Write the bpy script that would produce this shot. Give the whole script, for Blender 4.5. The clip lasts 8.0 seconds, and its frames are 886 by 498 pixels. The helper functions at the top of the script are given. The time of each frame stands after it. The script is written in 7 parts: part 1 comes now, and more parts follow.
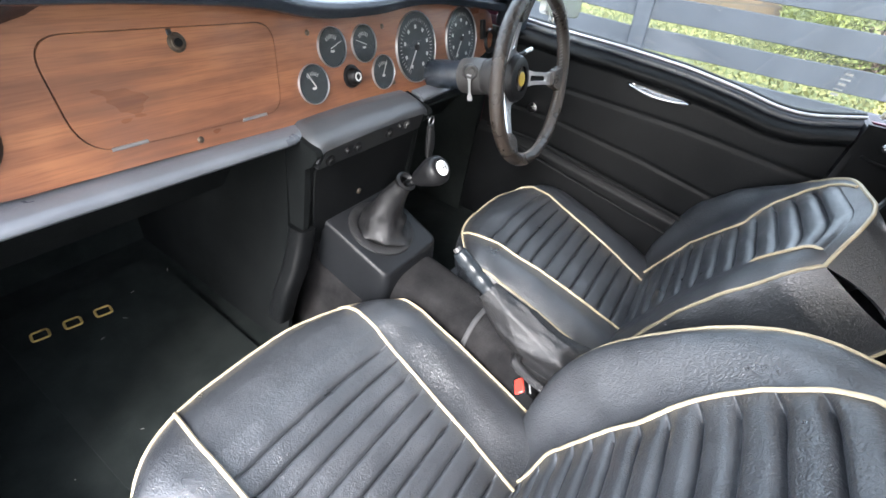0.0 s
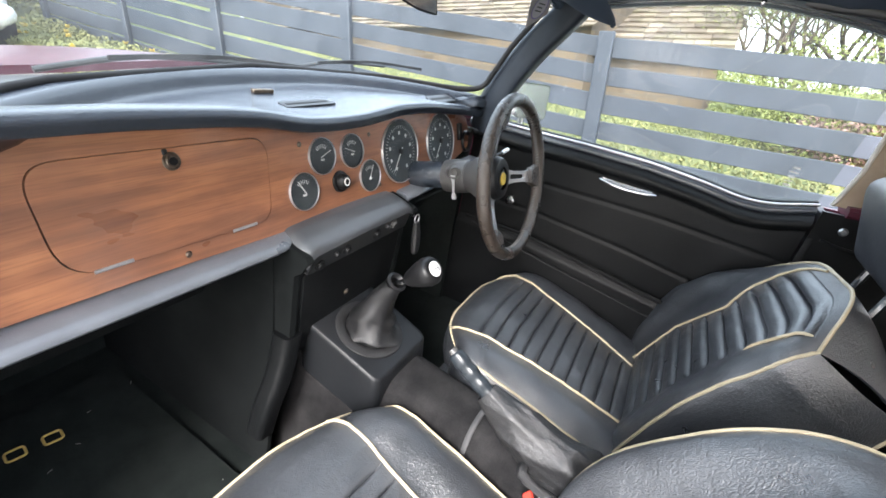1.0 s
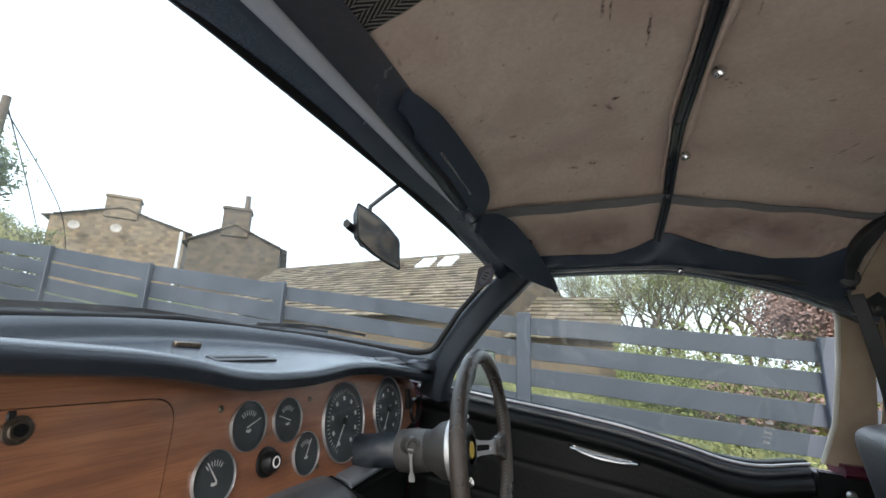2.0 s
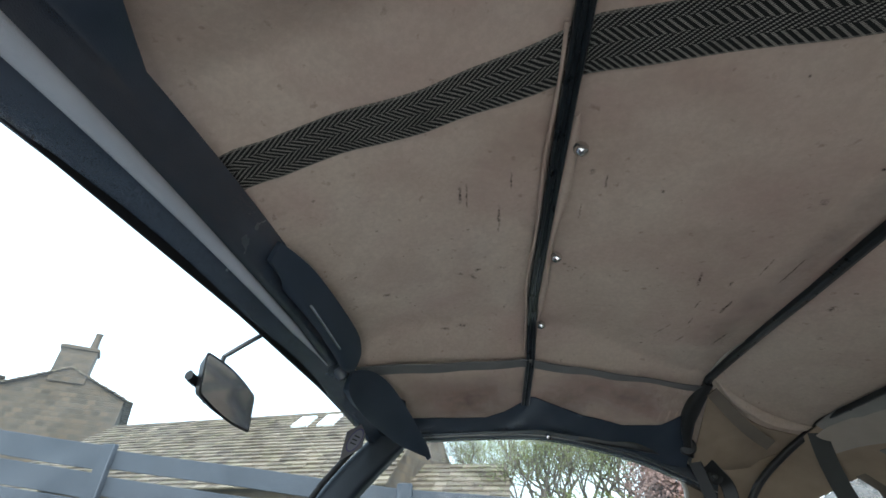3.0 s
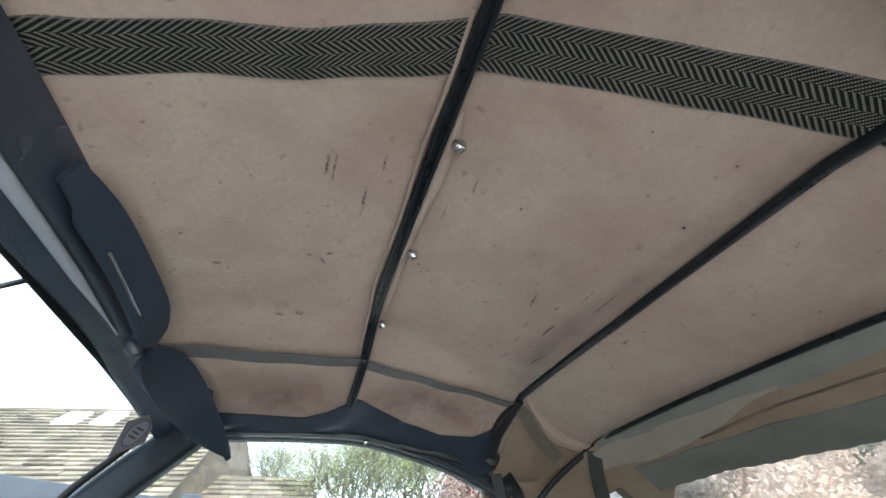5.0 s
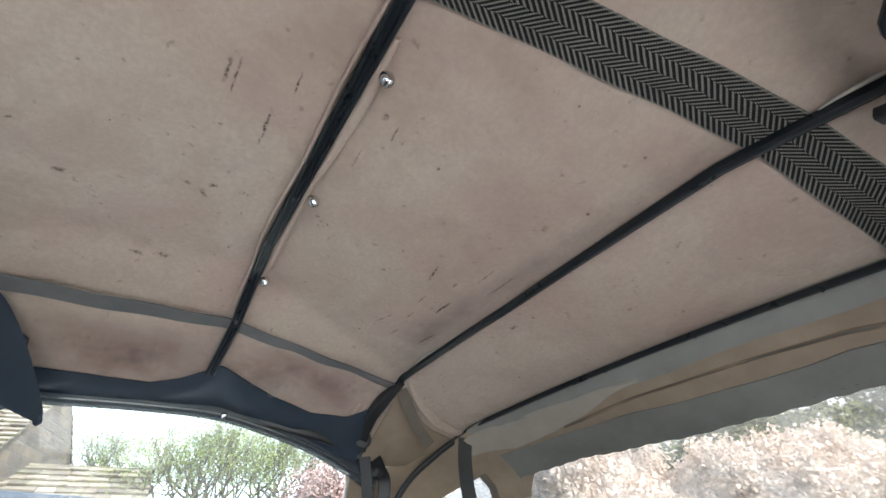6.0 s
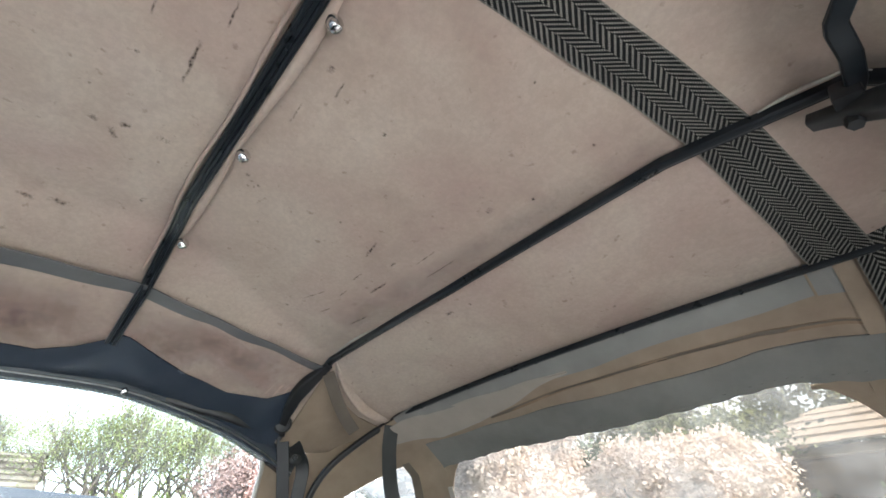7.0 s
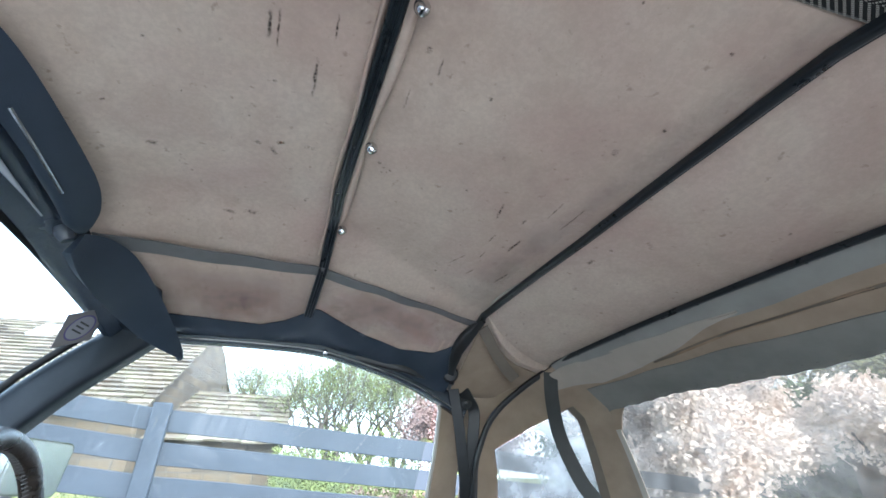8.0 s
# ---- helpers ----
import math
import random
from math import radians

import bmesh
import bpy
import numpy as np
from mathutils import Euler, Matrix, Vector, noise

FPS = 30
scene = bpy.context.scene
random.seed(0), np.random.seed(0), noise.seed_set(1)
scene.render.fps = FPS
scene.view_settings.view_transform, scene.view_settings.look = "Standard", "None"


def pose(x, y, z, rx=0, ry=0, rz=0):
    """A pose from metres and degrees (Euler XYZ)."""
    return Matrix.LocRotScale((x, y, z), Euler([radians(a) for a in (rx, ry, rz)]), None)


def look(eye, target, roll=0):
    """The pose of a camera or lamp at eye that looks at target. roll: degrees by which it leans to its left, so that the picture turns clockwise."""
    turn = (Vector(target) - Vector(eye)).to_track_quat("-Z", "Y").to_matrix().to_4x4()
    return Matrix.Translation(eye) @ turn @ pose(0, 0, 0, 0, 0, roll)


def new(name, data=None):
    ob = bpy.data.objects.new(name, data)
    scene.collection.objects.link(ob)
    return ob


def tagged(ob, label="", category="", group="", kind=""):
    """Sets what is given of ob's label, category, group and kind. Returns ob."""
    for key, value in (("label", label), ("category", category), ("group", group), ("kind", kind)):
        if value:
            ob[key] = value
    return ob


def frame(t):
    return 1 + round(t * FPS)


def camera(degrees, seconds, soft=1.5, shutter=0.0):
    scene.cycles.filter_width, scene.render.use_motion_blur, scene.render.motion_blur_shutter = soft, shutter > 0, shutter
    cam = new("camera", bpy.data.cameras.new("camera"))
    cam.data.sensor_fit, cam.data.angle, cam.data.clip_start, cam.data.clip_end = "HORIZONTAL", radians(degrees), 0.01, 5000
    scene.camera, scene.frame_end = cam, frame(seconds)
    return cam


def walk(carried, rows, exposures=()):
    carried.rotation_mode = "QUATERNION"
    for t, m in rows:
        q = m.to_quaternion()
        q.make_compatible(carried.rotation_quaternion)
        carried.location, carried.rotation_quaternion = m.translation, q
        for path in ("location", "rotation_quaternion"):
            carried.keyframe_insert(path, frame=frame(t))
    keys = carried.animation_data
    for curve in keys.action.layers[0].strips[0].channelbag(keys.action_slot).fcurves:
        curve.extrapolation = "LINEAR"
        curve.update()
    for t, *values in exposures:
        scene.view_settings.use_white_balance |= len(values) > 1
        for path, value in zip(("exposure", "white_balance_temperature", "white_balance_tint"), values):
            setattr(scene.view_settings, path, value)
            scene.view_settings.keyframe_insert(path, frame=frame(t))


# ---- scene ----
cam = camera(90.9, 8.0, soft=1.6)
PATH = [
    (0, (-0.541, -0.499, 0.952), (0.872, 0.214, -0.271), 11.5),
    (0.5, (-0.535, -0.503, 0.948), (0.937, 0.228, -0.191), 11.2),
    (1, (-0.538, -0.453, 0.967), (1.085, 0.29, 0.066), 10.3),
    (1.5, (-0.535, -0.378, 0.946), (1.27, 0.388, 0.554), 9.3),
    (2, (-0.479, -0.369, 0.909), (1.36, 0.334, 1.26), 9.3),
    (2.2, (-0.479, -0.376, 0.913), (1.321, 0.267, 1.501), 9.5),
    (3.3, (-0.481, -0.404, 0.916), (1.155, -0.191, 2.046), 9.2),
    (3.5, (-0.485, -0.406, 0.917), (1.141, -0.236, 2.069), 9.3),
    (4, (-0.48, -0.402, 0.914), (1.129, -0.357, 2.101), 9.1),
    (4.5, (-0.458, -0.399, 0.91), (1.13, -0.548, 2.117), 8.5),
    (5.8, (-0.412, -0.409, 0.891), (1.031, -1.096, 2.093), 7.0),
    (6, (-0.396, -0.413, 0.888), (0.977, -1.188, 2.118), 6.3),
    (6.5, (-0.386, -0.428, 0.89), (0.891, -1.342, 2.128), 5.7),
    (7, (-0.376, -0.435, 0.886), (0.854, -1.419, 2.118), 5.5),
    (7.5, (-0.386, -0.439, 0.887), (1.012, -1.29, 2.037), 7.1),
    (8, (-0.404, -0.444, 0.892), (1.275, -0.943, 1.856), 9.5),
]

# the car stands nose-up on a hill; PATH is in the car's own frame
CAR = pose(0, 0, 0, 7.4, 0, 0)
walk(cam, [(t, CAR @ look(eye, target, roll)) for t, eye, target, roll in PATH],
     exposures=[(0.0, 2.7, 5850, 11), (1.0, 2.6, 6000, 11), (1.6, 2.2, 6100, 10), (2.2, 1.3, 5950, 9), (3.3, 1.80, 5480, 3), (4.6, 2.22, 5650, 4),
                (6.0, 2.68, 5650, 7), (7.0, 2.84, 5720, 7), (8.0, 2.7, 5180, 5)])

# ---- daylight: bright overcast sky with a wide, weak sun ----
world = bpy.data.worlds.new("overcast")
scene.world = world
world.use_nodes = True
wn = world.node_tree.nodes
wl = world.node_tree.links
wn.clear()
sky = wn.new("ShaderNodeTexSky")
sky.sky_type = "NISHITA"
sky.sun_disc = False
sky.sun_elevation, sky.sun_rotation = radians(38), radians(254)
sky.air_density, sky.dust_density, sky.ozone_density = 1.0, 6.0, 0.6
bg_sky = wn.new("ShaderNodeBackground")
bg_sky.inputs[1].default_value = 0.10
bg_cloud = wn.new("ShaderNodeBackground")
bg_cloud.inputs[0].default_value = (0.93, 0.96, 1.0, 1)
bg_cloud.inputs[1].default_value = 0.95
wadd = wn.new("ShaderNodeAddShader")
wout = wn.new("ShaderNodeOutputWorld")
wl.new(sky.outputs[0], bg_sky.inputs[0])
wl.new(bg_sky.outputs[0], wadd.inputs[0])
wl.new(bg_cloud.outputs[0], wadd.inputs[1])
wl.new(wadd.outputs[0], wout.inputs[0])
sun_data = bpy.data.lights.new("sun", "SUN")
sun_data.energy, sun_data.angle, sun_data.color = 1.5, radians(22), (1.0, 0.98, 0.95)
sun = new("sun", sun_data)
sun.matrix_world = look((-3.2, -0.9, 2.8), (0, 0, 0.4))


# ---- small toolbox ----
ORIGIN = {}


def thing(name, at, label="", category="", group="", kind="", in_car=True):
    """An Empty at the base of a thing."""
    ob = new(name)
    ob.matrix_basis = (CAR if in_car else Matrix()) @ Matrix.Translation(at)
    ob.empty_display_size = 0.05
    ORIGIN[ob.name] = Vector(at)
    return tagged(ob, label, category, group, kind)


def part(name, bm, material, parent=None, label="", smooth=40, recalc=True):
    """Links a bmesh, drawn in the car's own metres, as one mesh under parent."""
    at = ORIGIN[parent.name] if parent else Vector((0, 0, 0))
    if recalc:
        bmesh.ops.recalc_face_normals(bm, faces=bm.faces)
    bmesh.ops.translate(bm, verts=bm.verts, vec=-at)
    me = bpy.data.meshes.new(name)
    bm.to_mesh(me)
    bm.free()
    if smooth:
        me.polygons.foreach_set("use_smooth", [True] * len(me.polygons))
        me.set_sharp_from_angle(angle=radians(smooth))
    me.materials.append(material)
    ob = new(name, me)
    if parent:
        ob.parent = parent
        ORIGIN[ob.name] = at
    return tagged(ob, label)


def solo(name, bm, material, label, category, group="", kind="", smooth=40, in_car=True):
    """A thing that is one single mesh."""
    ob = part(name, bm, material, None, "", smooth)
    if in_car:
        ob.matrix_basis = CAR
    return tagged(ob, label, category, group, kind)


def lerp(a, b, f):
    return a + (b - a) * f


def clamp(v, a=0.0, b=1.0):
    return max(a, min(b, v))


def curve1(keys, x):
    """Smooth value along sorted (x, value) keys."""
    if x <= keys[0][0]:
        return keys[0][1]
    for (x0, v0), (x1, v1) in zip(keys, keys[1:]):
        if x <= x1:
            return lerp(v0, v1, (x - x0) / (x1 - x0))
    return keys[-1][1]


def smooth_path(pts, n=8):
    """Catmull-Rom through the points."""
    pts = [Vector(p) for p in pts]
    out = []
    for i in range(len(pts) - 1):
        a, b = pts[max(i - 1, 0)], pts[i]
        c, d = pts[i + 1], pts[min(i + 2, len(pts) - 1)]
        for k in range(n):
            f = k / n
            out.append(0.5 * (2 * b + (c - a) * f + (2 * a - 5 * b + 4 * c - d) * f * f + (3 * b - a - 3 * c + d) * f ** 3))
    out.append(pts[-1])
    return out


def sweep(bm, pts, section, up=(0, 0, 1), closed=False, scale=None):
    """Carries a closed 2D section along the points: (a, b) = sideways, upwards."""
    pts = [Vector(p) for p in pts]
    rings = []
    n = len(pts)
    for i, p in enumerate(pts):
        if closed:
            t = pts[(i + 1) % n] - pts[i - 1]
        else:
            t = pts[min(i + 1, n - 1)] - pts[max(i - 1, 0)]
        t.normalize()
        u = Vector(up(i / max(n - 1, 1)) if callable(up) else up)
        s = t.cross(u)
        if s.length < 1e-5:
            s = t.cross(Vector((0.3, 1, 0.2)))
        s.normalize()
        u = s.cross(t)
        k = scale(i / max(n - 1, 1)) if scale else 1
        rings.append([bm.verts.new(p + s * a * k + u * b * k) for a, b in section])
    m = len(section)
    for i in range(n if closed else n - 1):
        r0, r1 = rings[i], rings[(i + 1) % n]
        for j in range(m):
            bm.faces.new((r0[j], r0[(j + 1) % m], r1[(j + 1) % m], r1[j]))
    if not closed:
        bm.faces.new(rings[0])
        bm.faces.new(rings[-1][::-1])
    return bm


def circle(r, n=10, ry=None):
    return [(r * math.cos(2 * math.pi * k / n), (ry or r) * math.sin(2 * math.pi * k / n)) for k in range(n)]


def tube(bm, pts, r, n=10, closed=False, up=(0, 0, 1), scale=None):
    return sweep(bm, pts, circle(r, n), up, closed, scale)


def rect(w, h, c=0.0):
    """Rectangle w x h with cut corners c."""
    a, b = w / 2, h / 2
    if not c:
        return [(-a, -b), (a, -b), (a, b), (-a, b)]
    return [(-a + c, -b), (a - c, -b), (a, -b + c), (a, b - c), (a - c, b), (-a + c, b), (-a, b - c), (-a, -b + c)]


def grid(bm, f, nu, nv, u0=0.0, u1=1.0, v0=0.0, v1=1.0, thick=0.0):
    """A surface f(u, v); thick > 0 gives it a second skin along its normal."""
    vs = [[bm.verts.new(f(lerp(u0, u1, i / nu), lerp(v0, v1, j / nv))) for j in range(nv + 1)] for i in range(nu + 1)]
    fs = [bm.faces.new((vs[i][j], vs[i + 1][j], vs[i + 1][j + 1], vs[i][j + 1])) for i in range(nu) for j in range(nv)]
    if thick:
        bm.normal_update()
        lo = [[bm.verts.new(v.co - v.normal * thick) for v in row] for row in vs]
        for i in range(nu):
            for j in range(nv):
                bm.faces.new((lo[i][j], lo[i][j + 1], lo[i + 1][j + 1], lo[i + 1][j]))
        rim = [(i, 0) for i in range(nu)] + [(nu, j) for j in range(nv)] + [(i, nv) for i in range(nu, 0, -1)] + [(0, j) for j in range(nv, 0, -1)]
        for (i, j), (k, l) in zip(rim, rim[1:] + rim[:1]):
            bm.faces.new((vs[k][l], vs[i][j], lo[i][j], lo[k][l]))
    return bm


def box(bm, lo, hi, bevel=0.0, seg=2, m=None):
    lo, hi = Vector(lo), Vector(hi)
    r = bmesh.ops.create_cube(bm, size=1.0)
    vs = r["verts"]
    mat = Matrix.Translation((lo + hi) / 2) @ Matrix.Diagonal((*(hi - lo), 1))
    bmesh.ops.transform(bm, matrix=mat, verts=vs)
    if bevel:
        es = list({e for v in vs for e in v.link_edges})
        g = bmesh.ops.bevel(bm, geom=es, offset=bevel, segments=seg, profile=0.6, affect="EDGES")
        vs = list({v for f in g["faces"] for v in f.verts} | {v for v in vs if v.is_valid})
    if m is not None:
        bmesh.ops.transform(bm, matrix=m, verts=vs)
    return bm


def lathe(bm, profile, n, m):
    """Turns (radius, height) round the local z axis of m."""
    rings = []
    for r, h in profile:
        if r < 1e-6:
            rings.append([bm.verts.new(m @ Vector((0, 0, h)))])
        else:
            rings.append([bm.verts.new(m @ Vector((r * math.cos(2 * math.pi * k / n), r * math.sin(2 * math.pi * k / n), h))) for k in range(n)])
    for a, b in zip(rings, rings[1:]):
        for k in range(n):
            q = [a[k % len(a)], a[(k + 1) % len(a)], b[(k + 1) % len(b)], b[k % len(b)]]
            q = [v for i, v in enumerate(q) if v not in q[:i]]
            if len(q) > 2:
                bm.faces.new(q)
    return bm


def slab(bm, outline, place, d0, d1, holes=(), bevel=0.0):
    """Extrudes a 2D outline (with holes) from depth d0 to d1; place(a, b, d) gives the point."""
    loops = [outline, *holes]
    edges, tops = [], []
    for lp in loops:
        vs = [bm.verts.new(place(a, b, d0)) for a, b in lp]
        edges += [bm.edges.new((vs[i], vs[(i + 1) % len(vs)])) for i in range(len(vs))]
        tops.append(vs)
    if holes:
        g = bmesh.ops.triangle_fill(bm, edges=edges, use_beauty=True, use_dissolve=False)
        front = [x for x in g["geom"] if isinstance(x, bmesh.types.BMFace)]
    else:
        front = [bm.faces.new(tops[0])]
    link = {}
    for lp, vs in zip(loops, tops):
        for (a, b), v in zip(lp, vs):
            link[v] = bm.verts.new(place(a, b, d1))
    for f in front:
        bm.faces.new([link[v] for v in f.verts][::-1])
    for vs in tops:
        for i in range(len(vs)):
            a, b = vs[i], vs[(i + 1) % len(vs)]
            bm.faces.new((a, b, link[b], link[a]))
    return bm


def rounded(pts, r, n=5):
    """Rounds the corners of a closed 2D outline; r: one radius or one for each corner."""
    out = []
    m = len(pts)
    for i, p in enumerate(pts):
        rr = r[i] if isinstance(r, (list, tuple)) else r
        a, b, c = Vector(pts[i - 1]), Vector(p), Vector(pts[(i + 1) % m])
        if rr <= 0:
            out.append(tuple(b))
            continue
        e0, e1 = (a - b), (c - b)
        k = min(rr, e0.length * 0.48, e1.length * 0.48)
        s, e = b + e0.normalized() * k, b + e1.normalized() * k
        for j in range(n + 1):
            f = j / n
            out.append(tuple(s * (1 - f) ** 2 + b * 2 * f * (1 - f) + e * f * f))
    return out


def facing(at, axis, up=(0, 0, 1)):
    """A pose at `at` whose local z looks along axis."""
    z = Vector(axis).normalized()
    x = Vector(up).cross(z).normalized()
    y = z.cross(x)
    return Matrix.Translation(at) @ Matrix((x, y, z)).transposed().to_4x4()


# ---- materials ----
def material(name, color=(0.5, 0.5, 0.5), rough=0.5, metal=0.0, spec=0.5, coat=0.0, sheen=0.0):
    m = bpy.data.materials.new(name)
    m.use_nodes = True
    p = m.node_tree.nodes["Principled BSDF"]
    p.inputs["Base Color"].default_value = (*color, 1)
    p.inputs["Roughness"].default_value = rough
    p.inputs["Metallic"].default_value = metal
    p.inputs["Specular IOR Level"].default_value = spec
    p.inputs["Coat Weight"].default_value = coat
    p.inputs["Coat Roughness"].default_value = 0.15
    p.inputs["Sheen Weight"].default_value = sheen
    return m


class Nodes:
    """Short names for building a node tree."""

    def __init__(self, m):
        self.t = m.node_tree
        self.p = self.t.nodes["Principled BSDF"]

    def add(self, kind, **sockets):
        n = self.t.nodes.new("ShaderNode" + kind)
        for k, v in sockets.items():
            self.put(n.inputs[k.replace("_", " ")], v)
        return n

    def put(self, socket, v):
        if isinstance(v, bpy.types.NodeSocket):
            self.t.links.new(v, socket)
        else:
            socket.default_value = v

    def coords(self, scale=(1, 1, 1), kind="Object", turn=(0, 0, 0)):
        c = self.add("TexCoord")
        mp = self.add("Mapping")
        self.put(mp.inputs["Vector"], c.outputs[kind])
        mp.inputs["Scale"].default_value = scale
        mp.inputs["Rotation"].default_value = turn
        return mp.outputs[0]

    def noise(self, vec, scale, detail=4.0, rough=0.55, distort=0.0):
        n = self.add("TexNoise", Scale=scale, Detail=detail, Roughness=rough, Distortion=distort)
        self.put(n.inputs["Vector"], vec)
        return n.outputs["Fac"]

    def ramp(self, fac, stops):
        n = self.add("ValToRGB")
        self.put(n.inputs[0], fac)
        e = n.color_ramp.elements
        while len(e) < len(stops):
            e.new(0.5)
        for el, (pos, col) in zip(e, stops):
            el.position = pos
            el.color = (*col, 1) if len(col) == 3 else col
        return n.outputs[0]

    def mix(self, fac, a, b, mode="MIX"):
        n = self.t.nodes.new("ShaderNodeMix")
        n.data_type, n.blend_type = "RGBA", mode
        self.put(n.inputs[0], fac)
        self.put(n.inputs[6], a if isinstance(a, bpy.types.NodeSocket) else (*a, 1))
        self.put(n.inputs[7], b if isinstance(b, bpy.types.NodeSocket) else (*b, 1))
        return n.outputs[2]

    def math(self, op, a, b=0.0, c=0.0):
        n = self.t.nodes.new("ShaderNodeMath")
        n.operation = op
        for s, v in zip(n.inputs, (a, b, c)):
            self.put(s, v)
        return n.outputs[0]

    def bump(self, height, strength, dist):
        n = self.add("Bump", Strength=strength, Distance=dist)
        self.put(n.inputs["Height"], height)
        self.put(self.p.inputs["Normal"], n.outputs[0])
        return n.outputs[0]

    def color(self, v):
        self.put(self.p.inputs["Base Color"], v)

    def rough(self, v):
        self.put(self.p.inputs["Roughness"], v)


def leather(name, dark, light, rough, grain=420, wrinkle=0.5, spec=0.5, relief=0.42):
    m = material(name, dark, rough, spec=spec)
    n = Nodes(m)
    c = n.coords()
    big = n.noise(c, 9, 5, 0.6)
    v = n.add("TexVoronoi", Scale=grain)
    v.feature = "DISTANCE_TO_EDGE"
    n.put(v.inputs["Vector"], c)
    crease = n.noise(c, 55, 6, 0.7, 1.2)
    n.color(n.mix(n.ramp(big, [(0.35, (0, 0, 0)), (0.75, (1, 1, 1))]), dark, light))
    n.rough(n.math("ADD", n.math("MULTIPLY", big, 0.22), rough - 0.11))
    cr = n.add("TexVoronoi", Scale=120)
    cr.feature = "DISTANCE_TO_EDGE"
    warped = n.mix(0.035, c, n.add("TexNoise", Scale=26, Detail=4).outputs["Color"])
    n.put(cr.inputs["Vector"], warped)
    lines = n.ramp(cr.outputs[0], [(0.0, (0, 0, 0)), (0.22, (1, 1, 1))])
    patch = n.ramp(n.noise(c, 13, 3), [(0.3, (0.35, 0.35, 0.35)), (0.7, (1, 1, 1))])
    h = n.math("ADD", n.math("MULTIPLY", v.outputs[0], 0.5), n.math("MULTIPLY", crease, wrinkle))
    h = n.math("ADD", h, n.math("MULTIPLY", n.math("MULTIPLY", lines, patch), wrinkle * 0.5))
    n.bump(h, relief, 0.0014)
    return m


def carpet(name, dark, light):
    m = material(name, dark, 0.95, spec=0.1)
    n = Nodes(m)
    c = n.coords()
    fine = n.noise(c, 900, 3, 0.7)
    big = n.noise(c, 14, 5, 0.65)
    n.color(n.mix(n.ramp(n.math("MULTIPLY", big, fine), [(0.15, (0, 0, 0)), (0.5, (1, 1, 1))]), dark, light))
    n.bump(fine, 0.9, 0.003)
    return m


def plain(name, a, b, rough, scale=20, metal=0.0, bump=0.15, dist=0.001, fine=300, spec=0.5, coat=0.0):
    """Two-scale mottled surface."""
    m = material(name, a, rough, metal, spec, coat)
    n = Nodes(m)
    c = n.coords()
    big = n.noise(c, scale, 5, 0.6)
    small = n.noise(c, fine, 3, 0.6)
    n.color(n.mix(n.ramp(big, [(0.3, (0, 0, 0)), (0.7, (1, 1, 1))]), a, b))
    n.rough(n.math("ADD", n.math("MULTIPLY", big, 0.2), rough - 0.1))
    n.bump(small, bump, dist)
    return m


seat_vinyl = leather("seat_vinyl", (0.023, 0.025, 0.0285), (0.047, 0.0505, 0.056), 0.31, 300, 1.0, 1.0, 0.5)
door_vinyl = leather("door_vinyl", (0.004, 0.0044, 0.0047), (0.008, 0.0085, 0.009), 0.36, 420, 0.5, 0.16)
dash_vinyl = leather("dash_vinyl", (0.013, 0.017, 0.024), (0.024, 0.03, 0.039), 0.22, 600, 0.3, 0.9)
# darker copy of the black carpet, with the footwell's shade in its colour
carpet_deep = carpet("carpet_deep_shade", (0.0035, 0.0045, 0.0047), (0.012, 0.0135, 0.0135))
console_vinyl = leather("console_vinyl", (0.0045, 0.005, 0.006), (0.009, 0.0098, 0.011), 0.42, 500, 0.5, 0.3)
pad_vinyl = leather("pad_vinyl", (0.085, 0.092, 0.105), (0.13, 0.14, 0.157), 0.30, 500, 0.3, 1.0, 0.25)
gaiter_vinyl = leather("gaiter_vinyl", (0.0045, 0.0045, 0.005), (0.010, 0.010, 0.0105), 0.42, 350, 1.2, 0.65, 0.6)
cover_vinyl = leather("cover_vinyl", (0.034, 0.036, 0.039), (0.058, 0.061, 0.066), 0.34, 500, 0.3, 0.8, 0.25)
# blue lift in the visor's base stands in for haze in the lens
visor_vinyl = leather("visor_vinyl", (0.030, 0.042, 0.062), (0.046, 0.06, 0.085), 0.5, 700, 0.1, 0.25)
pillar_vinyl = leather("pillar_vinyl", (0.013, 0.017, 0.024), (0.022, 0.028, 0.037), 0.42, 600, 0.3, 0.25)
# raised blue is lens haze put into the header's colour
header_vinyl = leather("header_vinyl", (0.030, 0.042, 0.062), (0.046, 0.06, 0.085), 0.24, 700, 0.1, 0.9)
# pale colour paints the highlight along the header's rolled edge
bead_highlight = leather("bead_highlight", (0.42, 0.45, 0.5), (0.5, 0.53, 0.58), 0.22, 900, 0.05)
rim_leather = leather("rim_leather", (0.018, 0.014, 0.011), (0.075, 0.058, 0.046), 0.28, 500, 1.0, 0.7, 0.6)
carpet_black = carpet("carpet_black", (0.008, 0.0105, 0.01), (0.026, 0.03, 0.028))
carpet_tunnel = carpet("carpet_tunnel", (0.006, 0.006, 0.0065), (0.045, 0.043, 0.043))
edging_grey = plain("edging_grey", (0.03, 0.03, 0.031), (0.045, 0.045, 0.046), 0.85, 40, bump=0.5, fine=500)
black_paint = plain("black_paint", (0.012, 0.013, 0.014), (0.025, 0.026, 0.027), 0.38, 30, bump=0.1)
bow_black = plain("bow_black", (0.012, 0.015, 0.018), (0.016, 0.020, 0.024), 0.3, 40, bump=0.05, spec=0.35)
black_plastic = plain("black_plastic", (0.006, 0.006, 0.0065), (0.010, 0.010, 0.0105), 0.4, 25, bump=0.1, spec=0.25)
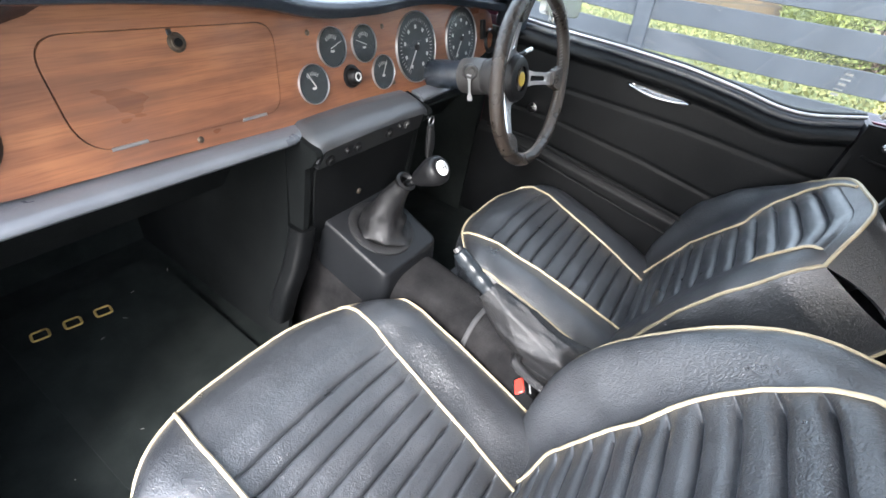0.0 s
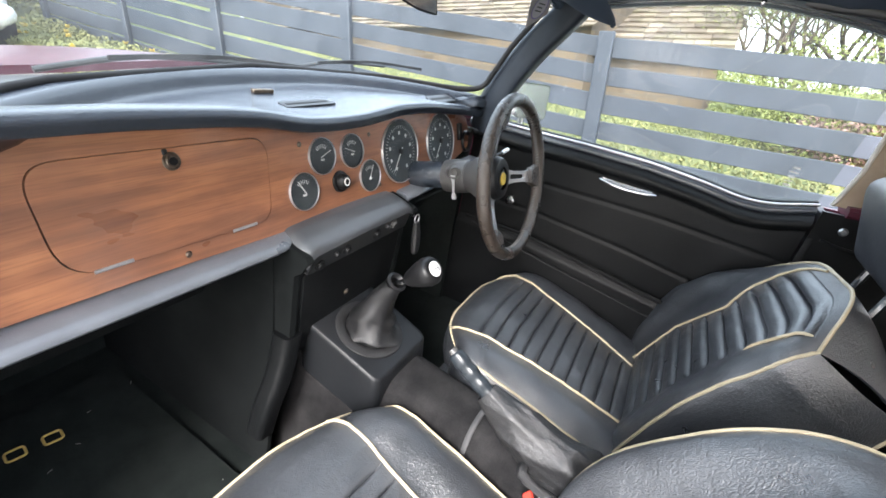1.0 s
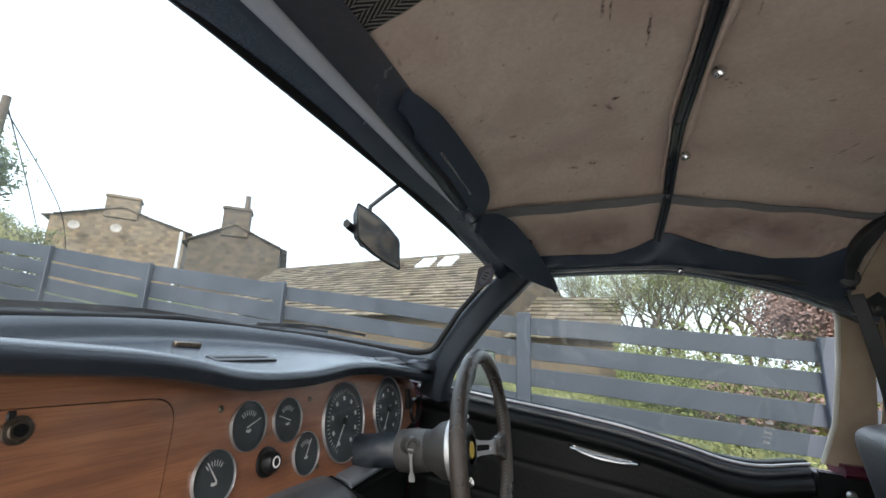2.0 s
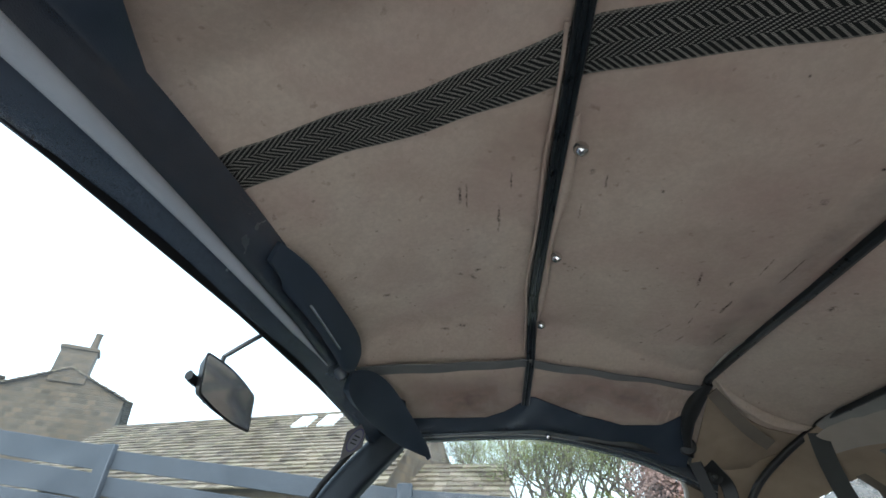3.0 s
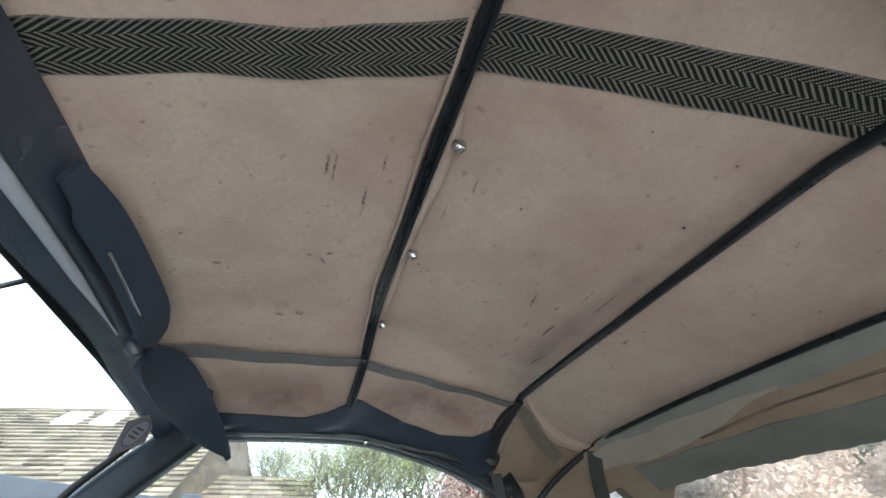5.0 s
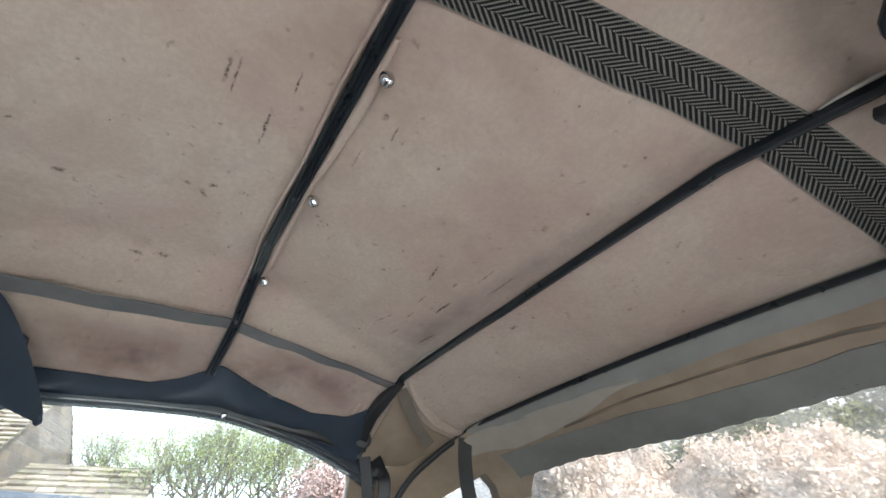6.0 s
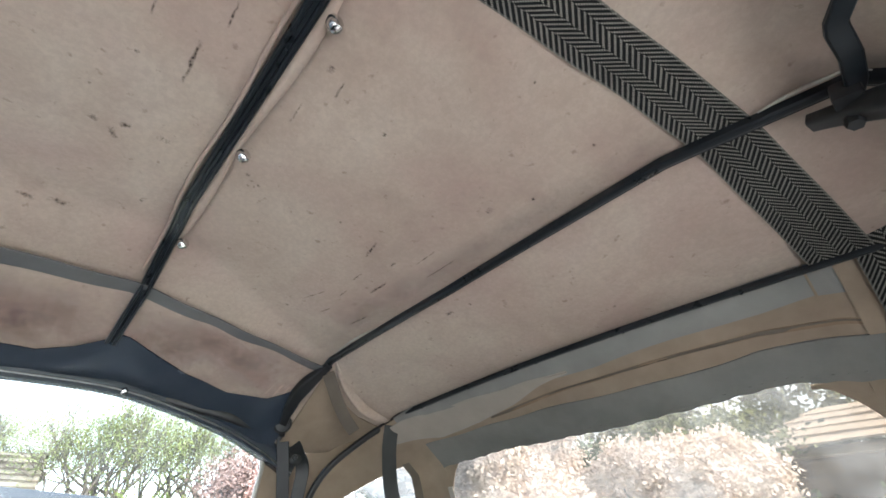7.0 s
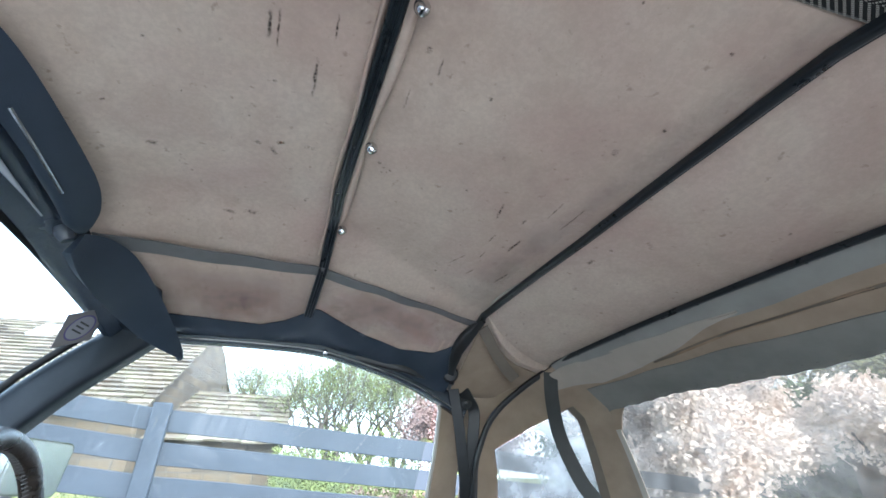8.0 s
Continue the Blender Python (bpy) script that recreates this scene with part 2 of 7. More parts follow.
rubber = plain("rubber", (0.006, 0.006, 0.0065), (0.011, 0.011, 0.0115), 0.6, 40, spec=0.15)
chrome = plain("chrome", (0.72, 0.72, 0.72), (0.6, 0.6, 0.6), 0.16, 30, metal=1.0, bump=0.03)
steel = plain("brushed_steel", (0.6, 0.6, 0.6), (0.45, 0.45, 0.45), 0.32, 60, metal=1.0, bump=0.1)
old_brass = plain("old_brass", (0.18, 0.15, 0.12), (0.1, 0.08, 0.06), 0.4, 200, metal=0.9)
column_grey = plain("column_grey", (0.035, 0.034, 0.034), (0.06, 0.058, 0.056), 0.45, 40, bump=0.1)
alloy = plain("cast_alloy", (0.55, 0.55, 0.56), (0.42, 0.42, 0.43), 0.42, 50, metal=0.85)
piping_cream = plain("piping_cream", (0.45, 0.385, 0.26), (0.33, 0.275, 0.18), 0.45, 40, bump=0.1)
gold_thread = plain("gold_thread", (0.42, 0.3, 0.08), (0.3, 0.21, 0.06), 0.8, 120, bump=0.6)
white_mark = plain("white_mark", (0.7, 0.7, 0.68), (0.6, 0.6, 0.58), 0.6, 60)
red_plastic = plain("red_plastic", (0.55, 0.05, 0.03), (0.45, 0.04, 0.03), 0.4, 60)
# face colour lifted off black to hold the glare on the dials
dial_black = plain("dial_black", (0.024, 0.029, 0.032), (0.04, 0.047, 0.052), 0.6, 40)
badge_yellow = plain("badge_yellow", (0.6, 0.45, 0.08), (0.5, 0.36, 0.06), 0.4, 80)
lining_tan = plain("lining_tan", (0.40, 0.315, 0.23), (0.29, 0.225, 0.165), 0.9, 14, bump=0.4, fine=700)
lining_pale = plain("lining_pale", (0.55, 0.52, 0.46), (0.44, 0.41, 0.36), 0.85, 10, bump=0.3, fine=600)
strap_grey = plain("strap_grey", (0.05, 0.052, 0.052), (0.08, 0.082, 0.08), 0.85, 12, bump=0.6, fine=500)
strap_slate = plain("strap_slate", (0.135, 0.133, 0.132), (0.19, 0.187, 0.183), 0.85, 12, bump=0.6, fine=500)
lining_blue = plain("lining_blue", (0.34, 0.335, 0.31), (0.25, 0.247, 0.23), 0.85, 10, bump=0.3, fine=600)
lining_soft = plain("lining_soft", (0.47, 0.415, 0.355), (0.37, 0.325, 0.28), 0.88, 10, bump=0.4, fine=600)
lining_rust = plain("lining_rust", (0.25, 0.17, 0.105), (0.33, 0.24, 0.165), 0.9, 30, bump=0.4, fine=500)
lining_brown = plain("lining_brown", (0.15, 0.125, 0.10), (0.21, 0.18, 0.145), 0.9, 14, bump=0.4, fine=600)
lining_grey = plain("lining_grey", (0.27, 0.265, 0.245), (0.19, 0.187, 0.175), 0.85, 10, bump=0.3, fine=600)


def make_wood():
    m = material("walnut_veneer", (0.3, 0.1, 0.04), 0.34, coat=1.0)
    n = Nodes(m)
    c = n.coords((1.0, 8, 16))
    warp = n.noise(n.coords((1.5, 3, 4)), 2.2, 4, 0.55)
    grain = n.noise(c, 1.8, 7, 0.6, 1.1)
    pores = n.noise(n.coords((12, 160, 330)), 2.0, 2, 0.5)
    f = n.math("ADD", n.math("MULTIPLY", grain, 0.45), n.math("MULTIPLY", warp, 0.6))
    base = n.ramp(f, [(0.36, (0.10, 0.047, 0.030)), (0.46, (0.225, 0.098, 0.053)), (0.55, (0.35, 0.15, 0.072)), (0.68, (0.46, 0.205, 0.10))])
    base = n.mix(n.ramp(pores, [(0.38, (0.28, 0.28, 0.28)), (0.5, (0, 0, 0))]), base, (0.13, 0.05, 0.026))
    worn = n.ramp(n.noise(n.coords((2, 2, 3)), 2.0, 4, 0.6), [(0.40, (0, 0, 0)), (0.68, (0.65, 0.65, 0.65))])
    n.color(n.mix(worn, base, (0.13, 0.06, 0.042)))
    n.rough(n.math("ADD", n.math("MULTIPLY", warp, 0.2), 0.2))
    n.bump(pores, 0.12, 0.0006)
    return m


def make_canvas():
    m = material("hood_lining", (0.5, 0.43, 0.37), 0.9, spec=0.2)
    n = Nodes(m)
    c = n.coords()
    weave = n.noise(n.coords((1, 1, 1)), 1400, 2, 0.6)
    big = n.noise(c, 4.5, 6, 0.6, 0.3)
    mid = n.noise(c, 22, 5, 0.65)
    col = n.ramp(big, [(0.3, (0.42, 0.325, 0.262)), (0.46, (0.55, 0.452, 0.368)), (0.56, (0.60, 0.505, 0.412)), (0.72, (0.645, 0.56, 0.472))])
    pink = n.ramp(n.noise(n.coords((1, 1, 1), turn=(0.4, 0.2, 0.9)), 7, 6, 0.6, 0.4), [(0.46, (0, 0, 0)), (0.72, (0.65, 0.65, 0.65))])
    col = n.mix(pink, col, (0.48, 0.345, 0.298))
    col = n.mix(n.ramp(mid, [(0.6, (0, 0, 0)), (0.8, (0.5, 0.5, 0.5))]), col, (0.36, 0.27, 0.21))
    fleck = n.noise(c, 170, 4, 0.7)
    col = n.mix(n.ramp(fleck, [(0.42, (0.22, 0.22, 0.22)), (0.6, (0, 0, 0))]), col, (0.37, 0.29, 0.235))
    col = n.mix(n.ramp(n.noise(c, 11, 5, 0.7, 0.6), [(0.5, (0, 0, 0)), (0.68, (0.4, 0.4, 0.4))]), col, (0.42, 0.33, 0.27))
    mould = n.ramp(n.noise(c, 75, 3, 0.55), [(0.66, (0, 0, 0)), (0.76, (0.55, 0.55, 0.55))])
    col = n.mix(mould, col, (0.2, 0.13, 0.09))
    n.color(col)
    n.bump(n.math("ADD", weave, n.math("MULTIPLY", mid, 1.5)), 0.35, 0.001)
    return m


def make_stain(name, color, scale, lo, hi, full=0.4):
    """A stain soaked into the cloth, or shade painted on it, with a broken edge."""
    m = material(name, color, 0.95, spec=0.1)
    n = Nodes(m)
    c = n.coords()
    spots = n.ramp(n.noise(c, scale, 6, 0.65), [(lo, (0, 0, 0)), (hi, (full, full, full))])
    s = n.add("SeparateXYZ")
    n.put(s.inputs[0], n.add("UVMap").outputs[0])
    across = n.math("SUBTRACT", 1.0, n.math("POWER", n.math("ABSOLUTE", s.outputs[0]), 1.6))
    ends = n.math("SUBTRACT", 1.0, n.math("POWER", n.math("ABSOLUTE", s.outputs[1]), 3.0))
    n.put(n.p.inputs["Alpha"], n.math("MULTIPLY", spots, n.math("MULTIPLY", across, ends)))
    return m


def make_herringbone():
    """Woven webbing: chevrons from the strap's own UV (u across, v along, both in metres)."""
    m = material("herringbone_webbing", (0.1, 0.1, 0.1), 0.85, spec=0.2)
    n = Nodes(m)
    uv = n.add("UVMap")
    s = n.add("SeparateXYZ")
    n.put(s.inputs[0], uv.outputs[0])
    u, v = s.outputs[0], s.outputs[1]
    zig = n.math("PINGPONG", u, 0.0125)
    shift = n.math("MULTIPLY", n.math("FLOOR", n.math("DIVIDE", u, 0.0125)), 0.0024)
    w = n.math("ADD", n.math("ADD", n.math("MULTIPLY", zig, 1.1), v), shift)
    fr = n.math("FRACT", n.math("DIVIDE", w, 0.0056))
    band = n.math("MULTIPLY", n.math("GREATER_THAN", fr, 0.52), n.math("LESS_THAN", fr, 0.92))
    thread = n.math("FRACT", n.math("DIVIDE", n.math("SUBTRACT", zig, n.math("MULTIPLY", v, 0.4)), 0.0016))
    light = n.math("MULTIPLY", band, n.math("ADD", n.math("MULTIPLY", n.math("GREATER_THAN", thread, 0.42), 0.8), 0.07))
    wear = n.noise(n.coords(), 25, 4, 0.6)
    light = n.math("MULTIPLY", light, n.math("ADD", wear, 0.45))
    edge = n.math("GREATER_THAN", n.math("ABSOLUTE", n.math("SUBTRACT", u, 0.025)), 0.0236)
    light = n.math("MAXIMUM", light, n.math("MULTIPLY", edge, 0.3))
    n.color(n.mix(light, (0.014, 0.015, 0.015), (0.39, 0.365, 0.315)))
    n.bump(light, 0.5, 0.0008)
    return m


def make_glass(name, tint=(1, 1, 1), milk=0.0, rough=0.02):
    m = bpy.data.materials.new(name)
    m.use_nodes = True
    t = m.node_tree
    t.nodes.clear()
    out = t.nodes.new("ShaderNodeOutputMaterial")
    tr = t.nodes.new("ShaderNodeBsdfTransparent")
    tr.inputs[0].default_value = (*tint, 1)
    gl = t.nodes.new("ShaderNodeBsdfGlossy")
    gl.inputs["Roughness"].default_value = rough
    lw = t.nodes.new("ShaderNodeLayerWeight")
    lw.inputs[0].default_value = 0.5
    pw = t.nodes.new("ShaderNodeMath")
    pw.operation = "POWER"
    pw.inputs[1].default_value = 4.5
    t.links.new(lw.outputs["Facing"], pw.inputs[0])
    fr = t.nodes.new("ShaderNodeMath")
    fr.operation = "MULTIPLY_ADD"
    fr.inputs[1].default_value, fr.inputs[2].default_value = 0.75, 0.03
    t.links.new(pw.outputs[0], fr.inputs[0])
    mx = t.nodes.new("ShaderNodeMixShader")
    t.links.new(fr.outputs[0], mx.inputs[0])
    base = tr.outputs[0]
    if milk:
        tc = t.nodes.new("ShaderNodeTexCoord")
        no = t.nodes.new("ShaderNodeTexNoise")
        no.inputs["Scale"].default_value = 18
        no.inputs["Detail"].default_value = 8
        t.links.new(tc.outputs["Object"], no.inputs["Vector"])
        mr = t.nodes.new("ShaderNodeMapRange")
        mr.inputs[1].default_value, mr.inputs[2].default_value = 0.35, 0.75
        mr.inputs[3].default_value, mr.inputs[4].default_value = milk * 0.4, milk * 1.6
        t.links.new(no.outputs["Fac"], mr.inputs[0])
        df = t.nodes.new("ShaderNodeBsdfTranslucent")
        df.inputs[0].default_value = (0.8, 0.8, 0.78, 1)
        m2 = t.nodes.new("ShaderNodeMixShader")
        t.links.new(mr.outputs[0], m2.inputs[0])
        t.links.new(tr.outputs[0], m2.inputs[1])
        t.links.new(df.outputs[0], m2.inputs[2])
        base = m2.outputs[0]
    t.links.new(base, mx.inputs[1])
    t.links.new(gl.outputs[0], mx.inputs[2])
    t.links.new(mx.outputs[0], out.inputs[0])
    return m


walnut = make_wood()
canvas = make_canvas()
herringbone = make_herringbone()
clear_glass = make_glass("clear_glass", (0.8, 0.83, 0.82), 0.012)
# milk in the dial glass stands in for the sky's reflection
dial_glass = make_glass("dial_glass", (0.97, 0.98, 0.98), 0.05, 0.06)
rear_plastic = make_glass("rear_plastic", (0.42, 0.40, 0.365), 0.065, 0.12)
quarter_plastic = make_glass("quarter_plastic", (0.5, 0.49, 0.46), 0.2, 0.15)
mirror_silver = material("mirror_silver", (0.85, 0.87, 0.86), 0.12, 0.8)
car_red = plain("car_red", (0.075, 0.010, 0.024), (0.05, 0.008, 0.018), 0.4, 6, coat=0.2, bump=0.02, spec=0.3)
fence_paint = plain("fence_paint", (0.017, 0.022, 0.032), (0.031, 0.038, 0.052), 0.62, 5, bump=0.4, fine=90, dist=0.003)
# unseen drive, made pale so that it bounces light up into the hood
drive_bounce = plain("pale_drive_bounce", (0.33, 0.31, 0.285), (0.43, 0.41, 0.375), 0.9, 3, bump=0.8, fine=120, dist=0.006)
grass_ground = plain("grass_ground", (0.06, 0.085, 0.02), (0.13, 0.14, 0.045), 0.95, 1.2, bump=0.9, fine=30, dist=0.05)


def make_stone(name="coursed_stone", gain=1.0):
    m = material(name, (0.3, 0.24, 0.17), 0.9)
    n = Nodes(m)
    c = n.coords((1, 1, 1))
    b = n.add("TexBrick", Scale=1.0)
    xyz = n.add("SeparateXYZ")
    n.put(xyz.inputs[0], c)
    flat = n.add("CombineXYZ")
    n.put(flat.inputs[0], n.math("SUBTRACT", xyz.outputs[0], xyz.outputs[1]))
    n.put(flat.inputs[1], xyz.outputs[2])
    n.put(b.inputs["Vector"], flat.outputs[0])
    b.inputs["Brick Width"].default_value = 0.42
    b.inputs["Row Height"].default_value = 0.2
    b.inputs["Mortar Size"].default_value = 0.015
    b.inputs["Color1"].default_value = (0.135 * gain, 0.094 * gain, 0.055 * gain, 1)
    b.inputs["Color2"].default_value = (0.06 * gain, 0.044 * gain, 0.028 * gain, 1)
    b.inputs["Mortar"].default_value = (0.085 * gain, 0.07 * gain, 0.055 * gain, 1)
    stain = n.noise(c, 1.3, 6, 0.65)
    n.color(n.mix(n.ramp(stain, [(0.4, (0, 0, 0)), (0.7, (0.6, 0.6, 0.6))]), b.outputs[0], (0.09 * gain, 0.075 * gain, 0.058 * gain)))
    n.bump(n.math("SUBTRACT", n.noise(c, 14, 4), n.math("MULTIPLY", b.outputs["Fac"], 1.5)), 0.6, 0.02)
    return m


stone = make_stone()
dish_grey = plain("dish_grey", (0.2, 0.18, 0.16), (0.26, 0.23, 0.2), 0.6, 3)
stone_tan = make_stone("tan_stone", 1.55)
stone_sooty = make_stone("sooty_stone", 0.72)
slate = plain("stone_slate", (0.21, 0.18, 0.14), (0.33, 0.29, 0.24), 0.9, 2.5, bump=0.5, fine=40, dist=0.01)
bark = plain("bark", (0.06, 0.046, 0.035), (0.11, 0.088, 0.066), 0.95, 8, bump=0.8, fine=60, dist=0.01)
leaf_lime = plain("leaf_lime", (0.085, 0.11, 0.02), (0.175, 0.18, 0.042), 0.6, 3)
leaf_olive = plain("leaf_olive", (0.07, 0.085, 0.02), (0.2, 0.185, 0.06), 0.7, 2)
leaf_copper = plain("leaf_copper", (0.15, 0.085, 0.07), (0.24, 0.145, 0.115), 0.6, 3)
leaf_dark = plain("leaf_dark", (0.05, 0.09, 0.025), (0.11, 0.15, 0.04), 0.6, 3)
blossom = plain("blossom", (0.84, 0.71, 0.63), (0.88, 0.8, 0.73), 0.7, 3)

# ================= the car =================
# car frame: x to the right, y forwards, z up; dash fascia near y = 0, ground z = 0
TILT_DASH = 0.25


def on_dash(a, b, d):
    return Vector((a, TILT_DASH * (b - 0.735) + d, b))


DASH_AXIS = Vector((0, -1, TILT_DASH)).normalized()


def dash_pose(a, b, d=0.0):
    return facing(on_dash(a, b, d), DASH_AXIS)


# ---- dashboard ----
dashboard = thing("dashboard", (0, 0, 0.66), "walnut veneer dashboard with black padded top and chrome-ringed dials", "dashboard")
fascia_outline = [(-0.59, 0.69), (-0.59, 0.834), (-0.55, 0.836), (-0.47, 0.836), (-0.391, 0.834), (-0.333, 0.832), (-0.222, 0.826), (-0.148, 0.817), (-0.109, 0.808), (-0.057, 0.804),
                  (0.064, 0.803), (0.135, 0.808), (0.227, 0.807), (0.35, 0.80), (0.44, 0.788), (0.468, 0.775), (0.481, 0.74), (0.47, 0.71), (0.433, 0.697), (0.33, 0.672),
                  (0.221, 0.661), (0.15, 0.664), (0.101, 0.672), (-0.141, 0.671), (-0.314, 0.677), (-0.447, 0.680)]
glove_outline = rounded([(-0.393, 0.806), (-0.134, 0.800), (-0.149, 0.694), (-0.388, 0.700)], [0.03, 0.028, 0.024, 0.038], 7)
glove_gap = []
gc = Vector((-0.262, 0.75))
for p in glove_outline:
    v = Vector(p) - gc
    glove_gap.append(tuple(gc + v * (1 + 0.0014 / v.length)))
fascia = part("fascia", slab(bmesh.new(), fascia_outline, on_dash, 0.0, 0.016, [glove_gap]), walnut, dashboard, "glossy walnut veneer board", smooth=0)
part("backing", slab(bmesh.new(), [(-0.5, 0.69), (-0.5, 0.80), (0.4, 0.79), (0.4, 0.69)], on_dash, 0.0165, 0.02), rubber, dashboard)
lid = part("glovebox_lid", slab(bmesh.new(), glove_outline, on_dash, -0.001, 0.014), walnut, dashboard, "walnut veneer glovebox lid", smooth=0)
for hx, hz in ((-0.346, 0.700), (-0.192, 0.695)):
    bm = bmesh.new()
    tube(bm, [dash_pose(hx, hz) @ Vector((k * 0.036 - 0.018, 0, 0.0006)) for k in (0, 0.5, 1)], 0.0021, 8, up=(0, -1, 0))
    part("hinge", bm, alloy, lid, "small dull metal hinge")
bm = lathe(bmesh.new(), [(0, 0.004), (0.0062, 0.004), (0.007, 0.003), (0.0095, 0.0025), (0.0108, 0.0), (0.0108, -0.002)], 28, dash_pose(-0.263, 0.789))
lock = part("lock", bm, old_brass, lid, "round chrome lock")
box_bm = box(bmesh.new(), (-0.008, 0.007, -0.001), (-0.002, 0.014, 0.002), 0.001, 1, dash_pose(-0.263, 0.789))
part("catch", box_bm, black_paint, lid)
part("keyhole", lathe(bmesh.new(), [(0, 0.0052), (0.0045, 0.0052), (0.0045, 0.003)], 16, dash_pose(-0.263, 0.789)), rubber, lid)
for sx, sz in ((-0.271, 0.686), (-0.078, 0.783), (0.083, 0.779), (0.1, 0.69)):
    part("screw", lathe(bmesh.new(), [(0, 0.0022), (0.0025, 0.002), (0.0042, 0.0), (0.0042, -0.001)], 14, dash_pose(sx, sz)), old_brass, dashboard)


def ticks(bm, m, r0, r1, a0, a1, n, w, h):
    for k in range(n):
        a = radians(lerp(a0, a1, k / (n - 1)))
        c, s = math.cos(a), math.sin(a)
        q = [(r0, -w), (r1, -w), (r1, w), (r0, w)]
        bm.faces.new([bm.verts.new(m @ Vector((r * c - t * s, r * s + t * c, h))) for r, t in q])
    return bm


def hand_bar(bm, m, angle, r0, r1, w, h):
    a = radians(angle)
    c, s = math.cos(a), math.sin(a)
    q = [(r0, -w), (r1, -w * 0.4), (r1, w * 0.4), (r0, w)]
    lo = [bm.verts.new(m @ Vector((r * c - t * s, r * s + t * c, h))) for r, t in q]
    hi = [bm.verts.new(m @ Vector((r * c - t * s, r * s + t * c, h + 0.001))) for r, t in q]
    bm.faces.new(hi)
    bm.faces.new(lo[::-1])
    for i in range(4):
        bm.faces.new((lo[i], lo[(i + 1) % 4], hi[(i + 1) % 4], hi[i]))
    return bm


def gauge(a, b, r, name, label, angle, arc):
    m = dash_pose(a, b)
    body = part(name, lathe(bmesh.new(), [(0, 0.0012), (r * 0.962, 0.0012), (r * 0.965, -0.001)], 48, m), dial_black, dashboard, label)
    part("bezel", lathe(bmesh.new(), [(r * 0.963, 0.0015), (r * 0.966, 0.0034), (r * 0.977, 0.0042), (r * 0.988, 0.003), (r * 0.993, 0.0), (r * 0.993, -0.001)], 56, m), alloy, body, "thin dull chrome bezel")
    if arc == "big":
        part("scale", ticks(bmesh.new(), m, r * 0.70, r * 0.8, -60, 240, 41, r * 0.007, 0.0016), white_mark, body, smooth=0)
        part("figures", ticks(bmesh.new(), m, r * 0.52, r * 0.62, -60, 240, 9, r * 0.05, 0.0016), white_mark, body, smooth=0)
    else:
        part("scale", ticks(bmesh.new(), m, r * 0.42, r * 0.62, 50, 130, 7, r * 0.02, 0.0016), white_mark, body, smooth=0)
        part("figures", ticks(bmesh.new(), m, r * 0.15, r * 0.26, -120, -60, 5, r * 0.03, 0.0016), white_mark, body, smooth=0)
    bm = hand_bar(bmesh.new(), m, angle, -r * 0.15, r * 0.7, r * 0.022, 0.0025)
    part("needle", bm, white_mark, body, smooth=0)
    if arc == "big":
        part("needle_cap", lathe(bmesh.new(), [(0, 0.006), (r * 0.09, 0.005), (r * 0.1, 0.002)], 20, m), black_plastic, body)
    g = part("dial_glass", lathe(bmesh.new(), [(0, 0.004), (r * 0.964, 0.0034)], 40, m), dial_glass, body)
    g.visible_shadow = False
    return body


gauge(-0.084, 0.717, 0.0285, "small_gauge", "small round gauge with black face", 122, "small")
gauge(-0.037, 0.7605, 0.0285, "small_gauge", "small round gauge with black face", 20, "small")
gauge(0.033, 0.7585, 0.0285, "small_gauge", "small round gauge with black face", 160, "small")
gauge(0.073, 0.711, 0.0285, "small_gauge", "small round gauge with black face", 60, "small")
gauge(0.1735, 0.738, 0.0615, "tachometer", "large round rev counter with black face", 232, "big")
gauge(0.334, 0.738, 0.0615, "speedometer", "large round speedometer with black face", 232, "big")
m = dash_pose(-0.004, 0.716)
knob = part("switch_knob", lathe(bmesh.new(), [(0, 0.015), (0.0095, 0.015), (0.0115, 0.013), (0.013, 0.004), (0.017, 0.003), (0.018, -0.001)], 28, m), black_plastic, dashboard, "round black rotary switch")
part("knob_ring", lathe(bmesh.new(), [(0.0048, 0.0152), (0.005, 0.0158), (0.0066, 0.0158), (0.0068, 0.0152)], 20, m), white_mark, knob)
m = dash_pose(0.463, 0.722)
part("air_vent", lathe(bmesh.new(), [(0, -0.004), (0.016, -0.002), (0.02, 0.004), (0.024, 0.006), (0.027, 0.0), (0.027, -0.002)], 28, m), black_plastic, dashboard, "round black swivel air vent")
part("rocker_switch", box(bmesh.new(), (-0.008, -0.02, -0.002), (0.008, 0.02, 0.007), 0.003, 2, dash_pose(0.425, 0.748)), black_plastic, dashboard)
part("warning_lamp", lathe(bmesh.new(), [(0, 0.005), (0.006, 0.004), (0.008, -0.001)], 16, dash_pose(0.25, 0.692)), steel, dashboard)
m = dash_pose(-0.481, 0.738)
vent = part("air_vent", lathe(bmesh.new(), [(0, -0.006), (0.028, -0.003), (0.031, 0.004), (0.036, 0.007), (0.041, 0.0), (0.041, -0.002)], 36, m), black_plastic, dashboard, "round black swivel air vent")
for k in range(-2, 3):
    part("vane", box(bmesh.new(), (-0.026, k * 0.01 - 0.001, -0.003), (0.026, k * 0.01 + 0.001, 0.003), 0, 1, m), rubber, vent)

LIP = [(-0.54, 0.842), (-0.45, 0.842), (-0.33, 0.839), (-0.22, 0.832), (-0.16, 0.824), (-0.12, 0.814), (-0.06, 0.809), (0.02, 0.809), (0.07, 0.814), (0.11, 0.818), (0.2, 0.816), (0.37, 0.799), (0.44, 0.79), (0.5, 0.78)]


def rear_edge(x):
    k = abs(x + 0.04) / 0.47
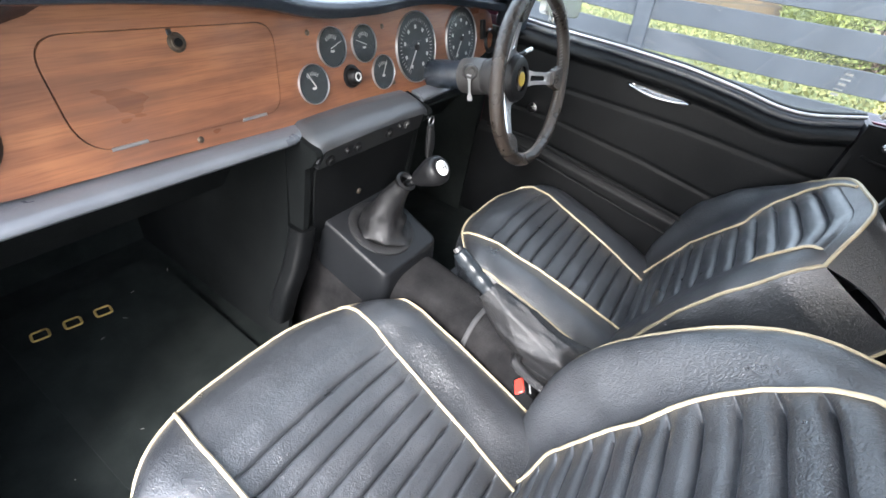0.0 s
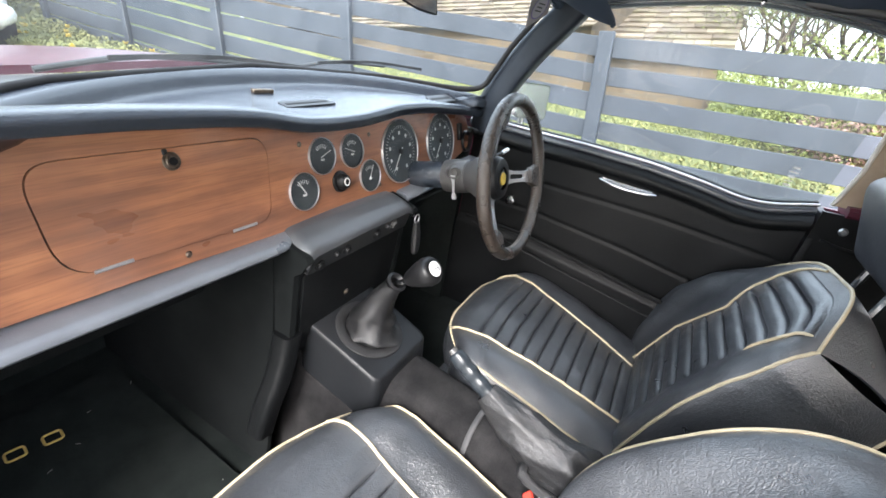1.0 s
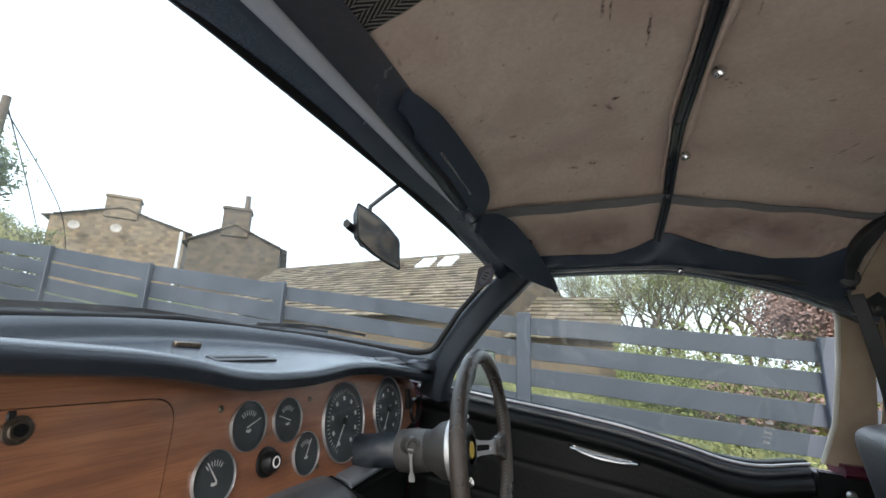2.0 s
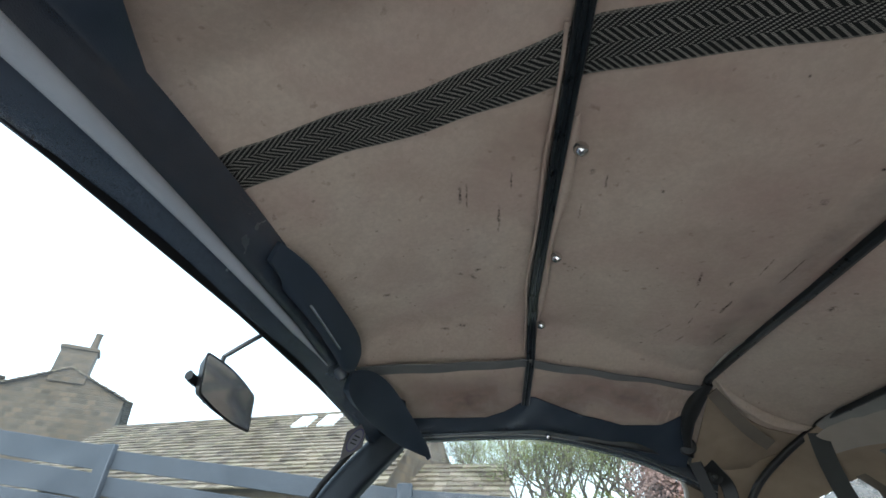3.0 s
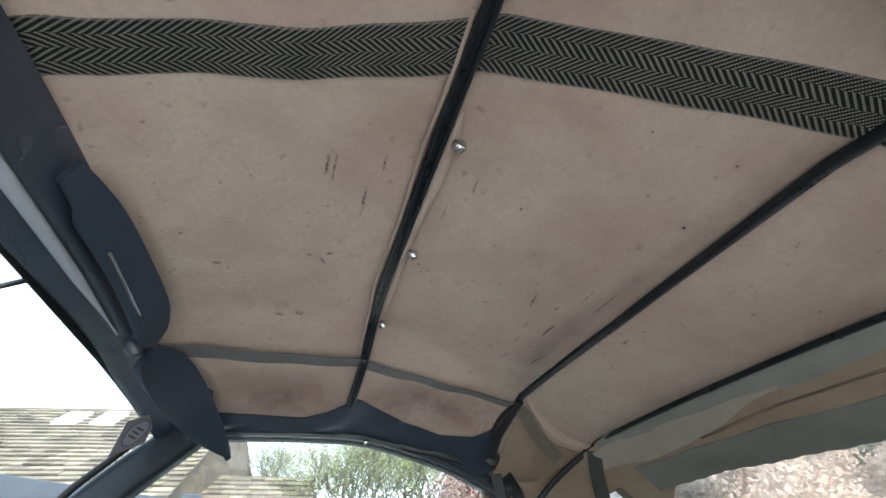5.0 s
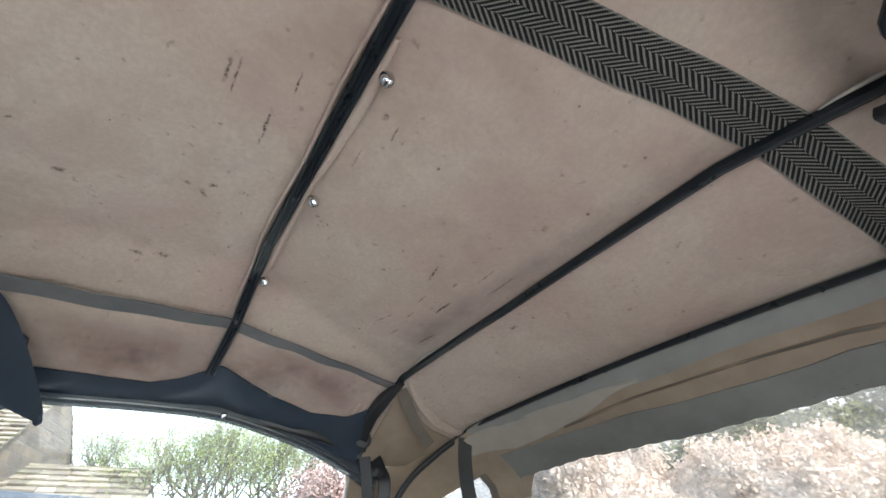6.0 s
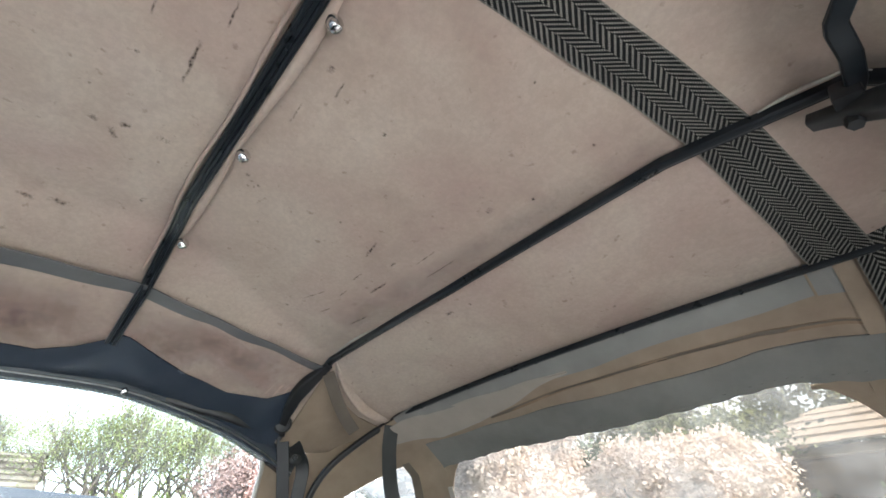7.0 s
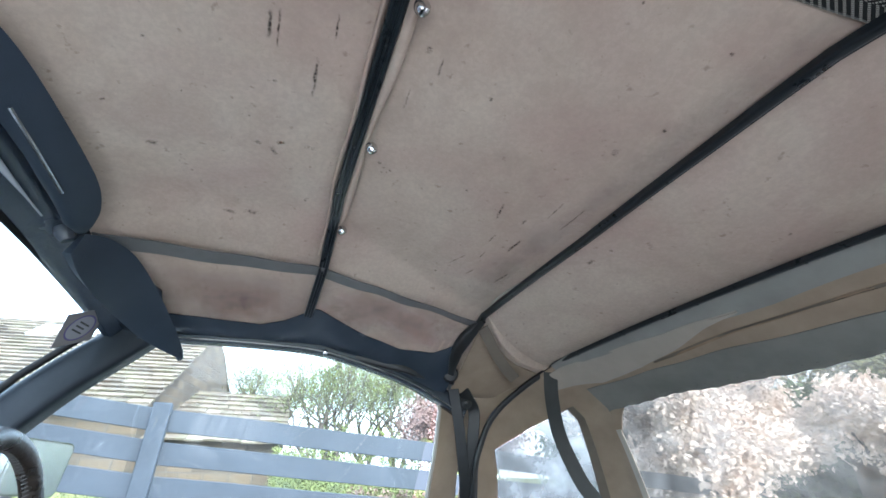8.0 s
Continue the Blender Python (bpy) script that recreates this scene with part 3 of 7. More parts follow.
    return Vector((x, 0.155 - 0.19 * k ** 2.6, 0.864 - 0.026 * k ** 2))


def lip_z(x):
    return sum(curve1(LIP, x + d) for d in (-0.02, -0.01, 0, 0.01, 0.02)) / 5


def dash_top(u, v):
    x = lerp(-0.60, 0.475, u)
    zb = lip_z(x)
    zt = zb + 0.018
    yb = rear_edge(clamp(x, -0.53, 0.43))
    keys = [(0.0, 0.05, zb - 0.045), (0.05, 0.034, zb - 0.002), (0.08, -0.022, zb - 0.002), (0.16, -0.036, zb + 0.002), (0.24, -0.039, zb + 0.014), (0.30, -0.034, zb + 0.0205), (0.34, -0.027, zt + 0.004), (0.42, -0.012, zt + 0.003),
            (0.55, lerp(-0.015, yb.y - 0.045, 0.5), lerp(zt, 0.84, 0.6)), (0.74, yb.y - 0.045, yb.z - 0.024), (0.79, yb.y - 0.036, yb.z - 0.021), (0.86, yb.y - 0.03, yb.z - 0.006), (0.9, yb.y - 0.024, yb.z), (1.0, yb.y, yb.z)]
    keys = keys[:5] + [(a, clamp(b, -0.037, max(yb.y, -0.036)), c) for a, b, c in keys[5:]]
    y = curve1([(a, b) for a, b, _ in keys], v)
    z = curve1([(a, c) for a, _, c in keys], v)
    return Vector((x, y, z))


part("crash_pad", grid(bmesh.new(), dash_top, 80, 60, thick=0.006), dash_vinyl, dashboard, "black vinyl padded dash top", smooth=60)
# demister slots let into the pad
def pad_z(x, y):
    u = (x + 0.60) / 1.075
    return min((abs(dash_top(u, v).y - y), dash_top(u, v).z) for v in np.linspace(0.3, 1, 200))[1]


for cx, cy in ((-0.045, 0.028), (0.30, -0.005)):
    z0 = pad_z(cx, cy)
    tilt = (pad_z(cx, cy + 0.012) - z0) / 0.012

    def lay(a, b, d):
        return Vector((a, b, z0 + d + (b - cy) * tilt))

    slot = part("demister_vent", slab(bmesh.new(), rounded([(cx - 0.05, cy - 0.010), (cx + 0.05, cy - 0.010), (cx + 0.045, cy + 0.014), (cx - 0.045, cy + 0.014)], 0.004, 3), lay, -0.004, 0.0025), black_plastic, dashboard, "black demister vent frame")
    part("slot", slab(bmesh.new(), [(cx - 0.04, cy - 0.001), (cx + 0.04, cy - 0.001), (cx + 0.04, cy + 0.005), (cx - 0.04, cy + 0.005)], lay, 0.0, 0.003), rubber, slot)
bx, by = -0.41, -0.012
part("pad_fixing", lathe(bmesh.new(), [(0, 0.005), (0.007, 0.0045), (0.01, 0.0)], 18, Matrix.Translation((bx, by, pad_z(bx, by)))), old_brass, dashboard, "dull round fixing stud")
part("pad_clip", box(bmesh.new(), (-0.016, -0.004, 0), (0.016, 0.004, 0.006), 0.001, 1, Matrix.Translation((-0.075, 0.088, pad_z(-0.075, 0.088))) @ Matrix.Rotation(radians(-12), 4, "Z")), old_brass, dashboard)


def knee_roll(u, v):
    x = lerp(-0.60, -0.128, u)
    end = clamp((u - 0.93) / 0.07) ** 2
    zt = lerp(0.680, 0.671, u)
    keys = [(0, -0.006, 0.0), (0.2, -0.025, 0.0), (0.4, -0.038, -0.002), (0.55, -0.045, -0.006), (0.65, -0.047, -0.011), (0.8, -0.042, -0.016), (1.0, -0.01, -0.016)]
    return Vector((x, curve1([(a, b) for a, b, _ in keys], v) * (1 - 0.3 * end), zt + curve1([(a, c) for a, _, c in keys], v)))


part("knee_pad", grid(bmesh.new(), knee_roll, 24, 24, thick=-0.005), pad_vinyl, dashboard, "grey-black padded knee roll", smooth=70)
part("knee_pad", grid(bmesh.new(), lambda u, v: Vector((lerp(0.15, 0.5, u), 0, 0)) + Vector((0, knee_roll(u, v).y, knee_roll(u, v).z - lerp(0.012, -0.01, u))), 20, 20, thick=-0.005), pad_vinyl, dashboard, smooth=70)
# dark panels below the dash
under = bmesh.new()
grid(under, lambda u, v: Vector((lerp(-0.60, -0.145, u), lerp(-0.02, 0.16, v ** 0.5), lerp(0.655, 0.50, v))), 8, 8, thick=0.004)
part("under_panel", under, carpet_deep, dashboard)
part("under_panel", grid(bmesh.new(), lambda u, v: Vector((lerp(0.13, 0.5, u), lerp(-0.03, 0.12, v ** 0.6), lerp(0.636, 0.50, v))), 8, 8, thick=0.004), carpet_black, dashboard)

# ---- centre console ----
console = thing("centre_console", (0, -0.05, 0.42), "black centre console with heater controls below the dash", "console")


def console_top(u, v):
    x = lerp(-0.145, 0.135, u)
    sag = 0.004 * math.sin(math.pi * u)
    drop = 0.014 * (clamp((abs(u - 0.5) - 0.42) / 0.08)) ** 2
    keys = [(0, -0.012, 0.674), (0.25, -0.03, 0.674), (0.6, -0.055, 0.668), (0.85, -0.072, 0.660), (1.0, -0.075, 0.650)]
    return Vector((x, curve1([(a, b) for a, b, _ in keys], v), curve1([(a, c) for a, _, c in keys], v) + sag - drop))


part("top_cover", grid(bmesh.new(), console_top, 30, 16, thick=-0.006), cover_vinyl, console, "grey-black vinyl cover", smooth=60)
for sx in (-0.142, 0.132):
    side = [(-0.014, 0.67), (-0.074, 0.655), (-0.078, 0.648), (-0.066, 0.628), (-0.052, 0.618), (-0.04, 0.47), (0.0, 0.44), (0.0, 0.67)]
    part("side_panel", slab(bmesh.new(), side, lambda a, b, d: Vector((sx + d, a, b)), -0.006, 0.006), carpet_deep, console)
ctrl = part("control_panel", slab(bmesh.new(), rounded([(-0.134, 0.616), (0.124, 0.616), (0.12, 0.655), (-0.118, 0.655)], 0.006, 3), lambda a, b, d: Vector((a, -0.066 + d - 0.3 * (b - 0.63), b)), 0.0, 0.012), black_paint, console, "gloss black heater control panel")
for kx, kz, r, mt in ((-0.112, 0.628, 0.012, black_plastic), (-0.08, 0.636, 0.007, black_plastic), (-0.055, 0.634, 0.011, black_plastic), (0.022, 0.636, 0.012, black_plastic), (0.045, 0.645, 0.006, black_plastic), (0.068, 0.640, 0.0125, column_grey)):
    m = facing((kx, -0.067 - 0.3 * (kz - 0.63), kz), (0, -1, -0.3))
    part("control_knob", lathe(bmesh.new(), [(0, 0.006), (r * 0.42, 0.006), (r * 0.52, 0.005), (r * 0.55, 0.002), (r * 0.8, 0.0015), (r * 0.8, 0.0)], 20, m), mt, ctrl)
face = bmesh.new()
slab(face, [(-0.138, 0.618), (0.128, 0.618), (0.128, 0.45), (-0.138, 0.45)], lambda a, b, d: Vector((a, -0.052 + d + 0.12 * (0.618 - b), b)), 0.0, 0.012)
part("front_panel", face, door_vinyl, console)
part("radio_blank", slab(bmesh.new(), rounded([(-0.13, 0.612), (0.075, 0.612), (0.075, 0.48), (-0.125, 0.48)], 0.008, 3), lambda a, b, d: Vector((a, -0.056 + d + 0.12 * (0.618 - b), b)), 0.0, 0.006), door_vinyl, console)
part("screw", lathe(bmesh.new(), [(0, 0.003), (0.003, 0.003), (0.006, 0.0)], 14, facing((-0.02, -0.045, 0.527), (0, -1, 0))), old_brass, console)

# key ring hung from the console
fob = thing("key_fob", (0.138, -0.08, 0.56), "black leather key fob hung under the dash", "key fob")
part("ring", tube(bmesh.new(), [Vector((0.138, -0.078, 0.632)) + Vector((0.008 * math.cos(a), 0, 0.009 * math.sin(a))) for a in np.linspace(0, 2 * math.pi, 14)[:-1]], 0.0012, 6, True, up=(0, 1, 0)), steel, fob)
part("strap", sweep(bmesh.new(), [(0.138, -0.078, 0.624), (0.14, -0.08, 0.6), (0.143, -0.08, 0.575), (0.146, -0.079, 0.556)], rounded([(-0.009, -0.006), (0.009, -0.006), (0.009, 0.006), (-0.009, 0.006)], 0.004, 3), up=(0, 1, 0), scale=lambda f: 0.55 + 0.5 * math.sin(math.pi * clamp(0.1 + 0.75 * f))), gaiter_vinyl, fob)

# ---- gear lever on its moulded box ----
gear = thing("gear_lever", (-0.02, -0.11, 0.45), "gear lever with black gaiter and round knob with white cap", "gear lever")


bm = bmesh.new()
ol = rounded([(-0.1, -0.02), (0.066, -0.02), (0.062, -0.178), (-0.092, -0.178)], 0.016, 4)
prof = [(1.04, -0.10), (1.02, -0.03), (1.0, -0.008), (0.985, -0.002), (0.95, 0.0)]
rings = []
cx, cy = -0.016, -0.099
for k, dz in prof:
    rings.append([bm.verts.new(Vector((cx + (a - cx) * k, cy + (b - cy) * k, lerp(0.502, 0.448, (b + 0.02) / -0.158) + dz))) for a, b in ol])
for r0, r1 in zip(rings, rings[1:]):
    for i in range(len(ol)):
        bm.faces.new((r0[i], r0[(i + 1) % len(ol)], r1[(i + 1) % len(ol)], r1[i]))
bm.faces.new(rings[-1])
part("surround", bm, console_vinyl, gear, "moulded black vinyl surround", smooth=50)
lever = smooth_path([(-0.02, -0.11, 0.475), (-0.025, -0.115, 0.53), (-0.028, -0.135, 0.575), (-0.03, -0.165, 0.605), (-0.034, -0.19, 0.625)], 6)
bm = bmesh.new()
gpath = smooth_path([(-0.02, -0.105, 0.468), (-0.021, -0.107, 0.49), (-0.023, -0.112, 0.52), (-0.027, -0.13, 0.562), (-0.03, -0.149, 0.594)], 8)
n = len(gpath)
rings = []
for i, p in enumerate(gpath):
    f = i / (n - 1)
    r = curve1([(0, 0.05), (0.15, 0.047), (0.3, 0.042), (0.45, 0.034), (0.7, 0.022), (0.9, 0.0165), (1, 0.0155)], f)
    ring = []
    for k in range(40):
        a = 2 * math.pi * k / 40
        fold = (0.08 * math.sin(3 * a + 9 * f) + 0.04 * math.sin(7 * a - 5 * f) + 0.22 * (1 - abs(math.sin(8.5 * f + 1.3 * math.sin(a + 1) + 0.4 * math.sin(3 * a))) ** 0.7) - 0.08) * (1 - f) ** 0.8
        ring.append(bm.verts.new(p + Vector((math.cos(a), math.sin(a) * 0.95, 0.25 * math.sin(a) * f)) * r * (1 + fold)))
    rings.append(ring)
for r0, r1 in zip(rings, rings[1:]):
    for k in range(40):
        bm.faces.new((r0[k], r0[(k + 1) % 40], r1[(k + 1) % 40], r1[k]))
part("gaiter", bm, gaiter_vinyl, gear, "folded black leather gaiter", smooth=80)
part("gaiter_hem", lathe(bmesh.new(), [(0.062, 0.0), (0.062, 0.003), (0.05, 0.006), (0.045, 0.004)], 40, facing((-0.02, -0.103, 0.474), (0, -0.33, 1))), gaiter_vinyl, gear)
part("collar", lathe(bmesh.new(), [(0.012, -0.003), (0.0165, 0.0), (0.017, 0.004), (0.013, 0.006), (0.009, 0.001)], 24, facing((-0.03, -0.15, 0.596), (-0.03, -0.55, 0.83))), black_plastic, gear)
part("shaft", tube(bmesh.new(), lever, 0.0055, 10), chrome, gear)
kp = facing((-0.031, -0.172, 0.612), (-0.05, -0.74, 0.67))
part("knob", lathe(bmesh.new(), [(0, -0.002), (0.010, 0.0), (0.013, 0.006), (0.02, 0.03), (0.0225, 0.042), (0.0215, 0.052), (0.0165, 0.058), (0.014, 0.0585)], 32, kp), black_plastic, gear, "black turned gear knob")
part("knob_cap", lathe(bmesh.new(), [(0.0118, 0.058), (0.0118, 0.0595), (0.0105, 0.0603), (0, 0.0606)], 28, kp), white_mark, gear, "white shift-pattern cap")
for x0, x1, y0, y1 in ((-0.006, -0.0052, -0.005, 0.005), (-0.0004, 0.0004, -0.005, 0.005), (0.0052, 0.006, -0.005, 0.005), (-0.006, 0.006, -0.0004, 0.0004)):
    part("shift_mark", box(bmesh.new(), (x0, y0, 0.0603), (x1, y1, 0.0609), 0, 1, kp), rubber, gear, smooth=0)

# ---- tunnel, floor and footwells ----
FLOOR = 0.2


def tunnel_f(u, v):
    y = lerp(0.45, -1.0, v)
    h = curve1([(-1.0, 0.40), (-0.45, 0.405), (-0.3, 0.415), (-0.1, 0.43), (0.1, 0.47), (0.45, 0.5)], y)
    w = curve1([(-1.0, 0.085), (-0.3, 0.095), (-0.1, 0.115), (0.1, 0.135), (0.45, 0.135)], y)
    a = lerp(-1, 1, u)
    return Vector((-0.01 + w * (abs(a) ** 0.75) * (1 if a > 0 else -1), y, lerp(h, FLOOR, abs(a) ** 3.2)))


solo("tunnel_carpet", grid(bmesh.new(), tunnel_f, 32, 60, thick=-0.006), carpet_tunnel, "dusty black carpet over the transmission tunnel", "carpet", smooth=70)
tagged(solo("floor", box(bmesh.new(), (-0.74, -1.1, FLOOR - 0.03), (0.66, 0.75, FLOOR)), carpet_black, "black carpeted car floor", "floor", kind="structure"))
# toe boards and inner side walls
solo("wall_toeboard", grid(bmesh.new(), lambda u, v: Vector((lerp(-0.72, 0.62, u), lerp(0.50, 0.62, v), lerp(FLOOR, 0.62, v))), 4, 4, thick=0.01), carpet_black, "black carpeted toe board under the bonnet", "panel", kind="structure")
for sx in (-1, 1):
    solo("wall_kick", slab(bmesh.new(), [(0.02, 0.2), (0.02, 0.74), (0.62, 0.74), (0.62, 0.2)], lambda a, b, d: Vector((sx * (0.535 + d) - (0.09 if sx < 0 else 0), a, b)), 0, 0.02), carpet_black, "black kick panel beside the footwell", "panel", kind="structure")
divider = thing("footwell_divider", (-0.16, 0.25, FLOOR), "tunnel side of the footwell, its black deepened for shade", "panel")


def divider_f(u, v):
    return Vector((-0.150 - 0.025 * v * v, lerp(-0.012, 0.56, u), lerp(0.655, 0.2, v)))


part("board", grid(bmesh.new(), divider_f, 10, 14, thick=0.008), carpet_deep, divider)
bm = bmesh.new()
sweep(bm, smooth_path([(-0.140, -0.03, 0.50), (-0.146, -0.03, 0.465), (-0.160, -0.03, 0.42), (-0.178, -0.025, 0.37), (-0.186, -0.015, 0.31)], 5), rounded([(-0.018, -0.018), (0.018, -0.018), (0.018, 0.018), (-0.018, 0.018)], 0.011, 4), up=(0, 1, 0))
part("support_stay", bm, door_vinyl, divider, "black curved support stay", smooth=60)

seam = [tunnel_f(u, (0.45 + 0.335) / 1.45) + Vector((0, 0, 0.003)) for u in np.linspace(0.15, 0.72, 20)]
solo("carpet_edging", sweep(bmesh.new(), seam, rect(0.009, 0.003, 0.001)), edging_grey, "grey bound edge of the tunnel carpet", "carpet edging", smooth=60)
# floor mat with a row of embroidered gold marks
mat_thing = thing("floor_mat", (-0.35, 0.17, FLOOR), "black carpet floor mat with gold embroidered marks", "floor mat")
part("carpet", slab(bmesh.new(), rounded([(-0.5, -0.08), (-0.22, -0.08), (-0.2, 0.42), (-0.5, 0.42)], 0.04, 4), lambda a, b, d: Vector((a, b, d)), FLOOR + 0.002, FLOOR + 0.009), carpet_black, mat_thing)
mark_at = Matrix.Translation((-0.402, 0.328, FLOOR + 0.0096)) @ Matrix.Rotation(radians(-10), 4, "Z")
for dx in (-0.05, 0.0, 0.05):
    loop = rounded([(-0.013, -0.0115), (0.013, -0.0115), (0.013, 0.0115), (-0.013, 0.0115)], 0.006, 4)
    part("embroidered_mark", tube(bmesh.new(), [mark_at @ Vector((a + dx, b, 0)) for a, b in loop], 0.0022, 6, True), gold_thread, mat_thing, "gold embroidered mark")
# lint and dry grass on the carpet
rnd = random.Random(5)
bm = bmesh.new()
for k in range(32):
    if k < 14:
        c0 = Vector((rnd.uniform(-0.56, -0.2), rnd.uniform(-0.15, 0.42), FLOOR + 0.0105))
    else:
        c0 = Vector((rnd.uniform(0.14, 0.2), rnd.uniform(-0.12, 0.08), FLOOR + 0.002))
    a, ln = rnd.uniform(0, 3.14), rnd.uniform(0.001, 0.004) * (2.5 if k >= 14 else 1)
    dx, dy = Vector((math.cos(a), math.sin(a), rnd.uniform(0, 0.3))) * ln, Vector((-math.sin(a), math.cos(a), 0)) * 0.0006
    bm.faces.new([bm.verts.new(c0 + q) for q in (-dx - dy, dx - dy, dx + dy, -dx + dy)])
solo("lint", bm, lining_grey, "pale lint and dry grass on the carpet", "lint", kind="stuff", smooth=0)

# ---- seats ----
SEAMS = {"driver": ([(0, 0.72), (0.2, 0.66), (1.0, 0.50)], [(0, 0.70), (0.2, 0.63), (0.45, 0.57), (1.0, 0.44)]),
         "passenger": ([(0, 0.60), (0.2, 0.63), (0.4, 0.65), (1.0, 0.56)], [(0, 0.65), (0.2, 0.60), (0.45, 0.53), (1.0, 0.43)])}
# how the front corners are rounded: depth, power and narrowing, left and right
NOSE = {"driver": ((0.06, 3, 0.05), (0.06, 3, 0.05)), "passenger": ((0.055, 4, 0.015), (0.07, 2.1, 0.02))}


def cushion_seam(t, sg, who):
    """Where across the cushion the pleated panel ends; it narrows to the rear."""
    return curve1(SEAMS[who][1 if sg > 0 else 0], t)


def cushion_point(s, t, yf, pleat=1.0, who="driver"):
    """s: -1..1 across (beyond: skirt), t: 0..1 front to bend (below 0: front face)."""
    a = clamp(abs(s), 0, 1)
    sg = 1 if s >= 0 else -1
    tt = clamp(t, 0, 1)
    drop, power, narrow = NOSE[who][1 if sg > 0 else 0]
    w = 0.222 - 0.012 * tt - narrow * clamp((0.18 - tt) / 0.18) ** 2 * a
    x = sg * a * w
    y = yf - 0.40 * tt - drop * a ** power * (1 - tt) ** 2
    z = curve1([(0, 0.402), (0.05, 0.416), (0.12, 0.425), (0.25, 0.425), (0.5, 0.405), (0.8, 0.372), (1.0, 0.345)], tt)
    z += 0.007 * math.exp(-((a - 0.76) / 0.15) ** 2) * clamp(tt * 5)
    z -= 0.012 * clamp((a - 0.8) / 0.2) ** 2
    edge = clamp((cushion_seam(tt, sg, who) - a) / 0.09) * pleat
    first, pitch = (0.2, 0.08) if who == "driver" else (0.335, 0.0735)
    k = (tt - first) / pitch
    if edge > 0 and k > -0.5 and tt > 0.1:
        f = abs((k % 1) - 0.5) * 2
        z += (0.006 * (1 - f ** 5) - 0.0055 - 0.0035 * clamp((f - 0.9) / 0.1)) * edge
    z += 0.0022 * noise.noise(Vector((s * 4.2 + (7 if who == "driver" else 0), t * 7.5, 1.3))) + 0.0009 * noise.noise(Vector((s * 13, t * 22, 4.1)))
    if abs(s) > 1:
        d = (abs(s) - 1) / 0.3
        z = lerp(z, 0.235, d)
        x += sg * 0.012 * math.sin(math.pi * clamp(d * 1.4))
    if t < 0:
        d = -t / 0.3
        z = lerp(z, 0.235, d)
        y += 0.018 * math.sin(math.pi * clamp(d * 1.3)) - 0.03 * d
    return Vector((x, y, z))


BACK_UP = Vector((0, -0.43, 0.903))
BACK_OUT = Vector((0, 0.903, 0.43))


def back_seam(t, who="driver", sg=1):
    """Share of the half width at which the pleated back panel ends; the driver's narrows at the waist."""
    if who == "passenger":
        return curve1([(0, 0.47), (0.08, 0.51), (0.18, 0.62), (0.35, 0.60), (0.5, 0.60), (0.63, 0.64), (0.78, 0.665), (0.9, 0.65), (1.0, 0.60)], t)
    if sg > 0:
        return curve1([(0, 0.52), (0.09, 0.53), (0.35, 0.44), (0.55, 0.25), (0.62, 0.20), (0.69, 0.28), (0.76, 0.31), (0.86, 0.28), (0.95, 0.19), (1.0, 0.14)], t)
    return curve1([(0, 0.55), (0.3, 0.62), (0.6, 0.70), (0.75, 0.765), (0.86, 0.82), (0.93, 0.88), (1.0, 0.97)], t)


def back_point(s, t, yb, pleat=1.0, who="driver"):
    """s across, t up the backrest; the passenger's is plumper at the sides."""
    a = clamp(abs(s), 0, 1)
    sg = 1 if s >= 0 else -1
    head = 0.95 if who == "driver" else 1.0
    if who == "driver":
        # one rounded shoulder slopes off towards the door
        w = curve1([(0.0, 0.24), (0.35, 0.236), (0.6, 0.22)], t) if sg > 0 else curve1([(0.0, 0.185), (0.8, 0.185), (1.0, 0.174)], t)
        drop = 0.032 + 0.152 * a ** 1.8 if sg > 0 else 0.032 - 0.008 * clamp(a / 0.5) + 0.072 * clamp((a - 0.45) / 0.55) ** 2.0
        rise = 0.489 * t - drop * clamp((t - 0.3) / 0.7) ** 2
    else:
        w = 0.208 + 0.012 * math.sin(math.pi * clamp(t)) - 0.03 * clamp((t - 0.62) / 0.38) ** 2.4
        rise = 0.478 * t - 0.03 * clamp((t - 0.7) / 0.3) * a ** 4
    p = Vector((sg * a * w, yb, 0.315)) + BACK_UP * rise
    soft = 0.25 if who == "driver" and sg < 0 else 1.0
    h = 0.02 * math.sin(math.pi * clamp(t)) + soft * 0.018 * math.exp(-((a - 0.83) / 0.16) ** 2) * clamp((1 - t) * 3) * clamp(t * 6 + 0.2)
    h -= (0.007 if who == "driver" else 0.002) * clamp((a - 0.82) / 0.18) ** 2
    h += soft * 0.022 * math.exp(-((a - 0.95) / 0.2) ** 2) * math.exp(-((t - 0.38) / 0.25) ** 2)
    h -= (0.006 if who == "driver" else 0.018) * clamp((t - 0.86) / 0.14) ** 2
    if who == "passenger":
        q = clamp((a - 0.68) / 0.27)
        h += q * q * (3 - 2 * q) * curve1([(0, 0.030), (0.27, 0.038), (0.57, 0.034), (0.73, 0.029), (0.86, 0.021), (0.95, 0.012), (1.0, 0.0)], clamp(t))
    edge = clamp((back_seam(t, who, sg) - a) / 0.08) * pleat * clamp((head - t) / 0.02)
    if edge > 0 and t > 0:
        k = t / 0.95 * 13
        f = abs((k % 1) - 0.5) * 2
        h += (0.011 * (1 - f ** 3.4) - 0.010 - 0.0035 * clamp((f - 0.9) / 0.1)) * edge
    h += 0.0025 * noise.noise(Vector((s * 3.7 + yb * 40, t * 8, 2.3))) + 0.001 * noise.noise(Vector((s * 12, t * 24, 7.7)))
    if abs(s) > 1:
        d = (abs(s) - 1) / 0.3
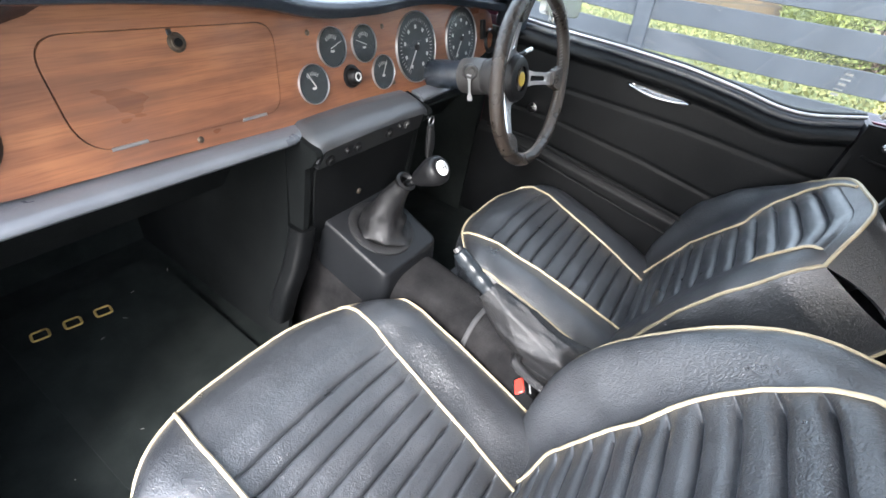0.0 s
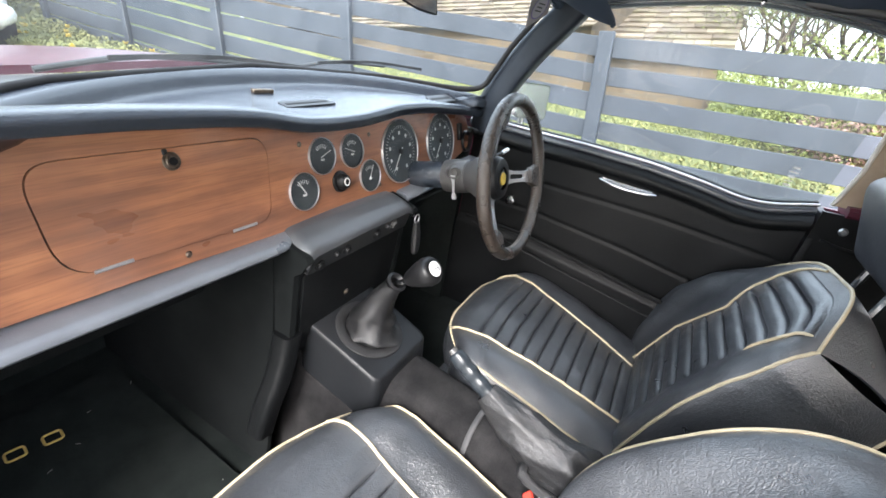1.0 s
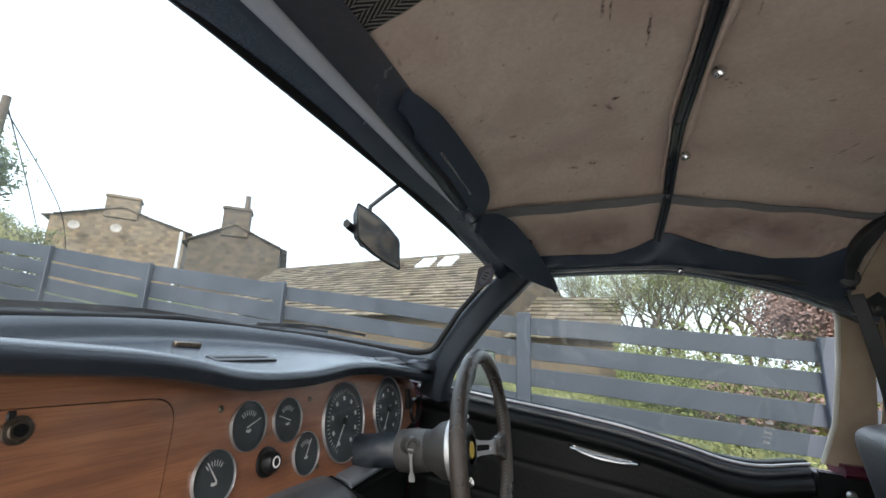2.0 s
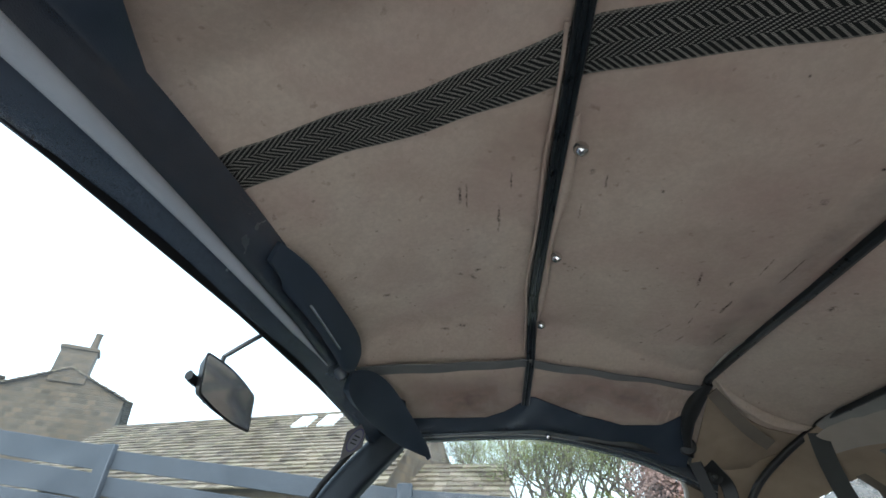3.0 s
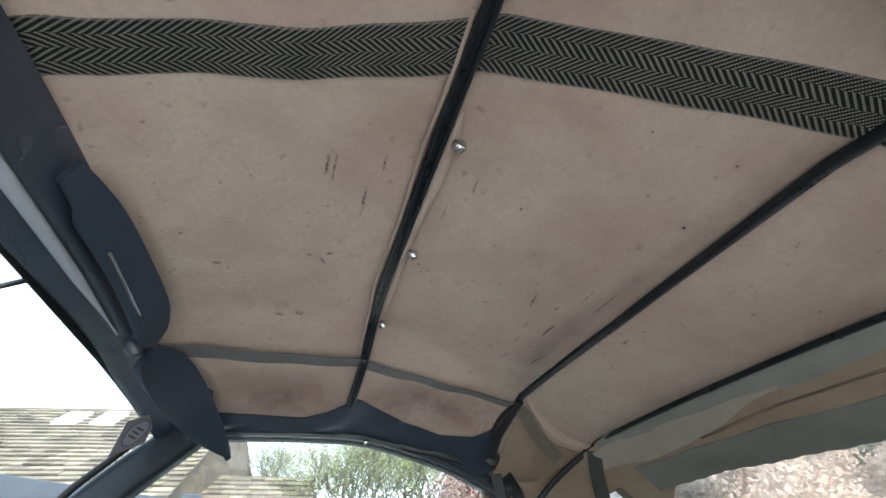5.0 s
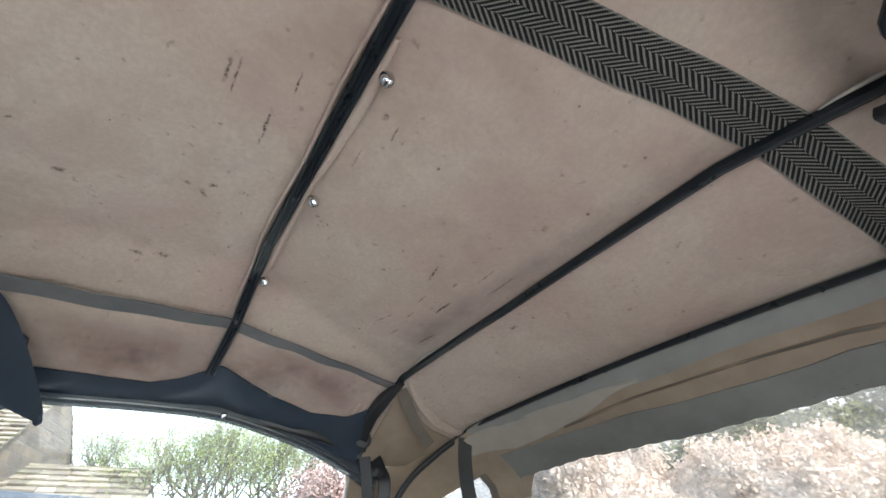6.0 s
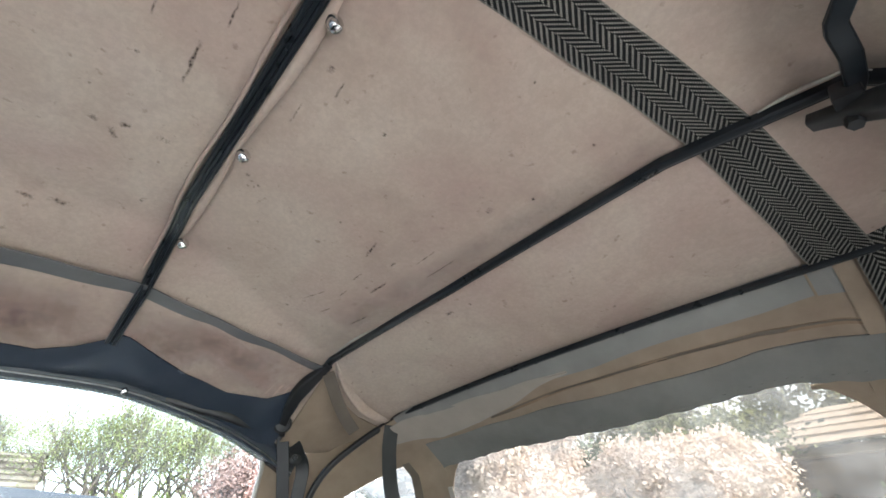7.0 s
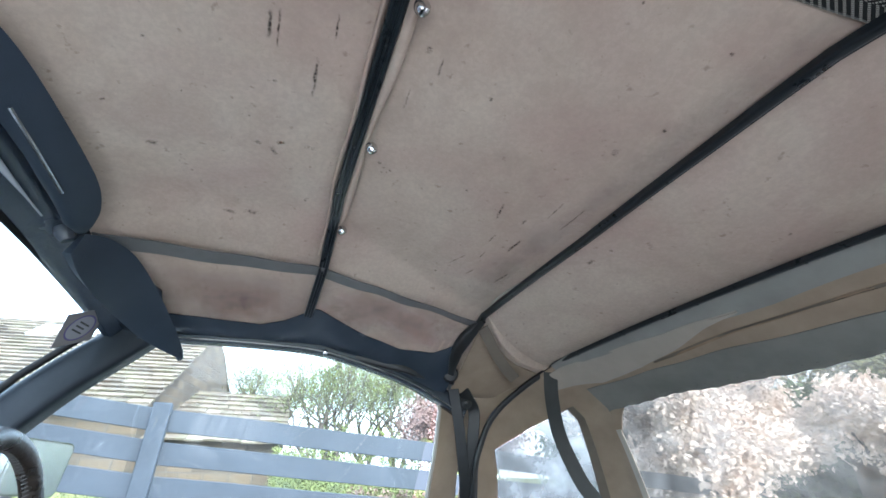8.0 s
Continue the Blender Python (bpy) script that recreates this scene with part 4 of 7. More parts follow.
        h = lerp(h, -0.15 if who == "driver" else -0.10, d)
        p.x += sg * 0.014 * math.sin(math.pi * clamp(d))
    return p + BACK_OUT * h


def seat(xc, yf, yb, label, who):
    ob = thing("bucket_seat", (xc, yf - 0.2, FLOOR), label, "car seat", "pair of front seats")
    c = Vector((xc, 0, 0))

    def cu(s, t, pleat=1.0):
        return cushion_point(s, t, yf, pleat, who) + c

    def ba(s, t, pleat=1.0):
        return back_point(s, t, yb, pleat, who) + c

    part("cushion_panel", grid(bmesh.new(), lambda u, v: cu(u * cushion_seam(v, u, who), v), 28, 330, -1, 1, 0.2, 1.0, -0.01), seat_vinyl, ob, "pleated black vinyl seat panel", smooth=80)
    part("cushion_front", grid(bmesh.new(), lambda u, v: cu(u * cushion_seam(v, u, who), v), 40, 30, -1, 1, -0.3, 0.2, -0.01), seat_vinyl, ob, smooth=80)
    for sg in (-1, 1):
        part("cushion_bolster", grid(bmesh.new(), lambda u, v: cu(sg * lerp(cushion_seam(v, sg, who), 1.3, u), v), 24, 50, 0.0, 1.0, -0.3, 1.0, -0.01 * sg), seat_vinyl, ob, smooth=80)
        part("piping", tube(bmesh.new(), [cu(sg * cushion_seam(t, sg, who), t, 0.0) + Vector((0, 0, 0.0022)) for t in np.linspace(0.0, 1.0, 90)], 0.0026, 7), piping_cream, ob, "cream piping")
        part("back_bolster", grid(bmesh.new(), lambda u, v: ba(sg * lerp(back_seam(v, who, sg), 1.3, u), v), 24, 60, 0.0, 1.0, -0.08 if who == "driver" else 0.0, 1.0, -0.01 * sg), seat_vinyl, ob, smooth=80)
    edge = [cu(-1, t) for t in np.linspace(0.98, 0, 34)] + [cu(s, 0) for s in np.linspace(-0.96, 0.96, 40)] + [cu(1, t) for t in np.linspace(0, 0.98, 34)]
    part("piping", tube(bmesh.new(), edge, 0.0026, 7), piping_cream, ob, "cream piping")
    part("back_panel", grid(bmesh.new(), lambda u, v: ba(u * back_seam(v, who, u), v), 28, 340, -1, 1, 0.0, 0.95, -0.01), seat_vinyl, ob, "pleated black vinyl backrest panel", smooth=80)
    part("back_head", grid(bmesh.new(), lambda u, v: ba(u * back_seam(v, who, u), v), 28, 8, -1, 1, 0.95, 1.0, -0.01), seat_vinyl, ob, smooth=80)
    if who == "driver":
        seams = [[ba(back_seam(t, who), t, 0.0) for t in np.linspace(0.0, 0.93, 60)] + [ba(0.12, 0.965, 0.0), ba(0.0, 0.99, 0.0)],
                 [ba(-back_seam(t, who, -1), t, 0.0) - BACK_OUT * 0.006 * (clamp((0.7 - t) / 0.05) + clamp((t - 0.91) / 0.03)) for t in np.linspace(0.65, 0.94, 28)]]
    else:
        seams = [[ba(-back_seam(t, who, -1), t, 0.0) for t in np.linspace(0.0, 0.94, 44)] + [ba(s * back_seam(1 - 0.06 * abs(s) ** 5, who, s), 1 - 0.06 * abs(s) ** 5, 0.0) for s in np.linspace(-0.97, 0.97, 30)] + [ba(back_seam(t, who), t, 0.0) for t in np.linspace(0.94, 0.0, 44)]]
    for seam in seams:
        part("piping", tube(bmesh.new(), [p + BACK_OUT * 0.0016 for p in smooth_path(seam, 2)], 0.0024, 7), piping_cream, ob, "cream piping")
    rim = [ba(-1, t) for t in np.linspace(-0.08 if who == "driver" else 0.02, 1.0, 44)] + [ba(s, 1.0) for s in np.linspace(-0.94, 0.94, 30)] + [ba(1, t) for t in np.linspace(1.0, 0.02, 44)]
    part("piping", tube(bmesh.new(), rim, 0.0027, 7), piping_cream, ob, "cream piping")
    # back shell
    bm = bmesh.new()

    def shell(u, v):
        s = lerp(-1.3, 1.3, u)
        q = ba(clamp(s, -1.3, 1.3), v)
        q0 = ba(1.3 if s > 0 else -1.3, v)
        f = abs(s) / 1.3
        x = lerp(c.x, q0.x, f)
        return Vector((x, q0.y, q0.z)) - BACK_OUT * 0.012 * (1 - f ** 4)

    grid(bm, shell, 16, 20, thick=0.006)
    part("back_shell", bm, seat_vinyl, ob, smooth=60)
    top = bmesh.new()

    def crown(u, v):
        s = lerp(-1, 1, u)
        q = ba(s, 1.0)
        z = shell(clamp(u, 0, 1), 1.0)
        r = lerp(q, z, v)
        return r + BACK_UP * 0.012 * math.sin(math.pi * v)

    grid(top, crown, 24, 8, thick=-0.004)
    part("back_crown", top, seat_vinyl, ob, smooth=60)
    rp = [shell(u, 1.0) for u in np.linspace(0, 1, 24)]
    sidep = [shell(0, v) for v in np.linspace(0.05, 1, 24)] + rp[1:-1] + [shell(1, v) for v in np.linspace(1, 0.05, 24)]
    part("piping", tube(bmesh.new(), sidep, 0.0027, 7), piping_cream, ob, "cream piping")
    # plinth under the cushion
    part("runner", box(bmesh.new(), (xc - 0.18, yf - 0.4, FLOOR), (xc - 0.15, yf - 0.04, 0.24), 0.004), black_paint, ob)
    part("runner", box(bmesh.new(), (xc + 0.15, yf - 0.4, FLOOR), (xc + 0.18, yf - 0.04, 0.24), 0.004), black_paint, ob)
    part("seat_base", box(bmesh.new(), (xc - 0.2, yf - 0.42, 0.236), (xc + 0.2, yf - 0.03, 0.33), 0.01), seat_vinyl, ob)
    return ob


seat(0.302, -0.158, -0.535, "black vinyl driver's seat with pleated panels and cream piping", "driver")
seat(-0.304, -0.114, -0.506, "black vinyl passenger seat with pleated panels and cream piping", "passenger")


def headrest(xc, yc, zc):
    bm = bmesh.new()
    box(bm, (-0.13, -0.035, -0.075), (0.13, 0.035, 0.075), 0.032, 5, Matrix.Translation((xc, yc, zc)) @ Matrix.Rotation(radians(-18), 4, "X"))
    return bm


hr = thing("headrest", (0.302, -0.79, 0.72), "black vinyl headrest behind the seat top", "headrest")
part("pad", headrest(0.302, -0.80, 0.80), seat_vinyl, hr)
for dx in (-0.05, 0.05):
    part("stem", tube(bmesh.new(), [(0.302 + dx, -0.785, 0.66), (0.302 + dx, -0.8, 0.76)], 0.006, 8, up=(0, 1, 0)), chrome, hr)

# ---- handbrake ----
hb = thing("handbrake", (-0.02, -0.45, 0.42), "black handbrake lever with creased leather gaiter", "handbrake")
hb_path = smooth_path([(-0.045, -0.545, 0.40), (-0.046, -0.48, 0.425), (-0.046, -0.42, 0.452), (-0.045, -0.37, 0.476), (-0.045, -0.34, 0.493)], 14)
bm = bmesh.new()
rings = []
for i, p in enumerate(hb_path):
    f = i / (len(hb_path) - 1)
    r = curve1([(0, 0.054), (0.2, 0.05), (0.5, 0.037), (0.8, 0.023), (1, 0.0165)], f)
    tdir = (hb_path[min(i + 1, len(hb_path) - 1)] - hb_path[max(i - 1, 0)]).normalized()
    sd = tdir.cross(Vector((0, 0, 1))).normalized()
    upv = sd.cross(tdir)
    ring = []
    for k in range(56):
        a = 2 * math.pi * k / 56
        lobe = lambda q: 1 - 2 * abs(math.sin(q)) ** 0.8
        fold = (0.10 * lobe(8 * f + 1.5 * math.sin(a + 0.6) + 0.5 * math.sin(3 * a)) + 0.06 * lobe(2.0 * a + 6 * f) + 0.03 * lobe(5 * a - 9 * f)) * (1 - f) ** 0.6 * clamp(f * 4 + 0.3)
        fold += 0.14 * math.exp(-((a - 1.35 - 0.25 * math.sin(5 * f)) / 0.10) ** 2) * (1 - 0.6 * f)
        sq = 1 / max(abs(math.cos(a)), abs(math.sin(a))) ** 0.45
        ring.append(bm.verts.new(p + (sd * math.cos(a) * 0.82 + upv * math.sin(a)) * r * sq * (1 + fold)))
    rings.append(ring)
for r0, r1 in zip(rings, rings[1:]):
    for k in range(56):
        bm.faces.new((r0[k], r0[(k + 1) % 56], r1[(k + 1) % 56], r1[k]))
part("gaiter", bm, gaiter_vinyl, hb, "creased black leather gaiter", smooth=80)
grip = smooth_path([(-0.045, -0.35, 0.488), (-0.045, -0.325, 0.503), (-0.045, -0.30, 0.519), (-0.045, -0.277, 0.534)], 8)
bm = bmesh.new()
sweep(bm, grip, circle(0.0115, 14, 0.0135), scale=lambda f: 1 + 0.06 * math.sin(f * 26) * (1 if f > 0.1 else 0) - 0.25 * clamp((f - 0.93) / 0.07))
part("grip", bm, bow_black, hb, "shiny moulded black grip", smooth=70)
part("button", lathe(bmesh.new(), [(0, 0.008), (0.006, 0.007), (0.0075, 0.0), (0.0075, -0.004)], 16, facing(grip[-1], (0.0, 0.83, 0.55))), column_grey, hb)
bm = bmesh.new()
slab(bm, rounded([(-0.085, -0.43), (-0.01, -0.43), (-0.0, -0.58), (-0.09, -0.58)], 0.012, 3), lambda a, b, d: Vector((a, b, d)), 0.405, 0.423)
part("gaiter_base", bm, gaiter_vinyl, hb)
cuff = Matrix.Translation((-0.086, -0.458, 0.424)) @ Matrix.Rotation(radians(-7), 4, "Z") @ Matrix.Rotation(radians(18), 4, "Y")
part("gaiter_cuff", sweep(bmesh.new(), [cuff @ Vector(q) for q in ((0.012, 0.03, 0.004), (0.0, 0.031, 0.009), (-0.011, 0.026, 0.004), (-0.012, 0.0, -0.001), (-0.011, -0.03, -0.002), (-0.006, -0.05, -0.004))], rect(0.016, 0.006, 0.002), up=(0, 0, 1)), gaiter_vinyl, hb, "folded leather cuff", smooth=50)
buckle = thing("seat_belt_buckle", (-0.105, -0.47, 0.38), "black seat belt buckle with red release button", "seat belt buckle")
bmat = facing((-0.105, -0.458, 0.405), (-0.35, 0.62, 0.7))
part("case", box(bmesh.new(), (-0.017, -0.011, -0.05), (0.017, 0.011, 0.01), 0.004, 2, bmat), black_plastic, buckle)
part("release_button", box(bmesh.new(), (-0.013, -0.008, 0.006), (0.013, 0.008, 0.0125), 0.002, 1, bmat), red_plastic, buckle, "red release button")
part("lettering_bar", box(bmesh.new(), (-0.009, 0.0105, -0.004), (0.009, 0.0115, 0.0), 0, 1, bmat), white_mark, buckle)

# ---- steering wheel and column ----
WC = Vector((0.216, -0.225, 0.740))
WN = Vector((-0.009, -0.971, 0.238)).normalized()
wheel = thing("steering_wheel", WC, "leather-rimmed three-spoke sports steering wheel with silver spokes", "steering wheel")
wm = facing(WC, WN)
RIM = 0.138
HUB = wm @ Matrix.Translation((0, 0, -0.029))
bm = bmesh.new()
tube(bm, [wm @ Vector((RIM * math.cos(a), RIM * math.sin(a), 0.0)) for a in np.linspace(0, 2 * math.pi, 97)[:-1]], 0.0115, 16, True, up=WN, scale=lambda f: 1 + 0.02 * math.sin(f * 50))
part("rim", bm, rim_leather, wheel, "worn brown-black leather rim", smooth=80)
bm = bmesh.new()
for k in range(130):
    a = 2 * math.pi * k / 130
    c, s = math.cos(a), math.sin(a)
    p0 = wm @ Vector(((RIM - 0.0116) * c, (RIM - 0.0116) * s, -0.003))
    p1 = wm @ Vector(((RIM - 0.0116) * math.cos(a + 0.025), (RIM - 0.0116) * math.sin(a + 0.025), 0.003))
    tube(bm, [p0, p1], 0.0007, 4, up=WN)
tagged(part("stitching", bm, strap_slate, wheel, "pale lacing inside the rim"), kind="stuff")
for ang in (-8, 112, 232):
    a = radians(ang)
    rot = wm @ Matrix.Rotation(a, 4, "Z")
    outl = [(0.03, -0.022), (0.05, -0.0145), (0.065, -0.0115), (0.097, -0.0105), (0.118, -0.0145), (0.131, -0.021), (0.131, 0.021), (0.118, 0.0145), (0.097, 0.0105), (0.065, 0.0115), (0.05, 0.0145), (0.03, 0.022)]
    hole = rounded([(0.056, -0.0052), (0.095, -0.0042), (0.095, 0.0042), (0.056, 0.0052)], 0.003, 3)
    bm = bmesh.new()
    slab(bm, outl, lambda x, y, d: rot @ Vector((x, y, d - 0.043 * (1 - clamp((x - 0.03) / 0.095)) ** 0.8)), 0.003, -0.002, [hole])
    part("spoke", bm, alloy, wheel, "silver slotted spoke", smooth=0)
    ol2 = rounded([(0.104, -0.014), (0.12, -0.019), (0.134, -0.028), (0.134, 0.028), (0.12, 0.019), (0.104, 0.014)], 0.006, 3)
    part("spoke_cover", slab(bmesh.new(), ol2, lambda x, y, d: rot @ Vector((x, y, d - 0.009 * clamp((0.134 - x) / 0.03))), 0.007, -0.007), rim_leather, wheel)
part("hub", lathe(bmesh.new(), [(0.048, -0.022), (0.048, -0.017), (0.0465, -0.014), (0.042, -0.014)], 48, HUB), alloy, wheel)
part("horn_push", lathe(bmesh.new(), [(0.040, -0.02), (0.040, -0.002), (0.036, 0.004), (0.024, 0.007), (0.021, 0.0065)], 40, HUB), black_plastic, wheel, "round black horn push")
part("horn_badge", lathe(bmesh.new(), [(0.0125, 0.0064), (0.0115, 0.0074), (0, 0.0078)], 32, HUB), badge_yellow, wheel, "round yellow badge")
for k in range(6):
    a = 2 * math.pi * (k + 0.5) / 6
    part("hub_screw", lathe(bmesh.new(), [(0, -0.0115), (0.0022, -0.012), (0.003, -0.014)], 10, HUB @ Matrix.Translation((0.0438 * math.cos(a), 0.0438 * math.sin(a), 0))), steel, wheel)

column = thing("steering_column", (0.262, -0.1, 0.7), "steering column with black shroud, stalks and ignition lock", "steering column")
part("boss", lathe(bmesh.new(), [(0.044, -0.022), (0.041, -0.04), (0.031, -0.055), (0.029, -0.066)], 36, HUB), column_grey, column, "dull grey wheel boss")
part("shroud", lathe(bmesh.new(), [(0.027, -0.06), (0.031, -0.064), (0.033, -0.088), (0.031, -0.112), (0.025, -0.114)], 30, HUB), column_grey, column, "warm grey column shroud")
part("sleeve", lathe(bmesh.new(), [(0.026, -0.112), (0.027, -0.116), (0.026, -0.2)], 30, HUB), dash_vinyl, column, "black column sleeve")
part("cowl", lathe(bmesh.new(), [(0, 0.09), (0.017, 0.09), (0.02, 0.086), (0.0205, 0.05), (0.0185, 0.047), (0.0205, 0.044), (0.021, 0.0), (0.0, -0.002)], 28, facing((0.219, -0.016, 0.694), (0.02, -1, 0.16))), dash_vinyl, column, "black lock cowl")
part("ignition_lock", lathe(bmesh.new(), [(0, 0.018), (0.006, 0.018), (0.0075, 0.021), (0.011, 0.021), (0.013, 0.018), (0.0135, 0.0)], 24, facing((0.194, -0.108, 0.724), (-0.75, -0.6, 0.2))), column_grey, column, "dull ignition lock")
keyp = Vector((0.177, -0.121, 0.714))
part("key", slab(bmesh.new(), rounded([(-0.0045, 0.010), (0.0045, 0.010), (0.002, -0.003), (0.0018, -0.022), (0.0045, -0.029), (0.004, -0.036), (-0.004, -0.036), (-0.0045, -0.029), (-0.0018, -0.022), (-0.002, -0.003)], 0.001, 2), lambda a, b, d: keyp + Vector((0.6 * a + d - 0.1 * b, -0.8 * a + 0.2 * b, b)), -0.0012, 0.0012), alloy, column, "silver key in the lock")
stalk = part("stalk", tube(bmesh.new(), smooth_path([(0.23, -0.135, 0.73), (0.29, -0.14, 0.742), (0.335, -0.148, 0.75)], 6), 0.004, 8), black_plastic, column)
part("stalk_tip", tube(bmesh.new(), [(0.334, -0.148, 0.75), (0.345, -0.149, 0.7525), (0.358, -0.151, 0.755)], 0.0045, 8), steel, stalk)


# ---- driver's door ----
door = thing("door_1", (0.55, -0.35, 0.2), "closed car door with pleated black vinyl trim and chrome handle", "car door", kind="structure")
DX = 0.515
DOOR_TOP = [(-0.76, 0.782), (-0.741, 0.778), (-0.70, 0.765), (-0.66, 0.753), (-0.61, 0.751), (-0.54, 0.762), (-0.427, 0.773), (-0.3, 0.776), (-0.173, 0.775), (0.03, 0.776)]


def door_top(y):
    return sum(curve1(DOOR_TOP, y + d) for d in (-0.02, -0.01, 0, 0.01, 0.02)) / 5


def door_trim(u, v):
    y = lerp(0.0, -0.738, u)
    zt = door_top(y) - 0.012
    z = lerp(zt, 0.24, v)
    x = DX
    lines = [zt - 0.038, curve1([(-0.7, 0.651), (-0.48, 0.662), (-0.19, 0.66)], y), curve1([(-0.7, 0.53), (-0.43, 0.565), (-0.2, 0.583)], y), curve1([(-0.6, 0.468), (-0.2, 0.515)], y)]
    d = min(abs(z - q) for q in lines)
    x += 0.003 * math.exp(-(d / 0.0035) ** 2)
    x -= 0.004 * math.sin(8 * z + 3 * y) * 0.3
    roll = clamp((0.035 - (zt - z)) / 0.035)
    x -= 0.012 * math.sin(math.pi * clamp((zt - z) / 0.042)) if zt - z < 0.042 else 0
    x += 0.02 * roll ** 3
    pk = clamp((lines[3] - z) / 0.02)
    x -= 0.012 * pk
    return Vector((x, y, z))


part("trim_panel", grid(bmesh.new(), door_trim, 60, 130, thick=-0.006), door_vinyl, door, "black vinyl door card with horizontal pleats", smooth=70)
bm = bmesh.new()
sweep(bm, smooth_path([(DX - 0.016, y, curve1([(-0.6, 0.468), (-0.2, 0.515)], y) + 0.004) for y in (-0.03, -0.2, -0.4, -0.6, -0.72)], 6), rect(0.005, 0.010, 0.002))
part("pocket_hem", bm, door_vinyl, door)
part("pocket_crease", tube(bmesh.new(), smooth_path([(DX - 0.014, -0.05, 0.505), (DX - 0.018, -0.2, 0.478), (DX - 0.016, -0.4, 0.448), (DX - 0.015, -0.6, 0.42)], 6), 0.0035, 8), door_vinyl, door)
part("outer_skin", slab(bmesh.new(), [(0.04, 0.22), (0.04, 0.75), (-0.3, 0.752), (-0.61, 0.735), (-0.738, 0.755), (-0.738, 0.22)], lambda a, b, d: Vector((0.60 + d + 0.05 * math.sin((b - 0.22) * 5), a, b)), 0.0, 0.012), car_red, door, "dark red outer panel")
bm = bmesh.new()
sweep(bm, [(DX + 0.045, y, door_top(y) - 0.012) for y in np.linspace(0.02, -0.738, 40)], rect(0.08, 0.02, 0.006))
part("top_capping", bm, dash_vinyl, door, "black padded door capping", smooth=50)
bm = bmesh.new()
sweep(bm, [(DX + 0.012, y, door_top(y) + 0.001) for y in np.linspace(0.02, -0.738, 40)], rect(0.005, 0.006, 0.002))
part("waist_strip", bm, steel, door, "thin bright waist strip", smooth=50)
bm = bmesh.new()
sweep(bm, [(DX + 0.03, y, door_top(y) + 0.001) for y in np.linspace(0.02, -0.738, 40)], rect(0.014, 0.008, 0.002))
part("window_seal", bm, rubber, door, smooth=50)
hp = smooth_path([(DX - 0.006, -0.336, 0.716), (DX - 0.018, -0.345, 0.714), (DX - 0.022, -0.38, 0.709), (DX - 0.022, -0.42, 0.709), (DX - 0.018, -0.45, 0.712), (DX - 0.006, -0.457, 0.713)], 5)
handle = part("door_handle", sweep(bmesh.new(), hp, rect(0.016, 0.006, 0.002), up=(0.4, 0, 1)), chrome, door, "slim chrome door handle", smooth=50)
part("handle_plate", slab(bmesh.new(), rounded([(-0.333, 0.719), (-0.457, 0.715), (-0.457, 0.706), (-0.333, 0.710)], 0.006, 3), lambda a, b, d: Vector((DX - 0.004 + d, a, b)), 0.0, 0.004), chrome, handle)
part("window_winder", lathe(bmesh.new(), [(0, 0.02), (0.012, 0.018), (0.014, 0.0)], 18, facing((DX - 0.005, -0.14, 0.60), (-1, 0, 0))), chrome, door)


def side_glass(u, v):
    """u along the car, v up; leans inwards."""
    y = lerp(-0.02, -0.735, u)
    zt = curve1([(-0.755, 1.0), (-0.728, 1.05), (-0.673, 1.067), (-0.59, 1.078), (-0.49, 1.084), (-0.277, 1.056), (-0.15, 1.0), (-0.02, 0.79)], y)
    z = lerp(door_top(y) - 0.03, zt, v)
    return Vector((lerp(DX + 0.028, 0.437, clamp((z - 0.76) / 0.32)), y, z))


g = part("door_glass", grid(bmesh.new(), side_glass, 30, 12, thick=0.004), clear_glass, door, "clear side window", smooth=60)
g.visible_shadow = False
# etched maker's marks on the glass, as plain bars
bm = bmesh.new()
for k, (w, h) in enumerate(((0.006, 0.004), (0.008, 0.003), (0.006, 0.004), (0.007, 0.002), (0.006, 0.004))):
    y0, z0 = -0.672, 0.835 - k * 0.009
    xx = lerp(DX + 0.028, 0.437, clamp((z0 - 0.76) / 0.32)) - 0.003
    q = [(-w, -h / 2), (w, -h / 2), (w, h / 2), (-w, h / 2)]
    bm.faces.new([bm.verts.new(Vector((xx, y0 + a, z0 + b))) for a, b in q])
part("glass_marks", bm, white_mark, door, smooth=0)

# rear quarter panel behind the door
quarter = thing("quarter_panel", (0.55, -0.9, 0.2), "black vinyl rear quarter trim with a press stud", "trim panel")
part("panel", grid(bmesh.new(), lambda u, v: Vector((0.505 + 0.01 * math.sin(3 * v), lerp(-0.742, -1.3, u), lerp(curve1([(-1.3, 0.80), (-0.742, 0.772)], lerp(-0.742, -1.3, u)), 0.22, v))), 20, 20, thick=-0.008), door_vinyl, quarter, smooth=60)
part("stud", lathe(bmesh.new(), [(0, 0.004), (0.005, 0.004), (0.008, 0.0)], 16, facing((0.50, -0.785, 0.745), (-1, 0, 0.1))), steel, quarter, "bright press stud")
part("seam", tube(bmesh.new(), smooth_path([(0.5, -0.76, 0.72), (0.498, -0.80, 0.715), (0.497, -0.9, 0.715)], 6), 0.003, 6), door_vinyl, quarter)
part("shut_pillar", box(bmesh.new(), (0.508, -0.756, 0.22), (0.60, -0.7405, 0.768), 0.004, 2), door_vinyl, quarter)
part("ledge", sweep(bmesh.new(), [(0.53, -0.775, 0.781), (0.53, -0.85, 0.788), (0.53, -1.0, 0.795), (0.53, -1.3, 0.80)], rect(0.07, 0.02, 0.006)), car_red, quarter, "dark red painted ledge")
